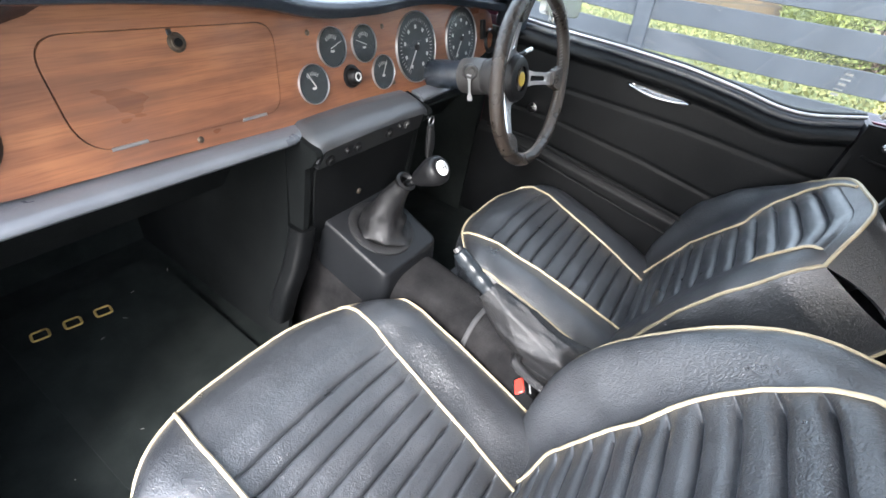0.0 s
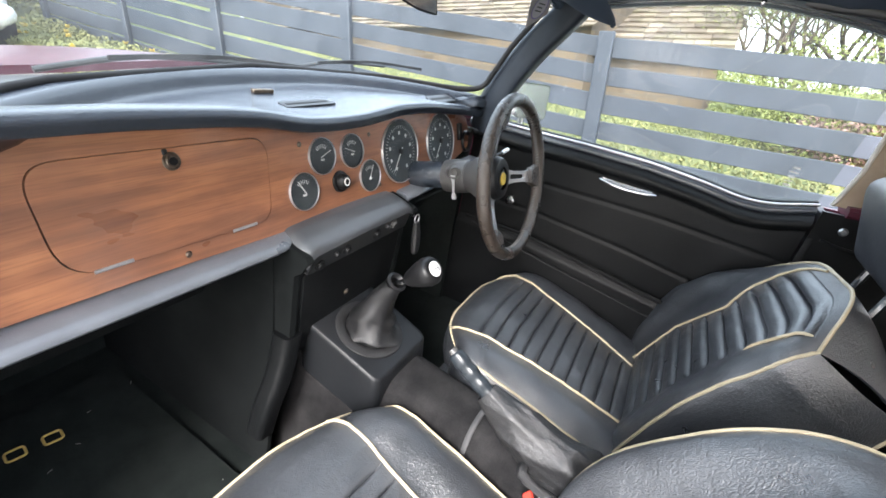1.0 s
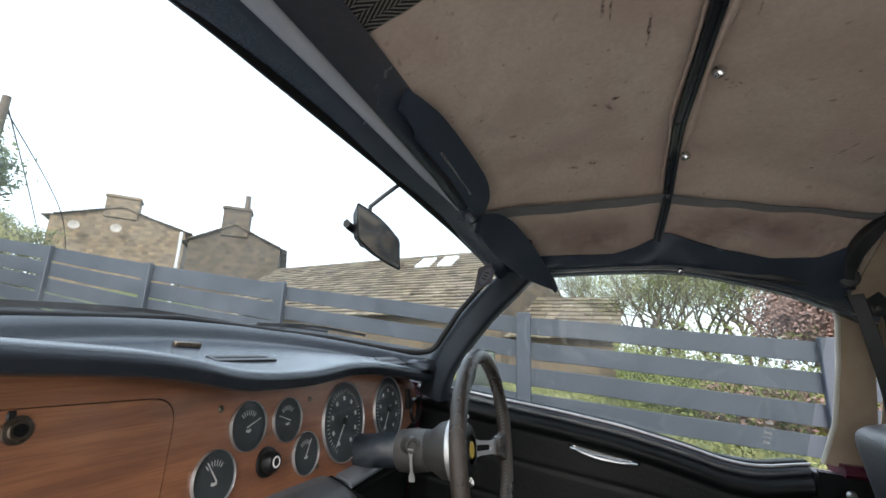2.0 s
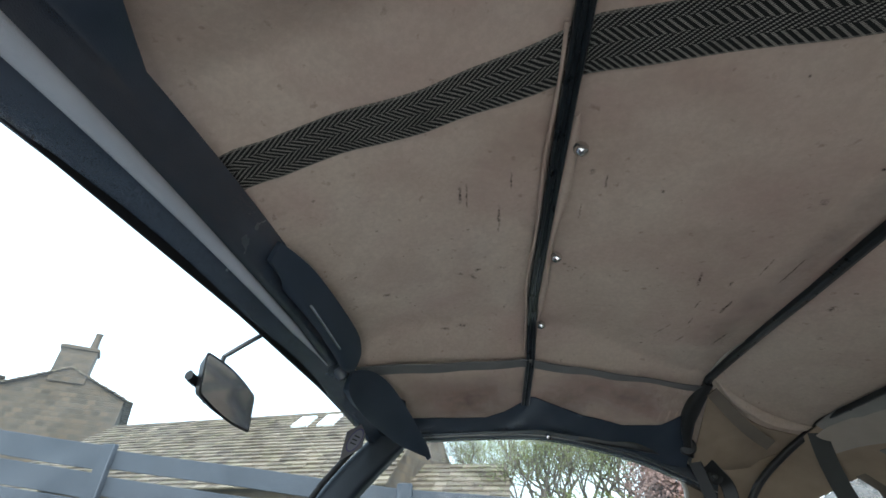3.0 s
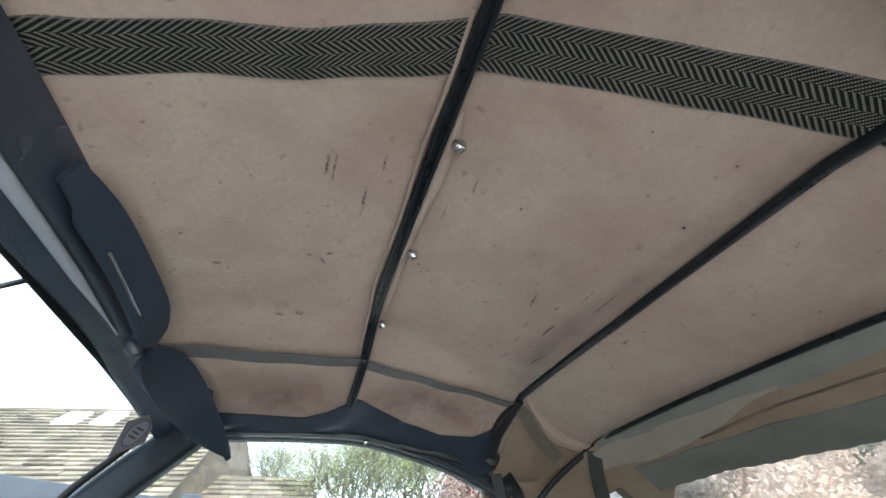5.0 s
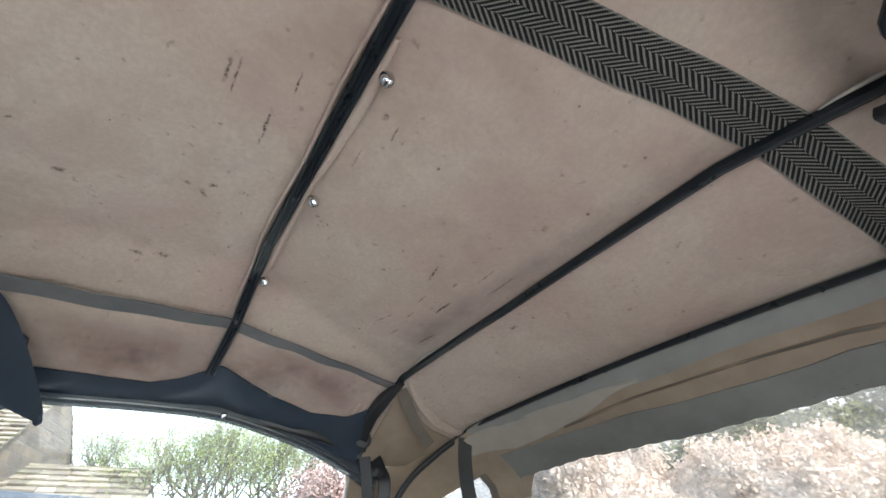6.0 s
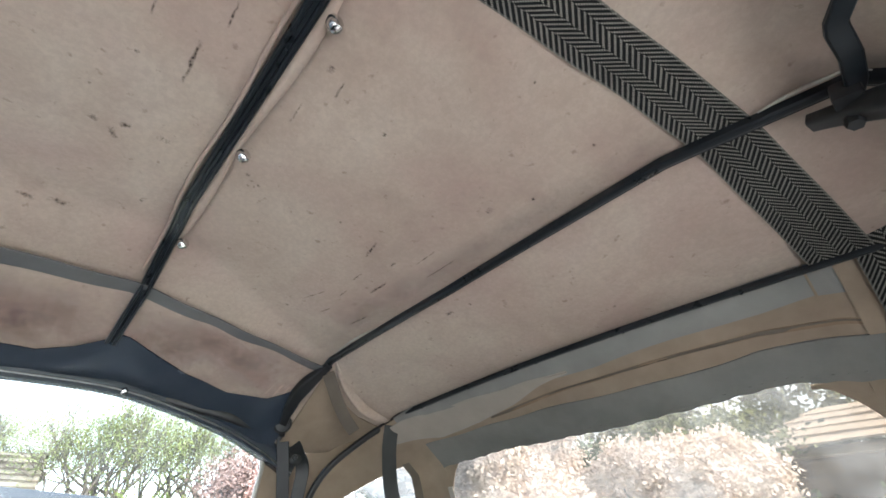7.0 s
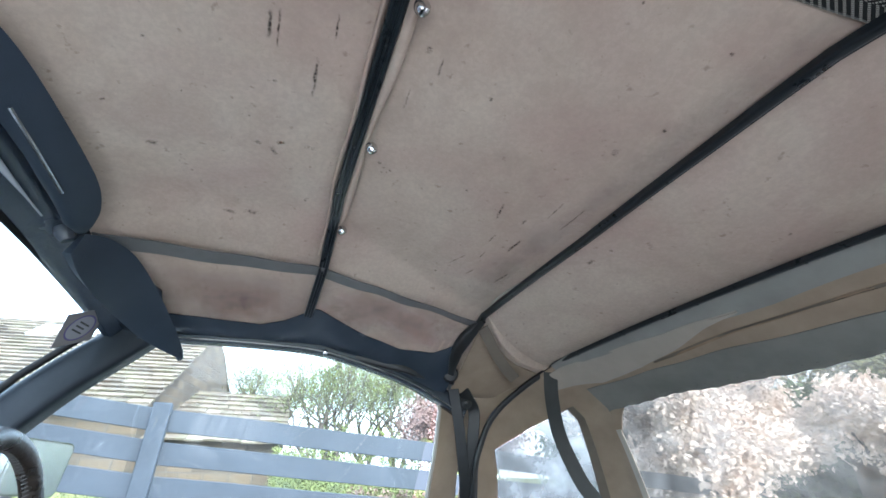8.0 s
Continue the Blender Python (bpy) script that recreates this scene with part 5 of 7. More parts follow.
part("outer_skin", slab(bmesh.new(), [(-0.742, 0.22), (-0.742, 0.76), (-1.3, 0.79), (-2.1, 0.76), (-2.1, 0.3), (-1.3, 0.22)], lambda a, b, d: Vector((0.60 + d, a, b)), 0.0, 0.012), car_red, quarter, "dark red wing")

# ---- left side, where the door stands open ----
sill = thing("door_sill", (-0.58, -0.35, 0.2), "black carpeted door sill of the open doorway", "door sill")
part("sill", box(bmesh.new(), (-0.76, -0.76, 0.2), (-0.63, 0.05, 0.31), 0.02, 3), carpet_black, sill)
left_quarter = thing("quarter_panel", (-0.55, -0.9, 0.2), "black vinyl rear quarter trim of the passenger side", "trim panel")
part("panel", grid(bmesh.new(), lambda u, v: Vector((-0.605, lerp(-0.742, -1.3, u), lerp(0.78, 0.22, v))), 8, 8, thick=0.008), door_vinyl, left_quarter)
part("outer_skin", slab(bmesh.new(), [(-0.742, 0.22), (-0.742, 0.76), (-1.3, 0.79), (-2.1, 0.76), (-2.1, 0.3), (-1.3, 0.22)], lambda a, b, d: Vector((-0.70 + d, a, b)), 0.0, -0.012), car_red, left_quarter, "dark red wing")
tagged(solo("wall_bulkhead", box(bmesh.new(), (-0.6, -1.14, 0.2), (0.6, -1.1, 0.62)), carpet_black, "black carpeted rear bulkhead", "panel", kind="structure"))
tagged(solo("rear_shelf", box(bmesh.new(), (-0.6, -1.42, 0.6), (0.6, -1.09, 0.625), 0.004), carpet_black, "black carpeted shelf behind the seats", "shelf"))
bootlid = thing("boot_lid", (0, -1.8, 0.7), "dark red boot lid behind the hood", "car body")
part("panel", grid(bmesh.new(), lambda u, v: Vector((lerp(-0.6, 0.6, u), lerp(-1.42, -2.15, v), 0.775 - 0.04 * v * v - 0.03 * (2 * u - 1) ** 4)), 12, 12, thick=-0.01), car_red, bootlid)

# ---- scuttle, bonnet and wings ----
front = thing("bonnet", (0, 1.0, 0.6), "dark red bonnet in front of the windscreen", "car body")
part("scuttle", grid(bmesh.new(), lambda u, v: Vector((lerp(-0.6, 0.6, u), lerp(0.0, 0.36, v) + 0.16 * (1 - (2 * u - 1) ** 2) * (1 - v), lerp(0.835, 0.805, v) - 0.05 * abs(2 * u - 1) ** 4)), 20, 10, thick=-0.01), black_paint, front, "dark scuttle grille panel")
part("panel", grid(bmesh.new(), lambda u, v: Vector((lerp(-0.60, 0.60, u), lerp(0.365, 1.7, v), 0.812 - 0.2 * v ** 1.3 + 0.012 * math.exp(-((2 * u - 1) / 0.3) ** 2) - 0.06 * abs(2 * u - 1) ** 5)), 24, 24, thick=-0.012), car_red, front)
for sx in (-1, 1):
    part("wing", grid(bmesh.new(), lambda u, v: Vector((sx * (0.605 + 0.12 * math.sin(1.57 * u)), lerp(0.05, 1.7, v), 0.752 + 0.0 * v - 0.2 * clamp((lerp(0.05, 1.7, v) - 0.365) / 1.335) ** 1.3 - 0.5 * u ** 2)), 12, 20, thick=-0.01 * sx), car_red, front)

# ---- windscreen ----
screen = thing("windscreen", (0, 0.05, 0.84), "raked windscreen with black frame and rubber seal", "windscreen")


def screen_top(x):
    k = abs(x + 0.04) / 0.49
    return Vector((x, -0.102 - 0.05 * k ** 3, 1.088 - 0.04 * k ** 2.5))


def screen_point(u, v):
    x = lerp(-0.54, 0.455, u)
    a, b = rear_edge(x * 0.96), screen_top(x)
    a.x = x * 0.985
    return lerp(a, b, v) + Vector((0, 0.012, 0.004)) * math.sin(math.pi * v)


g = part("glass", grid(bmesh.new(), screen_point, 40, 12, -0.0, 1.0, -0.02, 1.02, 0.005), clear_glass, screen, "clear windscreen glass", smooth=80)
g.visible_shadow = False
# inner seal, with rounded corners
loop = []
for k in range(120):
    a = 2 * math.pi * k / 120
    ca, sa = math.cos(a), math.sin(a)
    e = 0.18
    u = 0.5 + 0.485 * math.copysign(abs(ca) ** e, ca)
    v = 0.5 + 0.5 * math.copysign(abs(sa) ** e, sa)
    loop.append(screen_point(u, v) + Vector((0, -0.004, 0)))
part("seal", tube(bmesh.new(), loop, 0.006, 8, True), rubber, screen, "black rubber seal", smooth=80)
for sx in (-1, 1):
    xo = 0.0 if sx > 0 else -0.09
    pil = smooth_path([(sx * 0.49 + xo, -0.035, 0.76), (sx * 0.478 + xo, -0.05, 0.83), (sx * 0.476 + xo, -0.11, 0.94), (sx * 0.474 + xo, -0.17, 1.02), (sx * 0.465 + xo, -0.205, 1.062)], 6)
    part("pillar", sweep(bmesh.new(), pil, rounded([(-0.026, -0.03), (0.026, -0.03), (0.026, 0.03), (-0.026, 0.03)], 0.012, 3), up=(0, 1, 0.6)), pillar_vinyl, screen, "black trimmed screen pillar", smooth=60)


def header_f(u, v):
    x = lerp(-0.56, 0.47, u)
    k = abs(x + 0.04) / 0.49
    a = screen_top(x)
    drop = 0.012 * k ** 4
    keys = [(0, a.y, a.z - 0.004), (0.15, a.y - 0.012, a.z - 0.004), (0.3, -0.135 - 0.04 * k ** 2, 1.093 - 0.035 * k ** 2), (0.45, -0.15 - 0.035 * k ** 2, 1.102 - 0.035 * k ** 2), (0.6, -0.155 - 0.03 * k ** 2, 1.118 - 0.035 * k ** 2), (0.8, -0.160 - 0.016 * k ** 2, 1.130 - 0.045 * k ** 2), (1, -0.163 - 0.019 * k ** 2 - 0.5 * max(0, -0.33 - x), 1.146 - 0.05 * k ** 2)]
    return Vector((x, curve1([(p, q) for p, q, _ in keys], v), curve1([(p, q) for p, _, q in keys], v) - drop))


part("header_rail", grid(bmesh.new(), header_f, 40, 28, thick=0.01), header_vinyl, screen, "black vinyl covered header rail", smooth=60)
bead = smooth_path([header_f(u, lerp(0.40, 0.34, u)) + Vector((0, -0.003, -0.003)) for u in np.linspace(0.06, 0.675, 18)], 4)
part("header_bead", sweep(bmesh.new(), bead, circle(0.0098, 12, 0.0072), scale=lambda f: clamp((1 - f) * 5, 0.25, 1) * (1 - 0.45 * f)), bead_highlight, screen, "rolled edge of the header cover, its highlight painted pale", smooth=80)
# tax-disc style badge in the corner of the screen
bd = thing("screen_sticker", (0.39, -0.13, 1.02), "square sticker with a purple ring in the screen corner", "sticker")
stm = facing((0.389, -0.139, 1.027), (-0.15, -0.75, -0.35))
part("sheet", box(bmesh.new(), (-0.03, -0.03, -0.0005), (0.03, 0.03, 0.0005), 0, 1, stm @ Matrix.Rotation(radians(35), 4, "Z")), plain("sticker_grey", (0.21, 0.195, 0.2), (0.26, 0.24, 0.245), 0.5), bd)
part("ring", lathe(bmesh.new(), [(0.0205, 0.0010), (0.0218, 0.0014), (0.023, 0.0010)], 32, stm), plain("sticker_purple", (0.10, 0.08, 0.24), (0.13, 0.1, 0.28), 0.5), bd)
part("disc", lathe(bmesh.new(), [(0, 0.0009), (0.0205, 0.0009)], 32, stm), plain("sticker_lilac", (0.30, 0.29, 0.34), (0.36, 0.35, 0.4), 0.5), bd)
for k in range(3):
    part("printed_bar", box(bmesh.new(), (-0.011, -0.008 + 0.007 * k, 0.0009), (0.011 - 0.003 * (k % 2), -0.0055 + 0.007 * k, 0.0013), 0, 1, stm), strap_grey, bd, smooth=0)

# ---- rear-view mirror ----
mir = thing("rear_view_mirror", (0.01, -0.1, 1.09), "rear-view mirror with black back on a thin stem", "mirror")
part("stem", tube(bmesh.new(), [(0.021, -0.104, 1.089), (0.003, -0.094, 1.066), (-0.012, -0.084, 1.044), (-0.004, -0.079, 1.018)], 0.0030, 8), black_paint, mir)
part("stem_foot", lathe(bmesh.new(), [(0.0, 0.009), (0.005, 0.008), (0.009, 0.0)], 14, facing((0.023, -0.106, 1.094), (-0.3, 0.3, -1))), black_paint, mir)
MX = Vector((0.118, -0.004, -0.0165)).normalized()
MN = MX.cross(Vector((0.004, 0.009, 0.045))).normalized()
MY = MN.cross(MX)
mm = Matrix.Translation((0.0105, -0.0915, 1.0075)) @ Matrix((MX, MY, MN)).transposed().to_4x4()
low = [(lerp(-0.055, 0.064, k / 10), -0.0225 - 0.005 * math.sin(math.pi * k / 10)) for k in range(11)]
upp = [(lerp(0.058, -0.064, k / 10), 0.0215 + 0.006 * math.sin(math.pi * k / 10)) for k in range(11)]
ol = rounded(low + upp, [0.006] + [0] * 9 + [0.006, 0.006] + [0] * 9 + [0.006], 4)
part("glass", slab(bmesh.new(), [(a * 0.955, b * 0.9) for a, b in ol], lambda a, b, d: mm @ Vector((a, b, d)), 0.003, 0.001), mirror_silver, mir, "silvered glass", smooth=0)
part("housing", slab(bmesh.new(), ol, lambda a, b, d: mm @ Vector((a * (1 - 20 * max(0, -d)), b * (1 - 30 * max(0, -d)), d)), 0.0025, -0.009), black_plastic, mir)
part("dipping_lever", sweep(bmesh.new(), [mm @ Vector(p) for p in ((-0.03, -0.004, -0.010), (-0.05, -0.004, -0.011), (-0.056, -0.004, -0.011), (-0.062, -0.004, -0.010))], rect(0.011, 0.008, 0.003), up=MN), black_plastic, mir)
part("ball_joint", lathe(bmesh.new(), [(0, -0.03), (0.008, -0.026), (0.011, -0.018), (0.014, -0.011)], 18, mm), black_plastic, mir)

# ---- sun visors ----
vis = thing("sun_visor", (0.3, -0.2, 1.1), "black vinyl sun visor folded against the header rail", "sun visor")


def along(pts, f):
    """The point a share f of the way along a few points."""
    k = clamp(f) * (len(pts) - 1)
    i = min(int(k), len(pts) - 2)
    return lerp(Vector(pts[i]), Vector(pts[i + 1]), k - i)


VISOR_BACK = smooth_path([(0.178, -0.172, 1.102), (0.205, -0.188, 1.113), (0.245, -0.209, 1.112), (0.30, -0.236, 1.089), (0.36, -0.263, 1.056), (0.396, -0.277, 1.036), (0.405, -0.279, 1.031)], 4)
VISOR_FRONT = smooth_path([(0.166, -0.168, 1.076), (0.20, -0.172, 1.063), (0.26, -0.18, 1.054), (0.32, -0.192, 1.048), (0.365, -0.22, 1.036), (0.393, -0.262, 1.027), (0.402, -0.275, 1.028)], 4)


def flap(u, v):
    a, b = along(VISOR_FRONT, u), along(VISOR_BACK, u)
    return lerp(a, b, v) + Vector((0, -0.003, -0.005)) + Vector((0, -0.008, -0.006)) * (1 - v) + Vector((0, -0.3, -0.7)) * (0.007 * math.sin(math.pi * v) ** 0.7 * math.sin(math.pi * clamp(u * 1.05)) ** 0.4)


part("flap", grid(bmesh.new(), flap, 30, 14, thick=0.009), visor_vinyl, vis, smooth=60)
part("pivot", lathe(bmesh.new(), [(0, 0.01), (0.008, 0.008), (0.011, 0.0), (0.009, -0.01)], 16, facing((0.172, -0.16, 1.088), (0.2, -0.6, -0.7))), header_vinyl, vis)
vis2 = thing("sun_visor", (0.1, -0.2, 1.13), "black vinyl sun visor stowed under the hood front", "sun visor")
VISOR_REAR = smooth_path([(-0.125, -0.163, 1.140), (-0.10, -0.171, 1.142), (-0.05, -0.181, 1.142), (0.078, -0.191, 1.134), (0.128, -0.189, 1.122), (0.150, -0.182, 1.110), (0.163, -0.174, 1.101)], 4)
part("flap", grid(bmesh.new(), lambda u, v: lerp(along([(-0.12, -0.156, 1.120), (0.02, -0.164, 1.112), (0.16, -0.172, 1.099)], u), along(VISOR_REAR, u), v) + Vector((0, -0.003, -0.004)) + Vector((0, 0.003, -0.009)) * math.sin(math.pi * v) * clamp(u * 5) * clamp((1 - u) * 8, 0.2, 1), 40, 12, thick=-0.006), visor_vinyl, vis2, smooth=60)
part("rod", tube(bmesh.new(), [(-0.03, -0.1745, 1.111), (0.02, -0.178, 1.1055), (0.08, -0.182, 1.098)], 0.0022, 8), chrome, vis2)

# ---- soft top ----
CROWN = [(-0.15, 1.128), (-0.17, 1.148), (-0.25, 1.185), (-0.36, 1.213), (-0.455, 1.226), (-0.58, 1.220), (-0.735, 1.207), (-0.83, 1.187), (-0.93, 1.170), (-1.0, 1.13)]
CROWN = CROWN[::-1]
SHOULDER_R = [(-0.93, 0.335), (-0.735, 0.295), (-0.455, 0.168), (-0.17, 0.15)]
SHOULDER_L = [(-0.93, 0.44), (-0.735, 0.43), (-0.455, 0.36), (-0.17, 0.30)]
RAIL_Z = [(-0.95, 1.095), (-0.87, 1.088), (-0.78, 1.066), (-0.72, 1.066), (-0.67, 1.078), (-0.59, 1.09), (-0.49, 1.096), (-0.277, 1.066), (-0.2, 1.055)]
RAIL_R, RAIL_L = 0.445, 0.55


def roof_z(x, y):
    s, rx = (curve1(SHOULDER_R, y), RAIL_R) if x > 0 else (curve1(SHOULDER_L, y), RAIL_L)
    c = curve1(CROWN, y)
    a = min(abs(x), s) * (1 if x > 0 else -1)
    inner = c - curve1([(-0.93, 0.035), (-0.735, 0.02), (-0.455, 0.05), (-0.2, 0.05)], y) * (a + 0.05) - 0.08 * (a + 0.05) ** 2
    if abs(x) <= s:
        return inner
    f = (abs(x) - s) / (rx - s)
    return lerp(inner, curve1(RAIL_Z, y), clamp(f))


hood = thing("soft_top", (0, -0.55, 1.05), "beige cloth-lined folding hood, stained and dusty", "car hood")
BOWS = (-0.441, -0.748, -0.934)


def roof_f(u, v):
    x = lerp(-0.55, 0.45, u)
    return roof_pt(x, lerp(-0.15 - 0.045 * clamp((x - 0.22) / 0.12), -0.935, v))


def roof_pt(x, y):
    d = min(abs(y - b) for b in BOWS)
    tent = 0.006 * clamp(1 - d / 0.05) ** 2 - 0.003
    return Vector((x, y, roof_z(x, y) + 0.003 + tent + 0.002 * noise.noise(Vector((x * 9, y * 9, 0.5)))))


part("lining", grid(bmesh.new(), roof_f, 80, 80, thick=0.006), canvas, hood, "beige stained hood lining", smooth=80)


def bow_at(k, x):
    """Middle of the k-th bow, which wanders a little off its line."""
    bend = ([(0.1, 0.0), (0.26, -0.010)], [(-0.42, -0.002), (-0.30, 0.009), (-0.19, 0.004), (0.0, -0.002)], [(-0.3, 0.0), (0.3, 0.004)])[k]
    y = BOWS[k] + curve1(bend, x)
    return Vector((x, y, roof_z(x, y) - (0.003, 0.0045, 0.002)[k]))


for k, (half, deep, end) in enumerate(((0.0074, 0.0050, 0.362), (0.0058, 0.0046, 0.305), (0.0046, 0.0036, 0.366))):
    pts = [bow_at(k, x) for x in np.linspace(-0.54, end, 71)]
    channel = [(-half, -deep * 0.2), (-half * 0.86, -deep * 0.85), (-half * 0.62, -deep), (-half * 0.34, -deep * 0.85), (-half * 0.22, -deep * 0.35), (half * 0.22, -deep * 0.35), (half * 0.34, -deep * 0.85), (half * 0.62, -deep), (half * 0.86, -deep * 0.85), (half, -deep * 0.2), (half * 0.9, deep), (-half * 0.9, deep)]
    if k:
        channel = [(a * half, b * deep) for a, b in ((-1, 0.1), (-0.92, -0.5), (-0.6, -0.9), (-0.1, -1.0), (0.35, -0.85), (0.55, -0.6), (0.85, -0.55), (1.0, -0.2), (1.0, 0.9), (-1.0, 0.9))]
    bow = part("bow", sweep(bmesh.new(), pts, channel, up=(0, 0, 1)), bow_black, hood, "glossy black steel hood bow", smooth=35)
    for x in (-0.28, -0.14, 0.0, 0.14, 0.26):
        part("rivet", lathe(bmesh.new(), [(0, 0.0018), (0.0014, 0.0014), (0.0022, 0)], 10, facing(bow_at(k, x) - Vector((0, 0, deep * 0.8)), (0, 0, -1), (0, 1, 0))), bow_black, bow)
part("corner_cover", grid(bmesh.new(), lambda u, v: roof_pt(lerp(lerp(0.22, 0.33, v), 0.45, u), lerp(-0.15, -0.235, v)) - Vector((0, 0, 0.0085)), 12, 10, thick=0.004), header_vinyl, hood, "dark cover in the front corner", smooth=70)
# cloth tucked round the front bow: a tight welt before it, a loose fold behind it between the studs
part("bow_sleeve", sweep(bmesh.new(), [bow_at(0, x) + Vector((0, 0.0105 + 0.0012 * math.sin(x * 31), 0.002)) for x in np.linspace(-0.30, 0.235, 60)], circle(0.0022, 8, 0.003)), canvas, hood, smooth=80)
part("bow_sleeve", grid(bmesh.new(), lambda u, v: bow_at(0, lerp(-0.22, 0.168, u)) + Vector((0, -0.0065 - 0.0135 * v * (0.75 + 0.25 * math.sin(u * 9)) * math.sin(math.pi * clamp(0.06 + 0.94 * u)) ** 0.3, 0.0 - 0.004 * math.sin(math.pi * v) ** 0.6)), 50, 8, thick=0.001), canvas, hood, "loose fold of lining held by studs", smooth=80)
for x, z in ((-0.19, 1.222), (-0.021, 1.212), (0.162, 1.202)):
    part("fixing_stud", lathe(bmesh.new(), [(0, 0.0115), (0.0045, 0.0105), (0.0066, 0.007), (0.0066, 0.0035), (0.005, 0.0)], 18, facing((x, -0.456, z - 0.002), (0, -0.5, -0.85), (0, 1, 0))), chrome, hood, "bright domed stud")


STREAKS = [(-0.136, -0.346, -0.106, -0.345), (-0.14, -0.353, -0.099, -0.352), (-0.152, -0.398, -0.125, -0.399), (-0.103, -0.387, -0.051, -0.388), (-0.146, -0.492, -0.125, -0.494),
           (-0.103, -0.475, -0.073, -0.476), (0.001, -0.633, 0.036, -0.64), (-0.001, -0.692, -0.044, -0.691), (0.008, -0.719, -0.046, -0.718), (0.094, -0.688, 0.056, -0.69),
           (0.176, -0.629, 0.138, -0.642), (0.088, -0.655, 0.066, -0.655), (0.186, -0.713, 0.145, -0.72), (0.135, -0.662, 0.112, -0.662), (0.189, -0.664, 0.169, -0.669), (0.028, -0.673, 0.014, -0.672)]
RUST = [(0.032, -0.335, 0.036, -0.343), (0.031, -0.357, 0.026, -0.367), (0.026, -0.387, 0.025, -0.402), (0.174, -0.301, 0.175, -0.318), (0.172, -0.325, 0.175, -0.345),
        (0.036, -0.352, 0.052, -0.358), (0.052, -0.233, 0.058, -0.244), (0.041, -0.786, 0.026, -0.786), (-0.151, -0.476, -0.143, -0.478), (-0.132, -0.687, -0.142, -0.684)]
DOTS = [(-0.06, -0.352), (-0.006, -0.33), (-0.025, -0.272), (-0.006, -0.211), (-0.153, -0.205), (0.02, -0.474), (0.025, -0.481), (0.031, -0.486), (0.026, -0.489), (0.034, -0.480), (0.005, -0.583),
        (-0.128, -0.549), (-0.183, -0.702), (-0.264, -0.687), (-0.263, -0.605), (-0.005, -0.788), (-0.156, -0.89), (0.21, -0.62), (0.1, -0.27), (-0.08, -0.25), (0.13, -0.40)]
rnd = random.Random(9)


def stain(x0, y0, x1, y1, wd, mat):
    """A stain or painted shade on the lining; its UVs run from -1 to 1 across and along it."""
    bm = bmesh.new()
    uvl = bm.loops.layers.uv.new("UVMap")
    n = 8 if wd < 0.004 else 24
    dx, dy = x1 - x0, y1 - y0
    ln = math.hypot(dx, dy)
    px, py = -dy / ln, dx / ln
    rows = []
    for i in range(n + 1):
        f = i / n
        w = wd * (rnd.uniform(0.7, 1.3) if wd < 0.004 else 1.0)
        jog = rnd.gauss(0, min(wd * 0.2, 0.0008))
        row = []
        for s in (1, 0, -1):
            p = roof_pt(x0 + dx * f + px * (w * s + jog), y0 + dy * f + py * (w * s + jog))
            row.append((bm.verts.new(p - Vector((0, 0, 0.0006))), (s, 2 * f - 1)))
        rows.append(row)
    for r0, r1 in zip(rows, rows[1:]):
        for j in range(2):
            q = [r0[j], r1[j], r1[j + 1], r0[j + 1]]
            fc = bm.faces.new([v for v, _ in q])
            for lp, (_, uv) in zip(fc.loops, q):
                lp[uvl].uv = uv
    part("stain_shade_mark", bm, mat, hood, smooth=0)


mould_dark = make_stain("mould_dark", (0.045, 0.032, 0.024), 260, 0.36, 0.62, 0.9)
mould_rust = make_stain("mould_rust", (0.17, 0.075, 0.032), 230, 0.40, 0.62, 0.75)
mould_spot = make_stain("mould_spot", (0.055, 0.028, 0.016), 300, 0.25, 0.6, 0.75)
soot_shade = make_stain("soot_shade", (0.10, 0.105, 0.105), 28, 0.25, 0.75, 0.16)
mould_pink = make_stain("mould_pink", (0.36, 0.23, 0.215), 14, 0.1, 0.7, 0.5)
mould_faint = make_stain("mould_faint", (0.25, 0.125, 0.09), 38, 0.35, 0.80)
for k, q in enumerate(STREAKS):
    stain(*q, 0.0012 if k % 3 else 0.0019, mould_dark)
for q in RUST:
    stain(*q, 0.0034, mould_rust)
for x0, y0, x1, y1, w in ((0.368, -0.385, 0.372, -0.285, 0.030), (0.345, -0.37, 0.352, -0.31, 0.022), (0.36, -0.56, 0.335, -0.47, 0.026), (0.30, -0.52, 0.345, -0.66, 0.02)):
    stain(x0, y0, x1, y1, w, mould_faint)
# grey along the bows: soot at the middle one, painted shade at the front
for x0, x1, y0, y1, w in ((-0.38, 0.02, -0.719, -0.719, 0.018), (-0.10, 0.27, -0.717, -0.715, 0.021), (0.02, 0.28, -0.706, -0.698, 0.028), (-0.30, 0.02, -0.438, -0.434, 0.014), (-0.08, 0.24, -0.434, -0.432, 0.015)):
    stain(x0, y0, x1, y1, w, soot_shade)
for x0, y0, x1, y1, w in ((0.335, -0.76, 0.335, -0.44, 0.062), (0.345, -0.46, 0.34, -0.20, 0.065)):
    stain(x0, y0, x1, y1, w, mould_pink)
for x, y in DOTS:
    a = rnd.uniform(0, 3.1)
    r = rnd.uniform(0.0014, 0.0026)
    stain(x - r * math.cos(a), y - r * math.sin(a), x + r * math.cos(a), y + r * math.sin(a), r * rnd.uniform(0.6, 1.0), mould_spot)


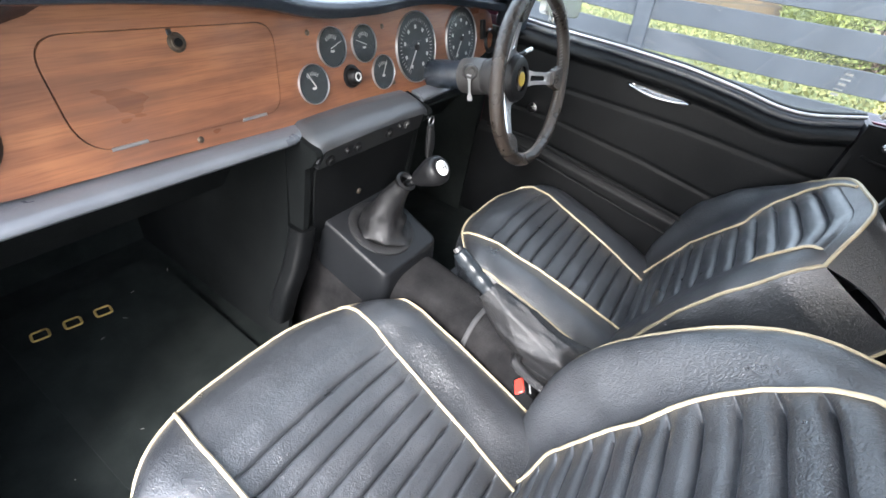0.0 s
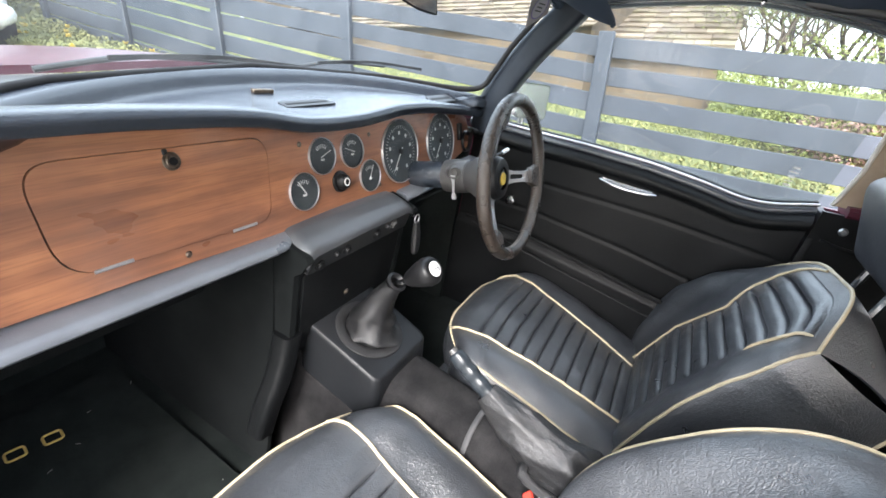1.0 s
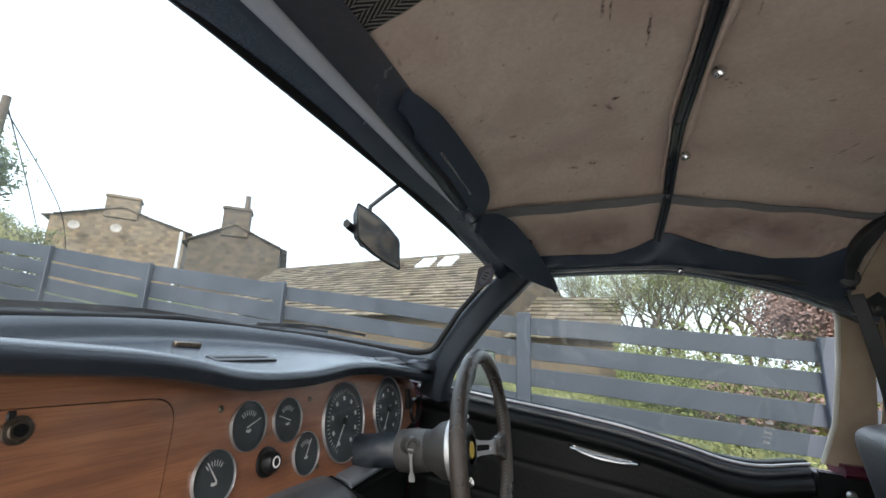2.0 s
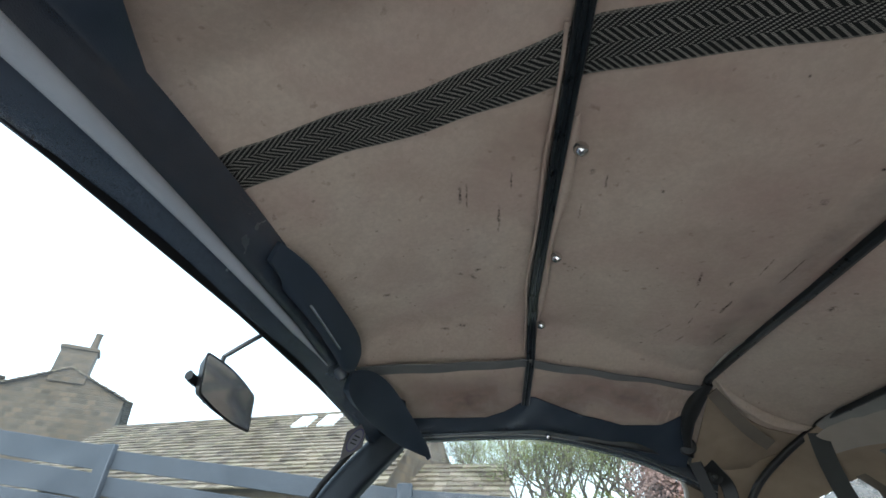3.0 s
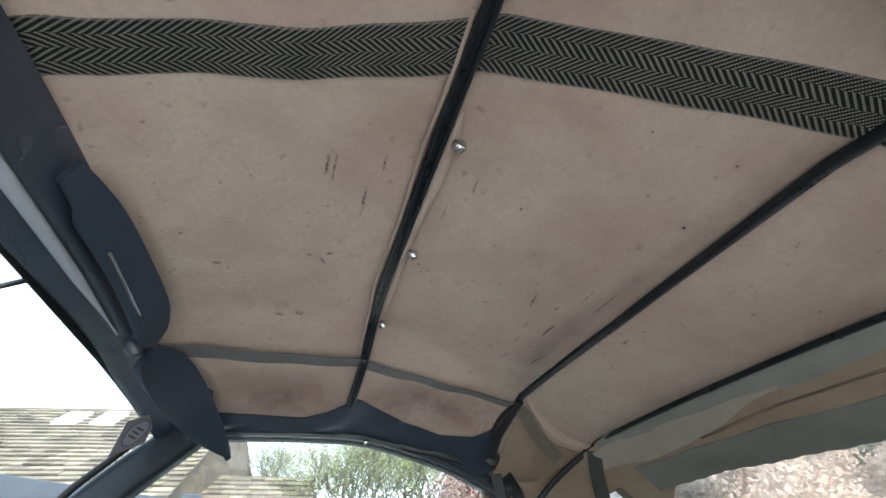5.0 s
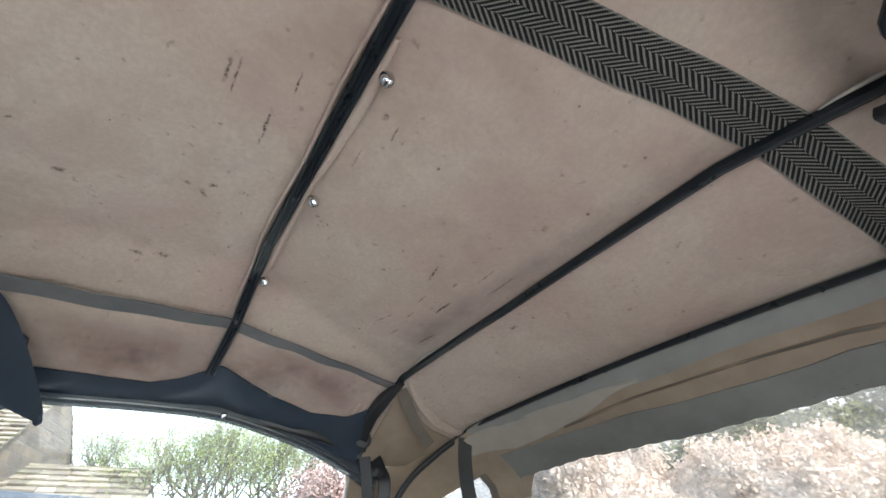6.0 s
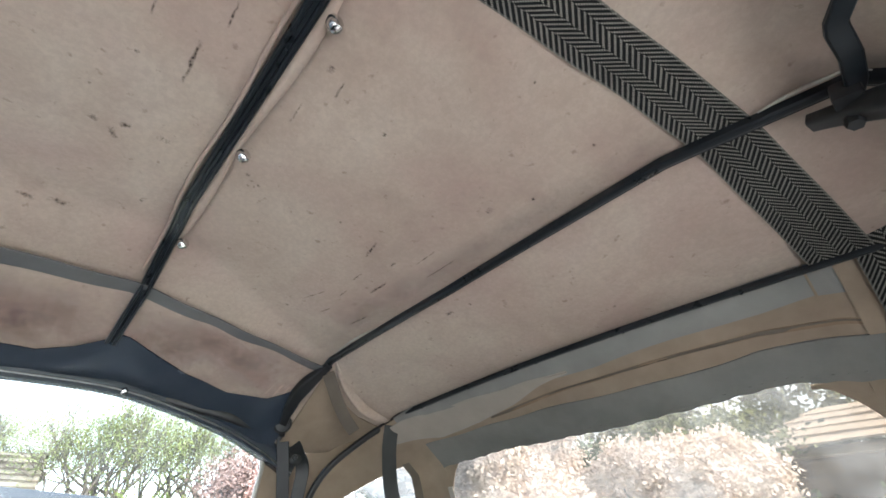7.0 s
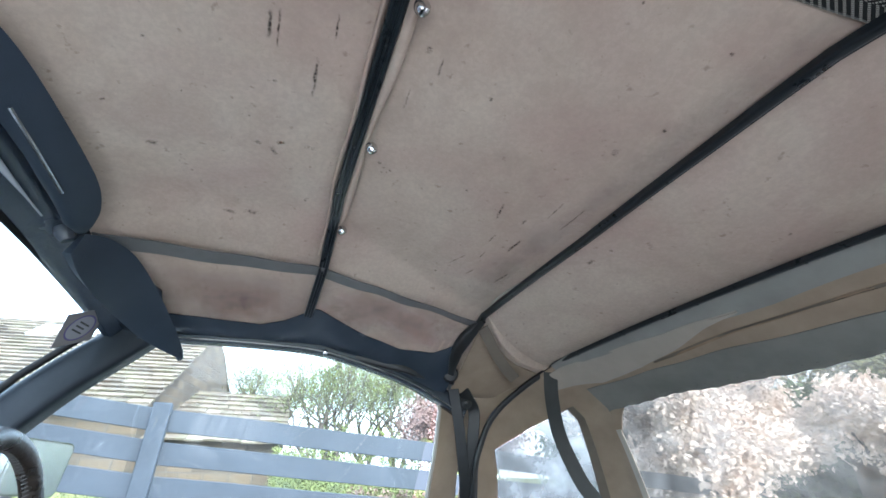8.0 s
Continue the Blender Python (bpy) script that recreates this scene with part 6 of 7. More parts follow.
def strap(name, xs, w, mat, label, y0=-0.152, y1=-0.93, dz=0.0, taper=((-1.0, 1.0), (0.0, 1.0))):
    """A webbing strap along the hood, with UVs in metres."""
    def taut(x, y):
        marks = [-0.17, BOWS[0], BOWS[1], BOWS[2] - 0.01]
        for p, q in zip(marks, marks[1:]):
            if y >= q:
                f = clamp((y - p) / (q - p))
                return lerp(roof_z(curve1(xs, p), p), roof_z(curve1(xs, q), q), f) + (x - curve1(xs, y)) * lerp(-0.12, -0.1, f) * (1 if x > 0.1 else 0)
        return roof_z(x, y)

    bm = bmesh.new()
    uvl = bm.loops.layers.uv.new("UVMap")
    n = 60
    rows = []
    for i in range(n + 1):
        y = lerp(y0, y1, i / n)
        xc = curve1(xs, y)
        row = []
        for j in range(5):
            x = xc + (j / 4 - 0.5) * w * curve1(taper, y)
            row.append((bm.verts.new(Vector((x, y, (taut(x, y) if dz else roof_z(x, y)) - 0.0015 - dz * 0.5 - 0.0008 * math.sin(y * 60)))), (j / 4 * w, -y)))
        rows.append(row)
    for r0, r1 in zip(rows, rows[1:]):
        for j in range(4):
            q = [r0[j], r0[j + 1], r1[j + 1], r1[j]]
            f = bm.faces.new([v for v, _ in q])
            for lp, (_, uv) in zip(f.loops, q):
                lp[uvl].uv = uv
    bm.normal_update()
    bmesh.ops.solidify(bm, geom=list(bm.faces), thickness=0.0018)
    return part(name, bm, mat, hood, label, smooth=60)


strap("webbing_strap", [(-0.94, -0.372), (-0.84, -0.3605), (-0.75, -0.3485), (-0.66, -0.329), (-0.61, -0.316), (-0.54, -0.300), (-0.455, -0.280), (-0.41, -0.2615), (-0.32, -0.2325), (-0.19, -0.2165)], 0.050, herringbone, "black and white herringbone webbing strap", y1=-0.938, taper=((-0.93, 1.04), (-0.75, 0.93), (-0.45, 0.95), (-0.32, 0.86), (-0.2, 0.84)))
strap("webbing_strap", [(-0.75, 0.315), (-0.577, 0.286), (-0.467, 0.265), (-0.435, 0.261), (-0.306, 0.2475), (-0.19, 0.228)], 0.030, strap_slate, "grey webbing strap along the hood edge", y1=BOWS[1] + 0.004, dz=0.004, taper=((-0.72, 0.72), (-0.58, 0.85), (-0.44, 0.95), (-0.3, 1.12)))


def side(sx, x, y, z):
    """A point given for the right-hand side; the left lies 0.1 m further out."""
    return (x if sx > 0 else -x - 0.1, y, z)


for sx in (1, -1):
    rail = smooth_path([side(sx, 0.455, -0.2, 1.05), side(sx, 0.447, -0.277, 1.062), side(sx, 0.442, -0.38, 1.078), side(sx, 0.44, -0.49, 1.09), side(sx, 0.442, -0.59, 1.084), side(sx, 0.447, -0.67, 1.073), side(sx, 0.455, -0.73, 1.058), side(sx, 0.461, -0.77, 1.046), side(sx, 0.466, -0.80, 1.037)], 5)
    cr = part("cant_rail", sweep(bmesh.new(), rail, rounded([(-0.014, -0.012), (0.014, -0.012), (0.014, 0.02), (-0.014, 0.02)], 0.006, 2)), header_vinyl, hood, "black cloth-covered cant rail", smooth=60)
    part("drip_strip", sweep(bmesh.new(), [p + Vector((-sx * 0.012, 0, -0.010)) for p in rail], rect(0.003, 0.004)), header_vinyl, cr)
    part("drip_line", tube(bmesh.new(), [p + Vector((-sx * 0.0145, 0, -0.006)) for p in rail], 0.0011, 6), steel, cr, "thin bright line on the rail")
    part("rail_stud", lathe(bmesh.new(), [(0, 0.014), (0.004, 0.013), (0.005, 0.006), (0.007, 0.0)], 12, facing(side(sx, 0.432, -0.50, 1.086), (-sx, 0, -0.5))), chrome, cr)
    # folding side frame
    fr = part("side_frame", sweep(bmesh.new(), smooth_path([side(sx, 0.44, -0.50, 1.098), side(sx, 0.43, -0.58, 1.094), side(sx, 0.42, -0.66, 1.09), side(sx, 0.425, -0.73, 1.085)], 5), rect(0.012, 0.024, 0.003)), black_paint, hood, "black folding hood frame", smooth=50)
    arm = [side(sx, *p) for p in ((0.298, -0.750, 1.176), (0.32, -0.745, 1.164), (0.342, -0.737, 1.147), (0.366, -0.732, 1.124), (0.392, -0.738, 1.10), (0.425, -0.752, 1.082))]
    part("bow_arm", sweep(bmesh.new(), smooth_path(arm, 6), rounded([(-0.011, -0.008), (0.011, -0.008), (0.011, 0.008), (-0.011, 0.008)], 0.005, 3), scale=lambda f: 0.62 + 0.5 * math.sin(math.pi * clamp(f * 1.15)) ** 2), black_paint, hood, "black cloth-wrapped elbow of the middle bow", smooth=60)
    part("side_frame", sweep(bmesh.new(), smooth_path([side(sx, *p) for p in ((0.425, -0.750, 1.105), (0.438, -0.766, 1.068), (0.449, -0.787, 1.02), (0.462, -0.809, 0.961), (0.479, -0.832, 0.888), (0.494, -0.845, 0.775))], 5), rect(0.006, 0.021, 0.001), up=(0.35 * sx, 1, 0)), black_paint, hood, smooth=30)
    part("side_frame", sweep(bmesh.new(), smooth_path([side(sx, *p) for p in ((0.432, -0.778, 1.08), (0.440, -0.798, 1.062), (0.447, -0.818, 1.040), (0.457, -0.826, 0.989), (0.479, -0.845, 0.89), (0.492, -0.858, 0.775))], 5), rect(0.006, 0.023, 0.001), up=(0.35 * sx, 1, 0)), black_paint, hood, smooth=30)
    part("joint_plate", lathe(bmesh.new(), [(0, 0.012), (0.012, 0.011), (0.016, 0.006), (0.016, 0.0)], 18, facing(side(sx, 0.41, -0.742, 1.095), (-sx, 0.2, -0.3))), black_paint, hood)
    part("joint_plate", lathe(bmesh.new(), [(0, 0.008), (0.010, 0.007), (0.014, 0.004), (0.014, 0.0)], 18, facing(side(sx, 0.446, -0.796, 1.056), (-sx, 0.3, -0.1))), black_paint, hood)
    part("joint_bolt", lathe(bmesh.new(), [(0, 0.004), (0.004, 0.003), (0.005, 0.0)], 10, facing(side(sx, 0.434, -0.792, 1.054), (-sx, 0.3, -0.1))), black_paint, hood)
    # B-post cloth between the windows
    def post_f(u, v):
        y = lerp(curve1([(0.0, -0.712), (0.05, -0.735), (0.14, -0.750), (0.4, -0.758), (0.75, -0.762), (1.0, -0.752)], 1 - v), lerp(-0.835, -0.80, v), u)
        z = lerp(0.785, 1.075, v)
        return Vector(side(sx, lerp(0.515, 0.455, v) + 0.012 * u, y, z))
    part("b_post", grid(bmesh.new(), post_f, 8, 40, thick=0.005), lining_tan, hood, "tan cloth rear edge of the side window", smooth=60)
    part("window_edge", sweep(bmesh.new(), smooth_path([post_f(0, v) for v in np.linspace(0, 1, 22)], 2), circle(0.004, 8)), lining_pale, hood, smooth=80)
    # dark cloth flap above the side rail
    def rail_flap(u, v):
        y = lerp(-0.21, -0.745, u)
        zl = curve1(RAIL_Z, y) - 0.004
        xu = curve1([(-0.745, 0.35), (-0.72, 0.36), (-0.69, 0.381), (-0.63, 0.394), (-0.56, 0.387), (-0.493, 0.364), (-0.462, 0.347), (-0.447, 0.36), (-0.415, 0.385), (-0.38, 0.402), (-0.26, 0.396), (-0.2, 0.39)], y)
        q = Vector((lerp(0.436, xu, v), y, 0))
        q.z = lerp(zl, roof_z(xu if sx > 0 else -xu - 0.1, y) - 0.002, v) - 0.003 * math.sin(math.pi * v) * (1 + math.sin(y * 70))
        return Vector(side(sx, q.x - 0.004, q.y, q.z))
    part("rail_flap", grid(bmesh.new(), rail_flap, 60, 10, thick=0.002 * sx), header_vinyl, hood, "dark cloth flap above the side window", smooth=70)
    if sx > 0:
        def corner(u, v):
            y = lerp(-0.757, -0.925, u)
            x0 = curve1([(-0.93, 0.372), (-0.862, 0.366), (-0.832, 0.352), (-0.80, 0.333), (-0.757, 0.311)], y)
            p = roof_pt(lerp(x0, 0.452, v), y)
            return p - Vector((0, 0, 0.0035 + 0.002 * math.sin(u * 7 + v * 4)))
        part("corner_cloth", grid(bmesh.new(), corner, 14, 12, thick=0.002), lining_tan, hood, "tan cloth in the rear corner", smooth=70)

        def pleat(u, v):
            y = lerp(-0.760, -0.926, u)
            x = curve1([(-0.93, 0.366), (-0.86, 0.352), (-0.80, 0.331), (-0.757, 0.310)], y) - 0.012
            sag = math.sin(math.pi * u) ** 0.7
            return roof_pt(x, y) + Vector((-0.004 + 0.016 * v, -0.006 * v, -0.002 - 0.016 * sag * math.sin(math.pi * v * 0.85)))
        part("lining_pleat", grid(bmesh.new(), pleat, 16, 8, thick=0.0015), canvas, hood, "sagging pleat of lining in the corner", smooth=80)
    # diagonal strap in the corner and the long strap to the floor
    if sx > 0:
        part("corner_strap", sweep(bmesh.new(), smooth_path([side(sx, 0.309, -0.757, 1.166), side(sx, 0.318, -0.775, 1.152), side(sx, 0.333, -0.80, 1.133), side(sx, 0.352, -0.832, 1.116), side(sx, 0.366, -0.862, 1.104)], 5), rect(0.021, 0.002), up=(0.62 * sx, 0.2, 0.75)), lining_brown, hood, "brown webbing end sewn into the corner", smooth=50)
    part("rear_strap", sweep(bmesh.new(), smooth_path([side(sx, 0.345, -0.928, 1.128), side(sx, 0.372, -0.95, 1.085), side(sx, 0.38, -0.975, 1.02), side(sx, 0.365, -1.01, 0.95), side(sx, 0.345, -1.05, 0.88), side(sx, 0.335, -1.08, 0.66)], 5), rect(0.027, 0.003), up=(0.8 * sx, -0.6, 0.1)), strap_grey, hood, "dark webbing strap to the floor", smooth=50)


REAR_TOP = [(0, 0, -0.932, 1.178), (0.5, 0.25, -0.93, 1.163), (0.68, 0.335, -0.925, 1.143), (0.8, 0.40, -0.90, 1.112), (0.9, 0.45, -0.85, 1.088), (1, 0.475, -0.79, 1.07)]
REAR_MID = [(0, 0, -1.05, 1.085), (0.5, 0.24, -1.05, 1.078), (0.68, 0.33, -1.03, 1.068), (0.8, 0.40, -0.99, 1.05), (0.9, 0.475, -0.90, 1.01), (1, 0.497, -0.81, 0.98)]
REAR_LOW = [(0, 0, -1.31, 0.785), (0.5, 0.27, -1.30, 0.785), (0.68, 0.40, -1.24, 0.785), (0.8, 0.47, -1.13, 0.785), (0.9, 0.515, -0.98, 0.785), (1, 0.525, -0.835, 0.785)]


def rear_wall(s, v):
    """The back of the hood: s from -1 to 1 round the rear, v from the rear bow (0) down to the deck (1)."""
    def row(r):
        return Vector([curve1([(k[0], k[i]) for k in r], abs(s)) for i in (1, 2, 3)])
    a, m, e = row(REAR_TOP), row(REAR_MID), row(REAR_LOW)
    p = lerp(a, m, v / 0.25) if v < 0.25 else lerp(m, e, (v - 0.25) / 0.75)
    p += Vector((0, -0.012, 0.008)) * math.sin(math.pi * clamp(v * 1.2))
    if s < 0:
        p.x = -p.x - 0.055 * min(1, -s * 3)
    p.z -= 0.02 * p.x * (1 - v)
    if s < 0 and v < 0.25:
        lift = roof_z(-a.x - 0.055 * min(1, -s * 3), clamp(a.y, -0.93, -0.75)) + 0.010 - a.z
        p.z += lift * (1 - v / 0.25)
    return p


def band(name, s0, s1, v0, v1, mat, label="", n=24, off=0.0, wob=0.0, m=12):
    """A piece of the rear cloth; the limits may be numbers or functions."""
    def lim(q, k):
        return q(k) if callable(q) else q

    def f(u, v):
        vv = lerp(lim(v0, u), lim(v1, u), v)
        ss = lerp(lim(s0, v), lim(s1, v), u)
        p = rear_wall(ss, vv)
        return p + Vector((-0.3 * p.x, 1, 0.4)).normalized() * (off + wob * math.sin(ss * 9 + 4 * v) + wob * 0.6 * math.sin(ss * 23))
    return part(name, grid(bmesh.new(), f, n, m, thick=0.003), mat, hood, label, smooth=70)


band("rear_panel", -0.66, 0.62, 0.0, 0.22, lining_tan, "tan cloth rear panel", 48)
for sx in (1, -1):
    inner = 0.645 if sx > 0 else 0.58
    band("rear_panel", 0.62 * sx, 0.75 * sx, 0.0, 0.215, lining_tan, "", 10)
    band("rear_panel", 0.75 * sx, 0.93 * sx, 0.0, lambda u: 0.19 + 0.12 * u * u, lining_tan, "", 14)
    band("rear_panel", 0.93 * sx, 1.0 * sx, 0.0, 1.0, lining_tan, "", 8)
    band("rear_panel", inner * sx, 0.752 * sx, 0.19, 1.0, lining_tan, "tan cloth between the rear windows", 14, -0.002)
    band("rear_panel", (inner - 0.1) * sx, inner * sx, 0.225, lambda u: 0.232 + 0.113 * u ** 2.6, lining_tan, "", 16, -0.002)
    band("window_hem", 0.735 * sx, 0.757 * sx, 0.19, 1.0, lining_brown, "", 4, 0.004, 0.001)
    band("window_hem", (inner - 0.006) * sx, (inner + 0.012) * sx, 0.33, 1.0, lining_pale, "", 4, 0.003, 0.001)
    band("quarter_window", 0.75 * sx, 0.93 * sx, lambda u: 0.19 + 0.12 * u * u, 1.0, quarter_plastic, "cloudy plastic quarter window", 12, -0.003)
    leg = [Vector(side(sx, *p)) + Vector((-0.006 * sx, 0.004, -0.003)) for p in ((0.36, -0.934, 1.139), (0.372, -0.923, 1.128), (0.395, -0.898, 1.101), (0.424, -0.869, 1.063), (0.441, -0.851, 1.027), (0.450, -0.842, 0.986), (0.456, -0.838, 0.946), (0.474, -0.848, 0.86), (0.492, -0.856, 0.775))]
    part("rear_leg", sweep(bmesh.new(), smooth_path(leg, 5), rect(0.009, 0.011, 0.002), up=(0, 1, 0)), black_paint, hood, "thin black leg of the rear hood bow", smooth=50)
band("rear_panel", -0.6, 0.66, 0.93, 1.0, lining_tan)
FOLD = [(-0.56, 0.085), (-0.46, 0.09), (-0.29, 0.087), (-0.11, 0.092), (-0.02, 0.087), (0.18, 0.08), (0.48, 0.06), (0.66, 0.038)]
ROLL = [(-0.64, 0.18), (-0.57, 0.17), (-0.42, 0.162), (-0.25, 0.17), (0.2, 0.165), (0.56, 0.155), (0.68, 0.15)]
HEM = [(-0.62, 0.25), (-0.48, 0.236), (-0.44, 0.231), (-0.34, 0.237), (-0.23, 0.25), (-0.02, 0.258), (0.28, 0.25), (0.55, 0.256), (0.66, 0.262)]


def across(s0, s1, keys, plus=0.0):
    """A row of the rear cloth as a function of the share of the way from s0 to s1."""
    return lambda u: curve1(keys, lerp(s0, s1, u)) + plus


band("fold_flap", -0.57, 0.68, 0.004, across(-0.57, 0.68, FOLD), lining_blue, "grey-blue loose cloth behind the rear bow", 60, 0.006, 0.0015)
band("fold_edge", -0.04, 0.73, across(-0.04, 0.73, FOLD, -0.006), across(-0.04, 0.73, [(-0.04, 0.086), (0.06, 0.096), (0.17, 0.116), (0.36, 0.146), (0.56, 0.15), (0.73, 0.10)]), lining_soft, "pale turned edge of the cloth", 60, 0.009, 0.0025)
band("lining_tail", -0.70, -0.575, 0.006, lambda u: 0.105 - 0.02 * u, lining_blue, "", 10, 0.004, 0.001)
SEAM = [(-0.66, 0.155), (-0.59, 0.134), (-0.44, 0.119), (-0.28, 0.115), (0.0, 0.116), (0.3, 0.128), (0.6, 0.14)]
band("seam_tape", -0.66, 0.3, across(-0.66, 0.3, SEAM, -0.004), across(-0.66, 0.3, SEAM, 0.005), lining_rust, "brown stitched seam", 60, 0.0025, 0.0006, 3)
band("seam_tape", -0.66, 0.3, across(-0.66, 0.3, SEAM), across(-0.66, 0.3, SEAM, 0.0016), lining_brown, "", 60, 0.0045, 0.0006, 3)
band("fold_flap", -0.66, 0.642, across(-0.66, 0.642, ROLL), lambda u: curve1(HEM, lerp(-0.66, 0.642, u)) + 0.0018 * math.sin(u * 120), lining_grey, "grey rolled cloth flap above the rear window", 90, 0.010, 0.002)
# stitches along the hem of the roll
bm = bmesh.new()
for k in range(46):
    u = (k + 0.5) / 46
    p, q = (rear_wall(lerp(-0.6, 0.66, u) + d, curve1(HEM, lerp(-0.6, 0.66, u)) - 0.006) + Vector((0, 0.014, 0.0055)) for d in (-0.003, 0.003))
    tube(bm, [p, q], 0.0007, 4)
tagged(part("stitching", bm, lining_grey, hood, "fine stitches along the hem"), kind="stuff")
band("rear_window", -0.60, 0.66, 0.19, 0.95, rear_plastic, "creased clear plastic rear window", 24, -0.004)
# the webbing goes on below the rear bow
bm = bmesh.new()
uvl = bm.loops.layers.uv.new("UVMap")
rows = []
for i in range(13):
    v = lerp(0.0, 0.34, i / 12)
    rows.append([(bm.verts.new(rear_wall(lerp(-0.672, -0.765, j / 4) + 0.02 * v, v) + Vector((0.004, 0.016, 0.005))), (j / 4 * 0.05, v * 0.62)) for j in range(5)])
for r0, r1 in zip(rows, rows[1:]):
    for j in range(4):
        q = [r0[j], r0[j + 1], r1[j + 1], r1[j]]
        f = bm.faces.new([v for v, _ in q])
        for lp, (_, uv) in zip(f.loops, q):
            lp[uvl].uv = uv
bm.normal_update()
bmesh.ops.solidify(bm, geom=list(bm.faces), thickness=0.0018)
part("webbing_strap", bm, herringbone, hood, "black and white herringbone webbing strap", smooth=60)
# folding latch bracket on the passenger side
latch = part("latch_bracket", sweep(bmesh.new(), [(-0.462, -0.60, 1.16), (-0.447, -0.636, 1.162), (-0.428, -0.668, 1.163), (-0.427, -0.674, 1.163), (-0.429, -0.70, 1.166), (-0.428, -0.728, 1.172), (-0.424, -0.748, 1.178)], rect(0.0125, 0.005, 0.0012), up=(0, 0, 1)), bow_black, hood, "black folding latch bracket", smooth=30)
part("clamp_block", box(bmesh.new(), (-0.0085, -0.014, -0.009), (0.0085, 0.014, 0.009), 0.003, 2, facing((-0.421, -0.742, 1.170), (0.2, 0.1, -1), (0, 1, 0))), black_paint, latch)
part("latch_bolt", lathe(bmesh.new(), [(0, 0.010), (0.005, 0.010), (0.0055, 0.009), (0.0055, 0.0)], 6, facing((-0.418, -0.746, 1.161), (0.2, 0.1, -1))), black_paint, latch)
# loose edge of the lining where it is tucked over the middle bow
for xa, xb in ((-0.44, -0.375), (0.15, 0.27)):
    part("lining_edge", sweep(bmesh.new(), [bow_at(1, x) + Vector((0, 0.0075 + 0.004 * math.sin(math.pi * (x - xa) / (xb - xa)), 0.002)) for x in np.linspace(xa, xb, 14)], circle(0.0010, 6, 0.002), scale=lambda f: 0.3 + 0.7 * math.sin(math.pi * f)), lining_pale, hood, smooth=80)

# ---- wing mirror and wipers ----
wmr = thing("wing_mirror", (0.66, -0.08, 0.74), "bright door mirror outside the side window", "mirror")
wo = rounded([(-0.05, -0.045), (0.05, -0.045), (0.05, 0.045), (-0.05, 0.045)], 0.012, 4)
wmm = facing((0.665, -0.085, 0.825), (-0.6, -0.75, 0.1))
part("housing", slab(bmesh.new(), wo, lambda a, b, d: wmm @ Vector((a, b, d)), 0.0, -0.03), chrome, wmr)
part("glass", slab(bmesh.new(), [(a * 0.93, b * 0.93) for a, b in wo], lambda a, b, d: wmm @ Vector((a, b, d)), 0.003, 0.001), mirror_silver, wmr, smooth=0)
part("stem", tube(bmesh.new(), [(0.66, -0.07, 0.73), (0.67, -0.06, 0.79)], 0.008, 10, up=(0, 1, 0)), chrome, wmr)
for x0 in (-0.16, 0.22):
    wp = thing("wiper", (x0, 0.22, 0.83), "black windscreen wiper resting on the scuttle", "wiper")
    part("arm", tube(bmesh.new(), smooth_path([(x0 - 0.12, 0.24, 0.842), (x0, 0.225, 0.862), (x0 + 0.14, 0.19, 0.862)], 5), 0.004, 8), black_paint, wp)
    part("blade", sweep(bmesh.new(), smooth_path([(x0 - 0.05, 0.212, 0.862), (x0 + 0.1, 0.20, 0.868), (x0 + 0.24, 0.15, 0.862)], 5), rect(0.004, 0.006)), rubber, wp)

# ================= outdoors (upright world) =================
HILL = math.tan(radians(7.4))


def ground_z(x, y):
    z = HILL * clamp(y, -12, 30)
    if x > 2.2:
        z += 0.10 * clamp((x - 2.2) / 1.0) - 0.05 * clamp((x - 3.0) / 10)
    return z


bm = bmesh.new()
xs = sorted({*np.linspace(-120, 120, 25), *np.linspace(-6, 12, 37)})
ys = sorted({*np.linspace(-120, 120, 25), *np.linspace(-12, 30, 43)})
vs = [[bm.verts.new((x, y, ground_z(x, y) - 0.02)) for y in ys] for x in xs]
for i in range(len(xs) - 1):
    for j in range(len(ys) - 1):
        bm.faces.new((vs[i][j], vs[i + 1][j], vs[i + 1][j + 1], vs[i][j + 1]))
solo("ground", bm, grass_ground, "rough grass on a hillside", "ground", kind="structure", in_car=False)
bm = bmesh.new()
grid(bm, lambda u, v: Vector((lerp(-5, 2.0, u), lerp(-11, 20, v), HILL * lerp(-11, 20, v) - 0.012)), 4, 8)
solo("road", bm, drive_bounce, "unseen drive under the car, made pale to bounce light", "road", kind="structure", in_car=False)


# ---- fence ----
def fence_top(y):
    return curve1([(-9, 0.40), (-1.65, 0.957), (-0.03, 1.072), (1.95, 1.30), (3.5, 1.50), (5.02, 1.73), (6.73, 1.97), (9, 2.3)], y)


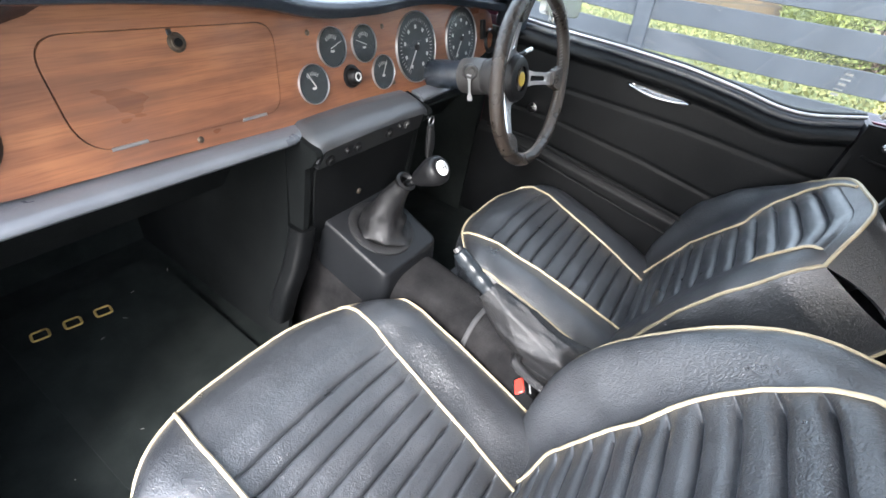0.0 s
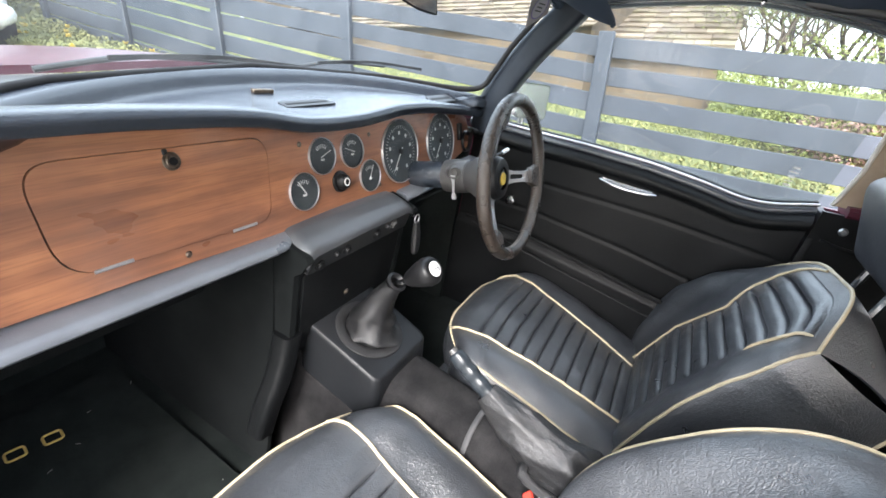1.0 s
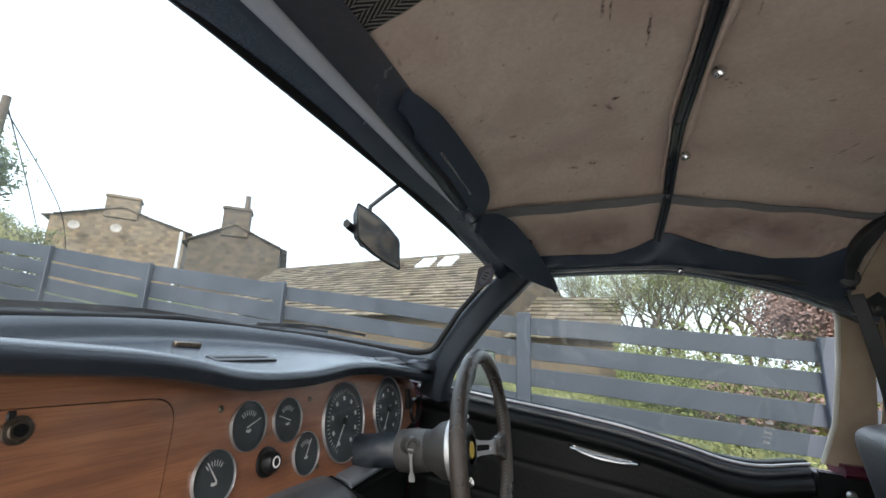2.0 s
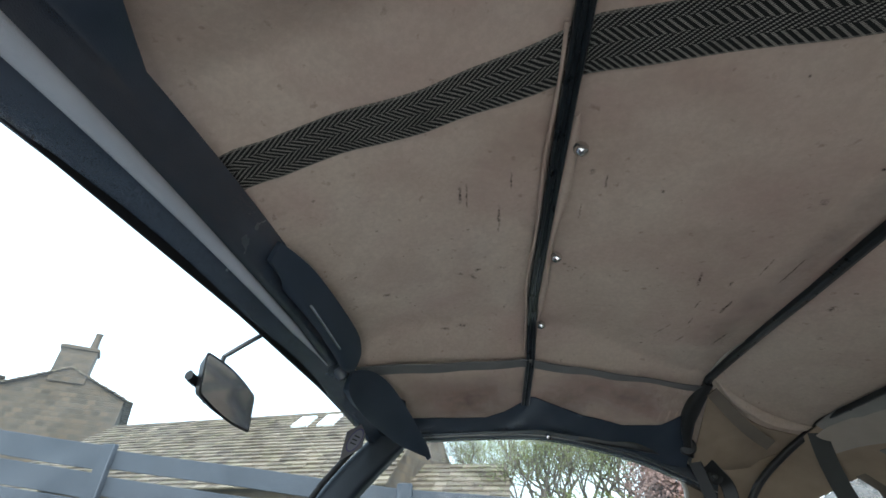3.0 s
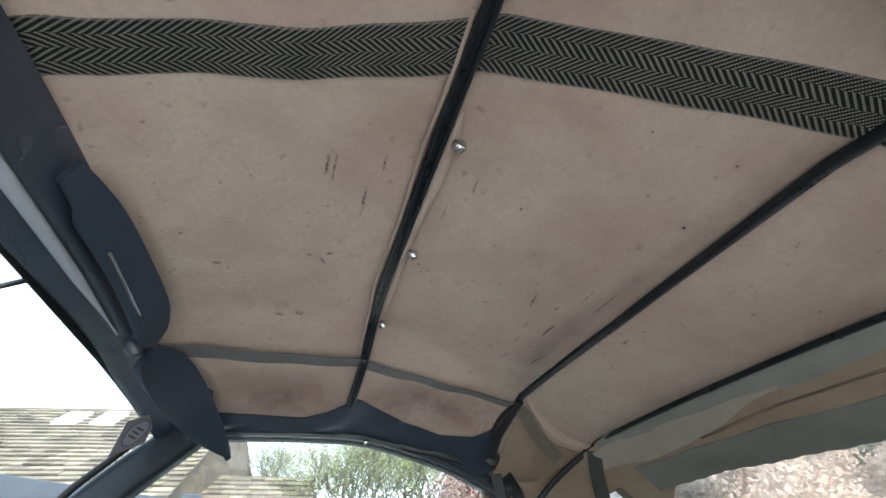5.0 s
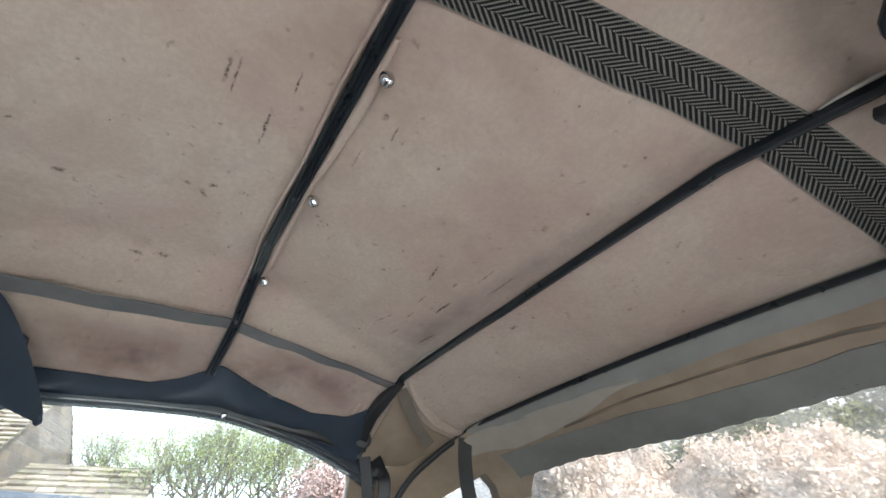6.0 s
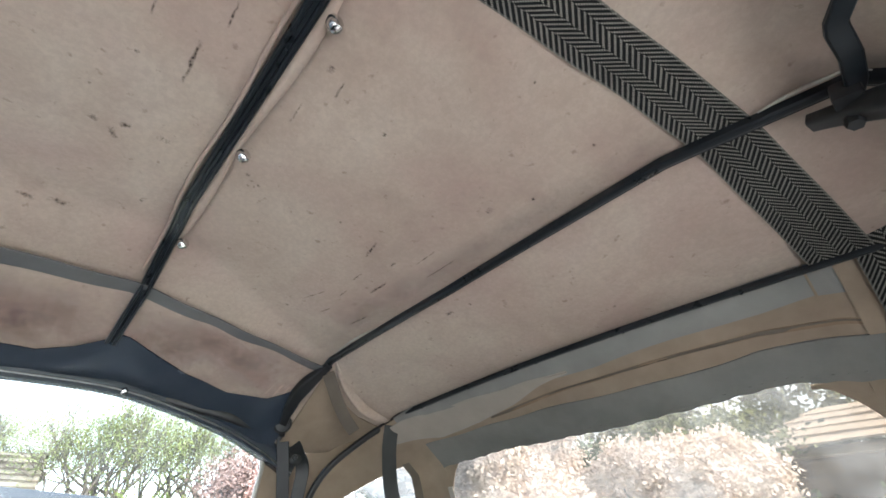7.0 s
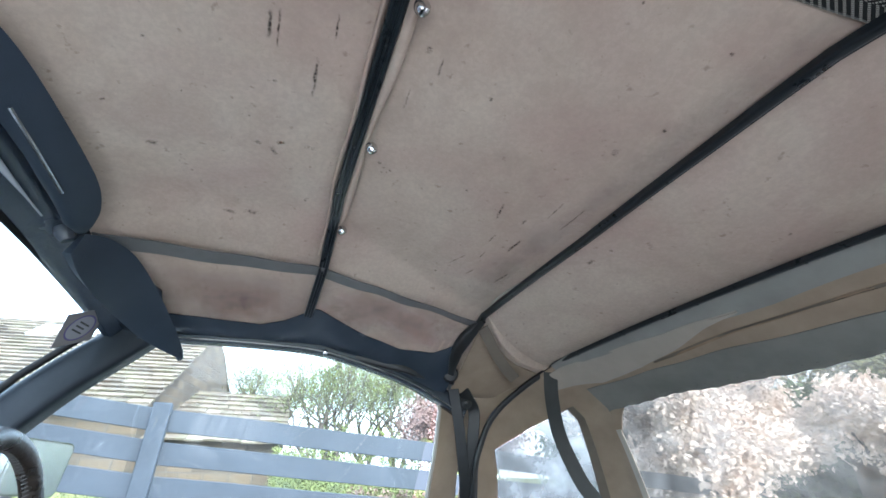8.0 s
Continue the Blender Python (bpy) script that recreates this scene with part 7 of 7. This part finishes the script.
FX = 2.52
POSTS = [-4.4, -1.65, -0.03, 1.95, 3.5, 5.02, 6.73]
fence = thing("fence", (FX, 0, 0), "blue-grey painted horizontal board fence on a slope", "fence", in_car=False)
PITCH, BOARD = 0.163, 0.112
random.seed(4)
for y in POSTS:
    zt = fence_top(y) + 0.01
    part("post", box(bmesh.new(), (FX - 0.10, y - 0.045, zt - 1.5), (FX - 0.052, y + 0.045, zt + 0.015), 0.006, 1), fence_paint, fence)
for y0, y1 in zip(POSTS, POSTS[1:]):
    for k in range(7):
        dz = k * PITCH + random.uniform(-0.006, 0.006)
        bm = bmesh.new()
        a0, a1 = fence_top(y0) - dz, fence_top(y1) - dz
        n = 4
        sec = rect(0.022, (BOARD if y0 < 1.9 else 0.142) + random.uniform(-0.004, 0.004), 0.003)
        pts = [Vector((FX - 0.04, lerp(y0, y1, i / n), lerp(a0, a1, i / n) - BOARD / 2 + random.uniform(-0.003, 0.003))) for i in range(n + 1)]
        sweep(bm, pts, sec)
        part("board", bm, fence_paint, fence, smooth=30)


# ---- houses ----
def slope_roof(parent, a, b, c, d, rows, cols, seedv, skin=None):
    """Overlapping stone slates between eave a-b and ridge d-c, as one joined skin."""
    rnd = random.Random(seedv)
    bm = bmesh.new()
    a, b, c, d = (Vector(p) for p in (a, b, c, d))
    nrm = (b - a).cross(d - a).normalized()
    if nrm.z < 0:
        nrm = -nrm
    for r in range(rows):
        v0, v1 = r / rows, (r + 1.25) / rows
        u = -rnd.random() / cols
        while u < 1:
            w = rnd.uniform(0.7, 1.4) / cols
            u0, u1 = clamp(u), clamp(u + w * 0.97)
            u += w
            if u1 - u0 < 0.2 / cols:
                continue
            lift0, lift1 = 0.06 + rnd.uniform(-0.01, 0.015), 0.01
            v1c = min(v1, 1.02)
            q = [lerp(lerp(a, b, uu), lerp(d, c, uu), vv) + nrm * l for uu, vv, l in ((u0, v0, lift0), (u1, v0, lift0), (u1, v1c, lift1), (u0, v1c, lift1))]
            lo = [p - nrm * 0.035 for p in q]
            t = [bm.verts.new(p) for p in q]
            l = [bm.verts.new(p) for p in lo]
            bm.faces.new(t)
            for i in range(4):
                bm.faces.new((t[i], l[i], l[(i + 1) % 4], t[(i + 1) % 4]))
    ob = part("slates", bm, skin or slate_tile, parent, smooth=0)
    tagged(ob, kind="stuff")
    return ob


def make_slate_tile():
    m = material("slate_tile", (0.25, 0.21, 0.17), 0.9)
    n = Nodes(m)
    g = n.add("NewGeometry")
    c = n.coords()
    base = n.ramp(g.outputs["Random Per Island"], [(0.0, (0.07, 0.052, 0.036)), (0.5, (0.125, 0.096, 0.068)), (1.0, (0.20, 0.16, 0.118))])
    n.color(n.mix(n.ramp(n.noise(c, 3, 5), [(0.45, (0, 0, 0)), (0.75, (0.6, 0.6, 0.6))]), base, (0.16, 0.15, 0.08)))
    n.bump(n.noise(c, 25, 4), 0.5, 0.01)
    return m


slate_tile = make_slate_tile()


def house(name, label, az0, az1, dist0, dist1, z_eave, z_apex, apex_f, base, chim=None, walling=None):
    """A gabled stone house whose gable end spans the two bearings."""
    cx, cy, cz = -0.479, -0.483, 0.854
    p0 = Vector((cx + dist0 * math.sin(radians(az0)), cy + dist0 * math.cos(radians(az0)), 0))
    p1 = Vector((cx + dist1 * math.sin(radians(az1)), cy + dist1 * math.cos(radians(az1)), 0))
    along = (p1 - p0)
    back = Vector((-along.y, along.x, 0)).normalized() * 9
    if back.dot(p0) < 0:
        back = -back
    ob = thing(name, (*((p0 + p1) / 2).xy, base), label, "house", in_car=False)
    pa = lerp(p0, p1, apex_f)

    def up(p, z):
        return Vector((p.x, p.y, z))

    bm = bmesh.new()
    fr = [up(p0, base), up(p1, base), up(p1, z_eave), up(pa, z_apex), up(p0, z_eave)]
    vf = [bm.verts.new(p) for p in fr]
    vb = [bm.verts.new(p + back) for p in fr]
    bm.faces.new(vf)
    bm.faces.new(vb[::-1])
    for i in range(5):
        bm.faces.new((vf[i], vb[i], vb[(i + 1) % 5], vf[(i + 1) % 5]))
    part("wall", bm, walling or stone, ob, "weathered stone wall", smooth=0)
    over = along.normalized() * 0.35
    fwd = -back.normalized() * 0.2
    slope_roof(ob, up(p0 - over, z_eave - 0.1) + fwd, up(p0 - over, z_eave - 0.1) + back, up(pa, z_apex + 0.03) + back, up(pa, z_apex + 0.03) + fwd, 14, 16, 3)
    slope_roof(ob, up(p1 + over, z_eave - 0.1) + fwd, up(p1 + over, z_eave - 0.1) + back, up(pa, z_apex + 0.03) + back, up(pa, z_apex + 0.03) + fwd, 14, 16, 5)
    if chim:
        w, h, pots = chim
        bm = bmesh.new()
        m = Matrix.Translation(up(pa, z_apex - 0.6)) @ Matrix.Rotation(math.atan2(along.y, along.x), 4, "Z")
        box(bm, (-w / 2, -0.1, 0), (w / 2, 0.9, h + 0.6), 0.02, 1, m)
        box(bm, (-w / 2 - 0.07, -0.17, h + 0.42), (w / 2 + 0.07, 0.97, h + 0.55), 0.02, 1, m)
        ch = part("chimney", bm, walling or stone, ob, "stone chimney stack", smooth=0)
        for k in range(pots):
            part("chimney_pot", lathe(bmesh.new(), [(0.16, 0), (0.13, 0.7), (0.16, 0.8), (0.1, 0.8)], 14, m @ Matrix.Translation((w * 0.3 - k * 0.5, 0.4, h + 0.58))), bark, ch)
    return ob, p0, p1, pa


h1, p0, p1, pa = house("house", "stone house with a broad chimney and satellite dish behind the fence", 27.4, 39.2, 31, 30, 0.854 + 31 * 0.199, 0.854 + 30.5 * 0.232, 0.48, 2.0, (1.6, 0.75, 0), stone_tan)
m = facing(lerp(p0, p1, 0.17) + Vector((0, 0, 6.5)) - Vector((0.3, 0.5, 0)), (-0.5, -0.8, 0.3))
dish = part("satellite_dish", lathe(bmesh.new(), [(0, 0), (0.16, 0.02), (0.25, 0.055), (0.26, 0.055), (0.16, 0.012), (0, -0.01)], 24, m), dish_grey, h1, "pale satellite dish")
m = facing(lerp(p0, p1, 0.46) + Vector((0, 0, 6.6)) - Vector((0.3, 0.5, 0)), (-0.6, -0.8, 0.3))
part("satellite_dish", lathe(bmesh.new(), [(0, 0), (0.16, 0.02), (0.25, 0.055), (0.26, 0.055), (0.16, 0.012), (0, -0.01)], 24, m), dish_grey, h1, "grey satellite dish")
h2, q0, q1, qa = house("house", "stone gabled house with a chimney and aerial", 39.6, 49.6, 25, 24.5, 0.854 + 25 * 0.19, 0.854 + 25 * 0.232, 0.47, 1.5, (1.3, 1.0, 1), stone_sooty)
part("aerial", tube(bmesh.new(), [qa + Vector((0.7, 0, 6.0)), qa + Vector((0.9, -0.1, 9.2))], 0.025, 6, up=(0, 1, 0)), steel, h2, "thin aerial mast")

barn = thing("barn", (12.5, 7, 1.0), "long stone barn with stone-slate roof and skylights", "barn", in_car=False)
bm = bmesh.new()
bar = [Vector((9.6, 1.6, 0)), Vector((12.0, 13.5, 0)), Vector((18.5, 12.2, 0)), Vector((16.1, 0.4, 0))]
bz = 1.75
rA, rB = Vector((12.85, 1.0, 3.95)), Vector((15.25, 12.85, 3.95))
vl = [bm.verts.new((p.x, p.y, 0.0)) for p in bar]
vh = [bm.verts.new((p.x, p.y, bz)) for p in bar]
ra, rb = bm.verts.new(rA), bm.verts.new(rB)
for i in range(4):
    bm.faces.new((vl[i], vl[(i + 1) % 4], vh[(i + 1) % 4], vh[i]))
bm.faces.new((vh[3], vh[0], ra))
bm.faces.new((vh[1], vh[2], rb))
part("wall", bm, stone, barn, "coursed stone wall", smooth=0)
ea, eb = Vector((9.3, 1.5, bz - 0.15)), Vector((11.75, 13.6, bz - 0.15))
slope_roof(barn, ea, eb, rB, rA, 22, 36, 11)
slope_roof(barn, Vector((16.4, 0.3, bz - 0.15)), Vector((18.8, 12.1, bz - 0.15)), rB, rA, 18, 30, 12)
nr = (eb - ea).cross(rA - ea).normalized()
nr = nr if nr.z > 0 else -nr
for u in (0.247, 0.318):
    c = lerp(lerp(ea, eb, u), lerp(rA, rB, u), 0.83) + nr * 0.10
    du, dv = (eb - ea).normalized() * 0.26, (rA - ea).normalized() * 0.36
    bm = bmesh.new()
    t = [bm.verts.new(c + du * a + dv * b) for a, b in ((-1, -1), (1, -1), (1, 1), (-1, 1))]
    l = [bm.verts.new(v.co - nr * 0.12) for v in t]
    bm.faces.new(t)
    for i in range(4):
        bm.faces.new((t[i], l[i], l[(i + 1) % 4], t[(i + 1) % 4]))
    part("skylight", bm, plain("skylight_glass", (0.75, 0.8, 0.85), (0.7, 0.75, 0.8), 0.1, 2), barn, "pale roof skylight", smooth=0)

shed = thing("outbuilding", (12, 0, 0), "low stone outbuilding with a slate roof", "outbuilding", in_car=False)
bm = bmesh.new()
sb = [Vector((10.2, 3.2, 0)), Vector((10.0, -0.9, 0)), Vector((14.5, -1.1, 0)), Vector((14.7, 3.0, 0))]
vl = [bm.verts.new((p.x, p.y, -0.5)) for p in sb]
vh = [bm.verts.new((p.x, p.y, 1.25)) for p in sb]
r0, r1 = bm.verts.new((12.4, 3.1, 2.28)), bm.verts.new((12.2, -1.0, 2.28))
for i in range(4):
    bm.faces.new((vl[i], vl[(i + 1) % 4], vh[(i + 1) % 4], vh[i]))
bm.faces.new((vh[3], vh[0], r0))
bm.faces.new((vh[1], vh[2], r1))
part("wall", bm, stone, shed, smooth=0)
slope_roof(shed, Vector((9.9, 3.3, 1.12)), Vector((9.75, -1.0, 1.12)), Vector((12.2, -1.1, 2.32)), Vector((12.4, 3.2, 2.32)), 10, 12, 21)
slope_roof(shed, Vector((14.9, 3.1, 1.12)), Vector((14.75, -1.2, 1.12)), Vector((12.2, -1.1, 2.32)), Vector((12.4, 3.2, 2.32)), 10, 12, 22)
stack = thing("house", (20, 4, 0), "tall stone house end behind the outbuilding", "house", in_car=False)
part("wall", box(bmesh.new(), (18.5, 2.1, -1), (26, 4.1, 3.6), 0.02, 1), stone, stack, smooth=0)

# ---- trees ----
def leafy(bm, rnd, c, n, spread, size):
    for _ in range(n):
        p = c + Vector((rnd.gauss(0, spread), rnd.gauss(0, spread), rnd.gauss(0, spread)))
        a = Vector((rnd.gauss(0, 1), rnd.gauss(0, 1), rnd.gauss(0, 1))).normalized()
        b = a.orthogonal().normalized()
        k = size * rnd.uniform(0.6, 1.3)
        bm.faces.new([bm.verts.new(p + q) for q in (a * k, b * k * 0.55, -a * k, -b * k * 0.55)])


def tree(name, label, at, height, seedv, leaf, density, size, spread=0.30, levels=5, trunk=0.27, stems=1, girth=0.036):
    rnd = random.Random(seedv)
    ob = thing(name, at, label, "tree", in_car=False)
    wood, crown = bmesh.new(), bmesh.new()

    def limb(p, d, ln, r, lv):
        pts = [p]
        q, dd = p.copy(), d.copy()
        for _ in range(4):
            dd = (dd + Vector((rnd.gauss(0, 0.14), rnd.gauss(0, 0.14), rnd.gauss(0, 0.08) + 0.06))).normalized()
            q = q + dd * ln / 4
            pts.append(q)
        tube(wood, pts, r, 6 if lv < 3 else 4, scale=lambda f: 1 - 0.4 * f, up=(0.31, 0.95, 0.1))
        if lv >= levels:
            leafy(crown, rnd, q, density, spread, size)
            return
        if lv >= levels - 2:
            leafy(crown, rnd, pts[2], density // 2, spread, size)
        for k in range(rnd.choice((2, 3, 3))):
            ax = Vector((rnd.gauss(0, 1), rnd.gauss(0, 1), rnd.gauss(0, 0.4))).normalized()
            nd = (dd * 0.9 + ax * rnd.uniform(0.4, 0.75)).normalized()
            limb(pts[rnd.choice((3, 4, 4))], nd, ln * rnd.uniform(0.62, 0.82), r * 0.58, lv + 1)

    for _ in range(stems):
        lean = 0.05 if stems == 1 else 0.28
        limb(Vector(at), Vector((rnd.gauss(0, lean), rnd.gauss(0, lean), 1)).normalized(), height * trunk, height * girth / stems ** 0.4, 0)
    part("trunk", wood, bark, ob, smooth=80)
    part("crown", crown, leaf, ob, smooth=0, recalc=False)
    return ob


for at, hh, sd in (((11.5, -2.2, 0.0), 5.0, 3), ((14.0, -3.6, -0.2), 6.2, 8), ((15.5, -0.6, 0.0), 5.4, 27), ((18.0, -5.5, -0.3), 7.0, 29)):
    tree("tree", "young-leaved tree with fine spreading branches", at, hh * 1.15, sd, leaf_lime, 11, 0.022, 0.42, 6, 0.2, 3, 0.022)
for at, hh, sd in (((11.0, -5.4, -0.4), 4.2, 14), ((13.5, -7.4, -0.6), 5.0, 15)):
    tree("tree", "copper-leaved tree behind the fence", at, hh, sd, leaf_copper, 14, 0.042, 0.3, 6, 0.2, 2)
tree("tree", "dark evergreen tree beside the far end of the fence", (3.1, 13.2, 1.6), 4.6, 21, leaf_dark, 110, 0.09, 0.25)
tree("tree", "dark evergreen tree beside the far end of the fence", (5.3, 14.8, 1.7), 2.7, 23, leaf_dark, 110, 0.09, 0.25)
for at, hh, sd in (((3.4, -4.9, -0.75), 3.6, 31), ((5.0, -5.3, -0.8), 4.0, 33), ((2.2, -5.9, -0.9), 3.5, 35), ((6.6, -6.2, -0.9), 4.2, 37), ((2.9, -5.0, -0.8), 2.7, 39), ((4.1, -5.9, -0.8), 3.3, 43)):
    tree("blossom_tree", "tree in pale pink blossom behind the car", at, hh, sd, blossom, 110, 0.030, 0.085, 6)
tree("tree", "green tree beyond the blossom", (2.6, -10.5, -1.4), 5.4, 41, leaf_lime, 26, 0.06, 0.3, 6)
# stone wall and tan building down the hill
solo("garden_wall", box(bmesh.new(), (-6.0, -9.6, -1.6), (4.4, -9.2, 1.66), 0.03, 2), stone, "rough grey stone wall down the hill", "wall", smooth=0, in_car=False)
tan_render = plain("tan_render", (0.5, 0.4, 0.3), (0.4, 0.31, 0.22), 0.9, 1.5, bump=0.4, fine=40, dist=0.01)
byre = thing("outbuilding", (0.0, -13.5, -1.6), "tan rendered outbuilding with a shallow roof behind the wall", "outbuilding", in_car=False)
part("wall", box(bmesh.new(), (-5.0, -16.6, -1.8), (2.8, -12.1, 2.1), 0.02, 1), tan_render, byre, smooth=0)
slope_roof(byre, (3.05, -11.8, 2.08), (-5.2, -11.8, 2.08), (-5.2, -14.5, 3.15), (1.6, -14.5, 3.15), 5, 9, 51, tan_render)
slope_roof(byre, (3.05, -17.0, 2.08), (3.05, -11.8, 2.08), (1.62, -14.4, 3.15), (1.62, -14.6, 3.15), 5, 6, 52, tan_render)


def hedge(name, label, x0, x1, y0, y1, h, n, leaf, size, seedv):
    rnd = random.Random(seedv)
    bm = bmesh.new()
    for _ in range(n):
        x, y = rnd.uniform(x0, x1), rnd.uniform(y0, y1)
        top = h * (0.75 + 0.35 * noise.noise(Vector((x * 0.7, y * 0.7, seedv))))
        leafy(bm, rnd, Vector((x, y, ground_z(x, y) + top * rnd.random() ** 0.6)), 3, size, size)
    return solo(name, bm, leaf, label, "hedge", kind="stuff", smooth=0, in_car=False)


hedge("hedge", "green hedge at the far end of the fence", 1.2, 2.2, 8.0, 16, 1.3, 6000, leaf_dark, 0.035, 5)
hedge("shrubs", "bushy yellow-green shrubs at the far end of the fence", 1.9, 3.8, 7.25, 10.5, 1.75, 16000, leaf_olive, 0.03, 31)
hedge("garden_plants", "low green garden plants behind the fence", 3.0, 9.0, -6, 6, 0.14, 14000, leaf_olive, 0.02, 6)
hedge("shrubs", "yellow-green shrubs behind the fence", 6.5, 9.5, -5, -0.8, 1.3, 13000, leaf_lime, 0.024, 16)
hedge("shrubs", "copper-leaved shrubs behind the fence", 6.5, 9.5, -8, -1.8, 0.95, 10000, leaf_copper, 0.03, 17)
hedge("hedge", "green hedge down the hill behind the car", -5.0, 1.4, -11, -8.5, 3.0, 5000, leaf_dark, 0.09, 7)
hedge("shrubs", "tall thin yellow-green shrubs behind the fence", 10.0, 13.0, -6.5, -1.6, 2.6, 2000, leaf_lime, 0.038, 28)
hedge("shrubs", "leggy brown-green shrubs behind the fence", 3.4, 5.0, -6, 5, 0.36, 700, leaf_olive, 0.03, 26)
hedge("hedge", "tall green hedge beyond the blossom trees", 5.0, 14.0, -12.5, -9.5, 4.2, 9000, leaf_dark, 0.10, 19)
hedge("hedge", "tall belt of trees down the hill", -9.0, 14.0, -20.0, -17.5, 7.5, 11000, leaf_olive, 0.13, 29)
# dandelions in the verge
rnd = random.Random(12)
bm = bmesh.new()
for _ in range(70):
    x, y = rnd.uniform(1.6, 2.4), rnd.uniform(3.2, 8.5)
    c0 = Vector((x, y, ground_z(x, y) + rnd.uniform(0.1, 0.3)))
    for k in range(4):
        a = rnd.uniform(0, 6.28)
        bm.faces.new([bm.verts.new(c0 + Vector((0.03 * math.cos(a + q), 0.03 * math.sin(a + q) * 0.6, 0.02 * math.sin(q * 2 + k)))) for q in (0, 1.57, 3.14, 4.71)])
solo("dandelions", bm, badge_yellow, "yellow dandelions in the verge", "flowers", kind="stuff", smooth=0, in_car=False)
hedge("verge_grass", "long green grass at the foot of the fence", 1.5, 2.45, 2.0, 9.0, 0.26, 20000, leaf_olive, 0.022, 18)

# ---- telegraph pole with wires ----
pole = thing("telegraph_pole", (5.6, 14.3, 1.8), "wooden telegraph pole with two wires", "telegraph pole", in_car=False)
part("pole", tube(bmesh.new(), [(5.6, 14.3, 1.5), (5.6, 14.3, 7.0)], 0.1, 10, up=(0, 1, 0)), bark, pole)
for k in (0, 1):
    part("wire", tube(bmesh.new(), smooth_path([(5.6, 14.3, 6.9 - 0.2 * k), (9.5 + k, 20, 5.6), (14 + k, 27, 4.4)], 6), 0.02, 5), rubber, pole)

# ---- bare metal pole between the fence and the houses ----
mast = thing("metal_pole", (8.75, 11.0, ground_z(8.75, 11.0)), "thin pale metal pole standing behind the fence", "pole", in_car=False)
part("tube", tube(bmesh.new(), [(8.75, 11.0, ground_z(8.75, 11.0) - 0.05), (8.75, 11.0, 3.85)], 0.045, 10, up=(0, 1, 0)), steel, mast)
part("cap", lathe(bmesh.new(), [(0, 0.03), (0.04, 0.02), (0.052, 0.0), (0.052, -0.03), (0.04, -0.03)], 14, facing((8.75, 11.0, 3.85), (0, 0, 1), (0, 1, 0))), steel, mast)

# ---- white car parked up the drive ----
pc = thing("parked_car", (0.75, 6.6, 0.75), "white parked car up the drive", "car", in_car=False)
PCM = Matrix.Translation((0.74, 6.9, HILL * 6.9)) @ Matrix.Rotation(radians(7.4), 4, "X")


def pc_body(u, v):
    """Closed section rings from nose to tail."""
    y = lerp(-2.0, 2.0, v)
    top = curve1([(-2.0, 0.55), (-1.9, 0.78), (-1.2, 0.92), (-0.7, 1.38), (0.6, 1.45), (1.6, 1.2), (1.95, 0.8), (2.0, 0.55)], y)
    wd = curve1([(-2.0, 0.55), (-1.7, 0.78), (0, 0.86), (1.7, 0.8), (2.0, 0.6)], y)
    a = lerp(0, 2 * math.pi, u)
    ca, sa = math.cos(a), math.sin(a)
    x = wd * math.copysign(abs(ca) ** 0.45, ca) * (1 - 0.22 * clamp(sa) ** 2 * clamp((top - 0.95) / 0.4))
    zc = (top + 0.22) / 2
    return PCM @ Vector((x, y, zc + (top - 0.22) / 2 * math.copysign(abs(sa) ** 0.5, sa)))


white_paint = plain("white_paint", (0.78, 0.78, 0.76), (0.72, 0.72, 0.7), 0.25, 4, coat=0.5, bump=0.02)
part("body", grid(bmesh.new(), pc_body, 40, 40), white_paint, pc, smooth=60)
part("bumper", tube(bmesh.new(), smooth_path([PCM @ Vector(p) for p in ((-0.72, -1.75, 0.42), (-0.5, -2.02, 0.42), (0, -2.08, 0.42), (0.5, -2.02, 0.42), (0.72, -1.75, 0.42))], 5), 0.09, 10), white_paint, pc, "white bumper")
for sx in (-1, 1):
    part("headlight", lathe(bmesh.new(), [(0, 0.03), (0.09, 0.02), (0.12, -0.03)], 20, PCM @ facing((0.55 * sx, -1.93, 0.62), (0.35 * sx, -1, 0.15))), chrome, pc)
    for yy in (-1.25, 1.2):
        wh = part("wheel", lathe(bmesh.new(), [(0, 0.02), (0.19, 0.02), (0.2, 0.05), (0.3, 0.06), (0.31, 0.0), (0.31, -0.14), (0.2, -0.15)], 28, PCM @ facing((0.8 * sx, yy, 0.31), (sx, 0, 0))), rubber, pc)
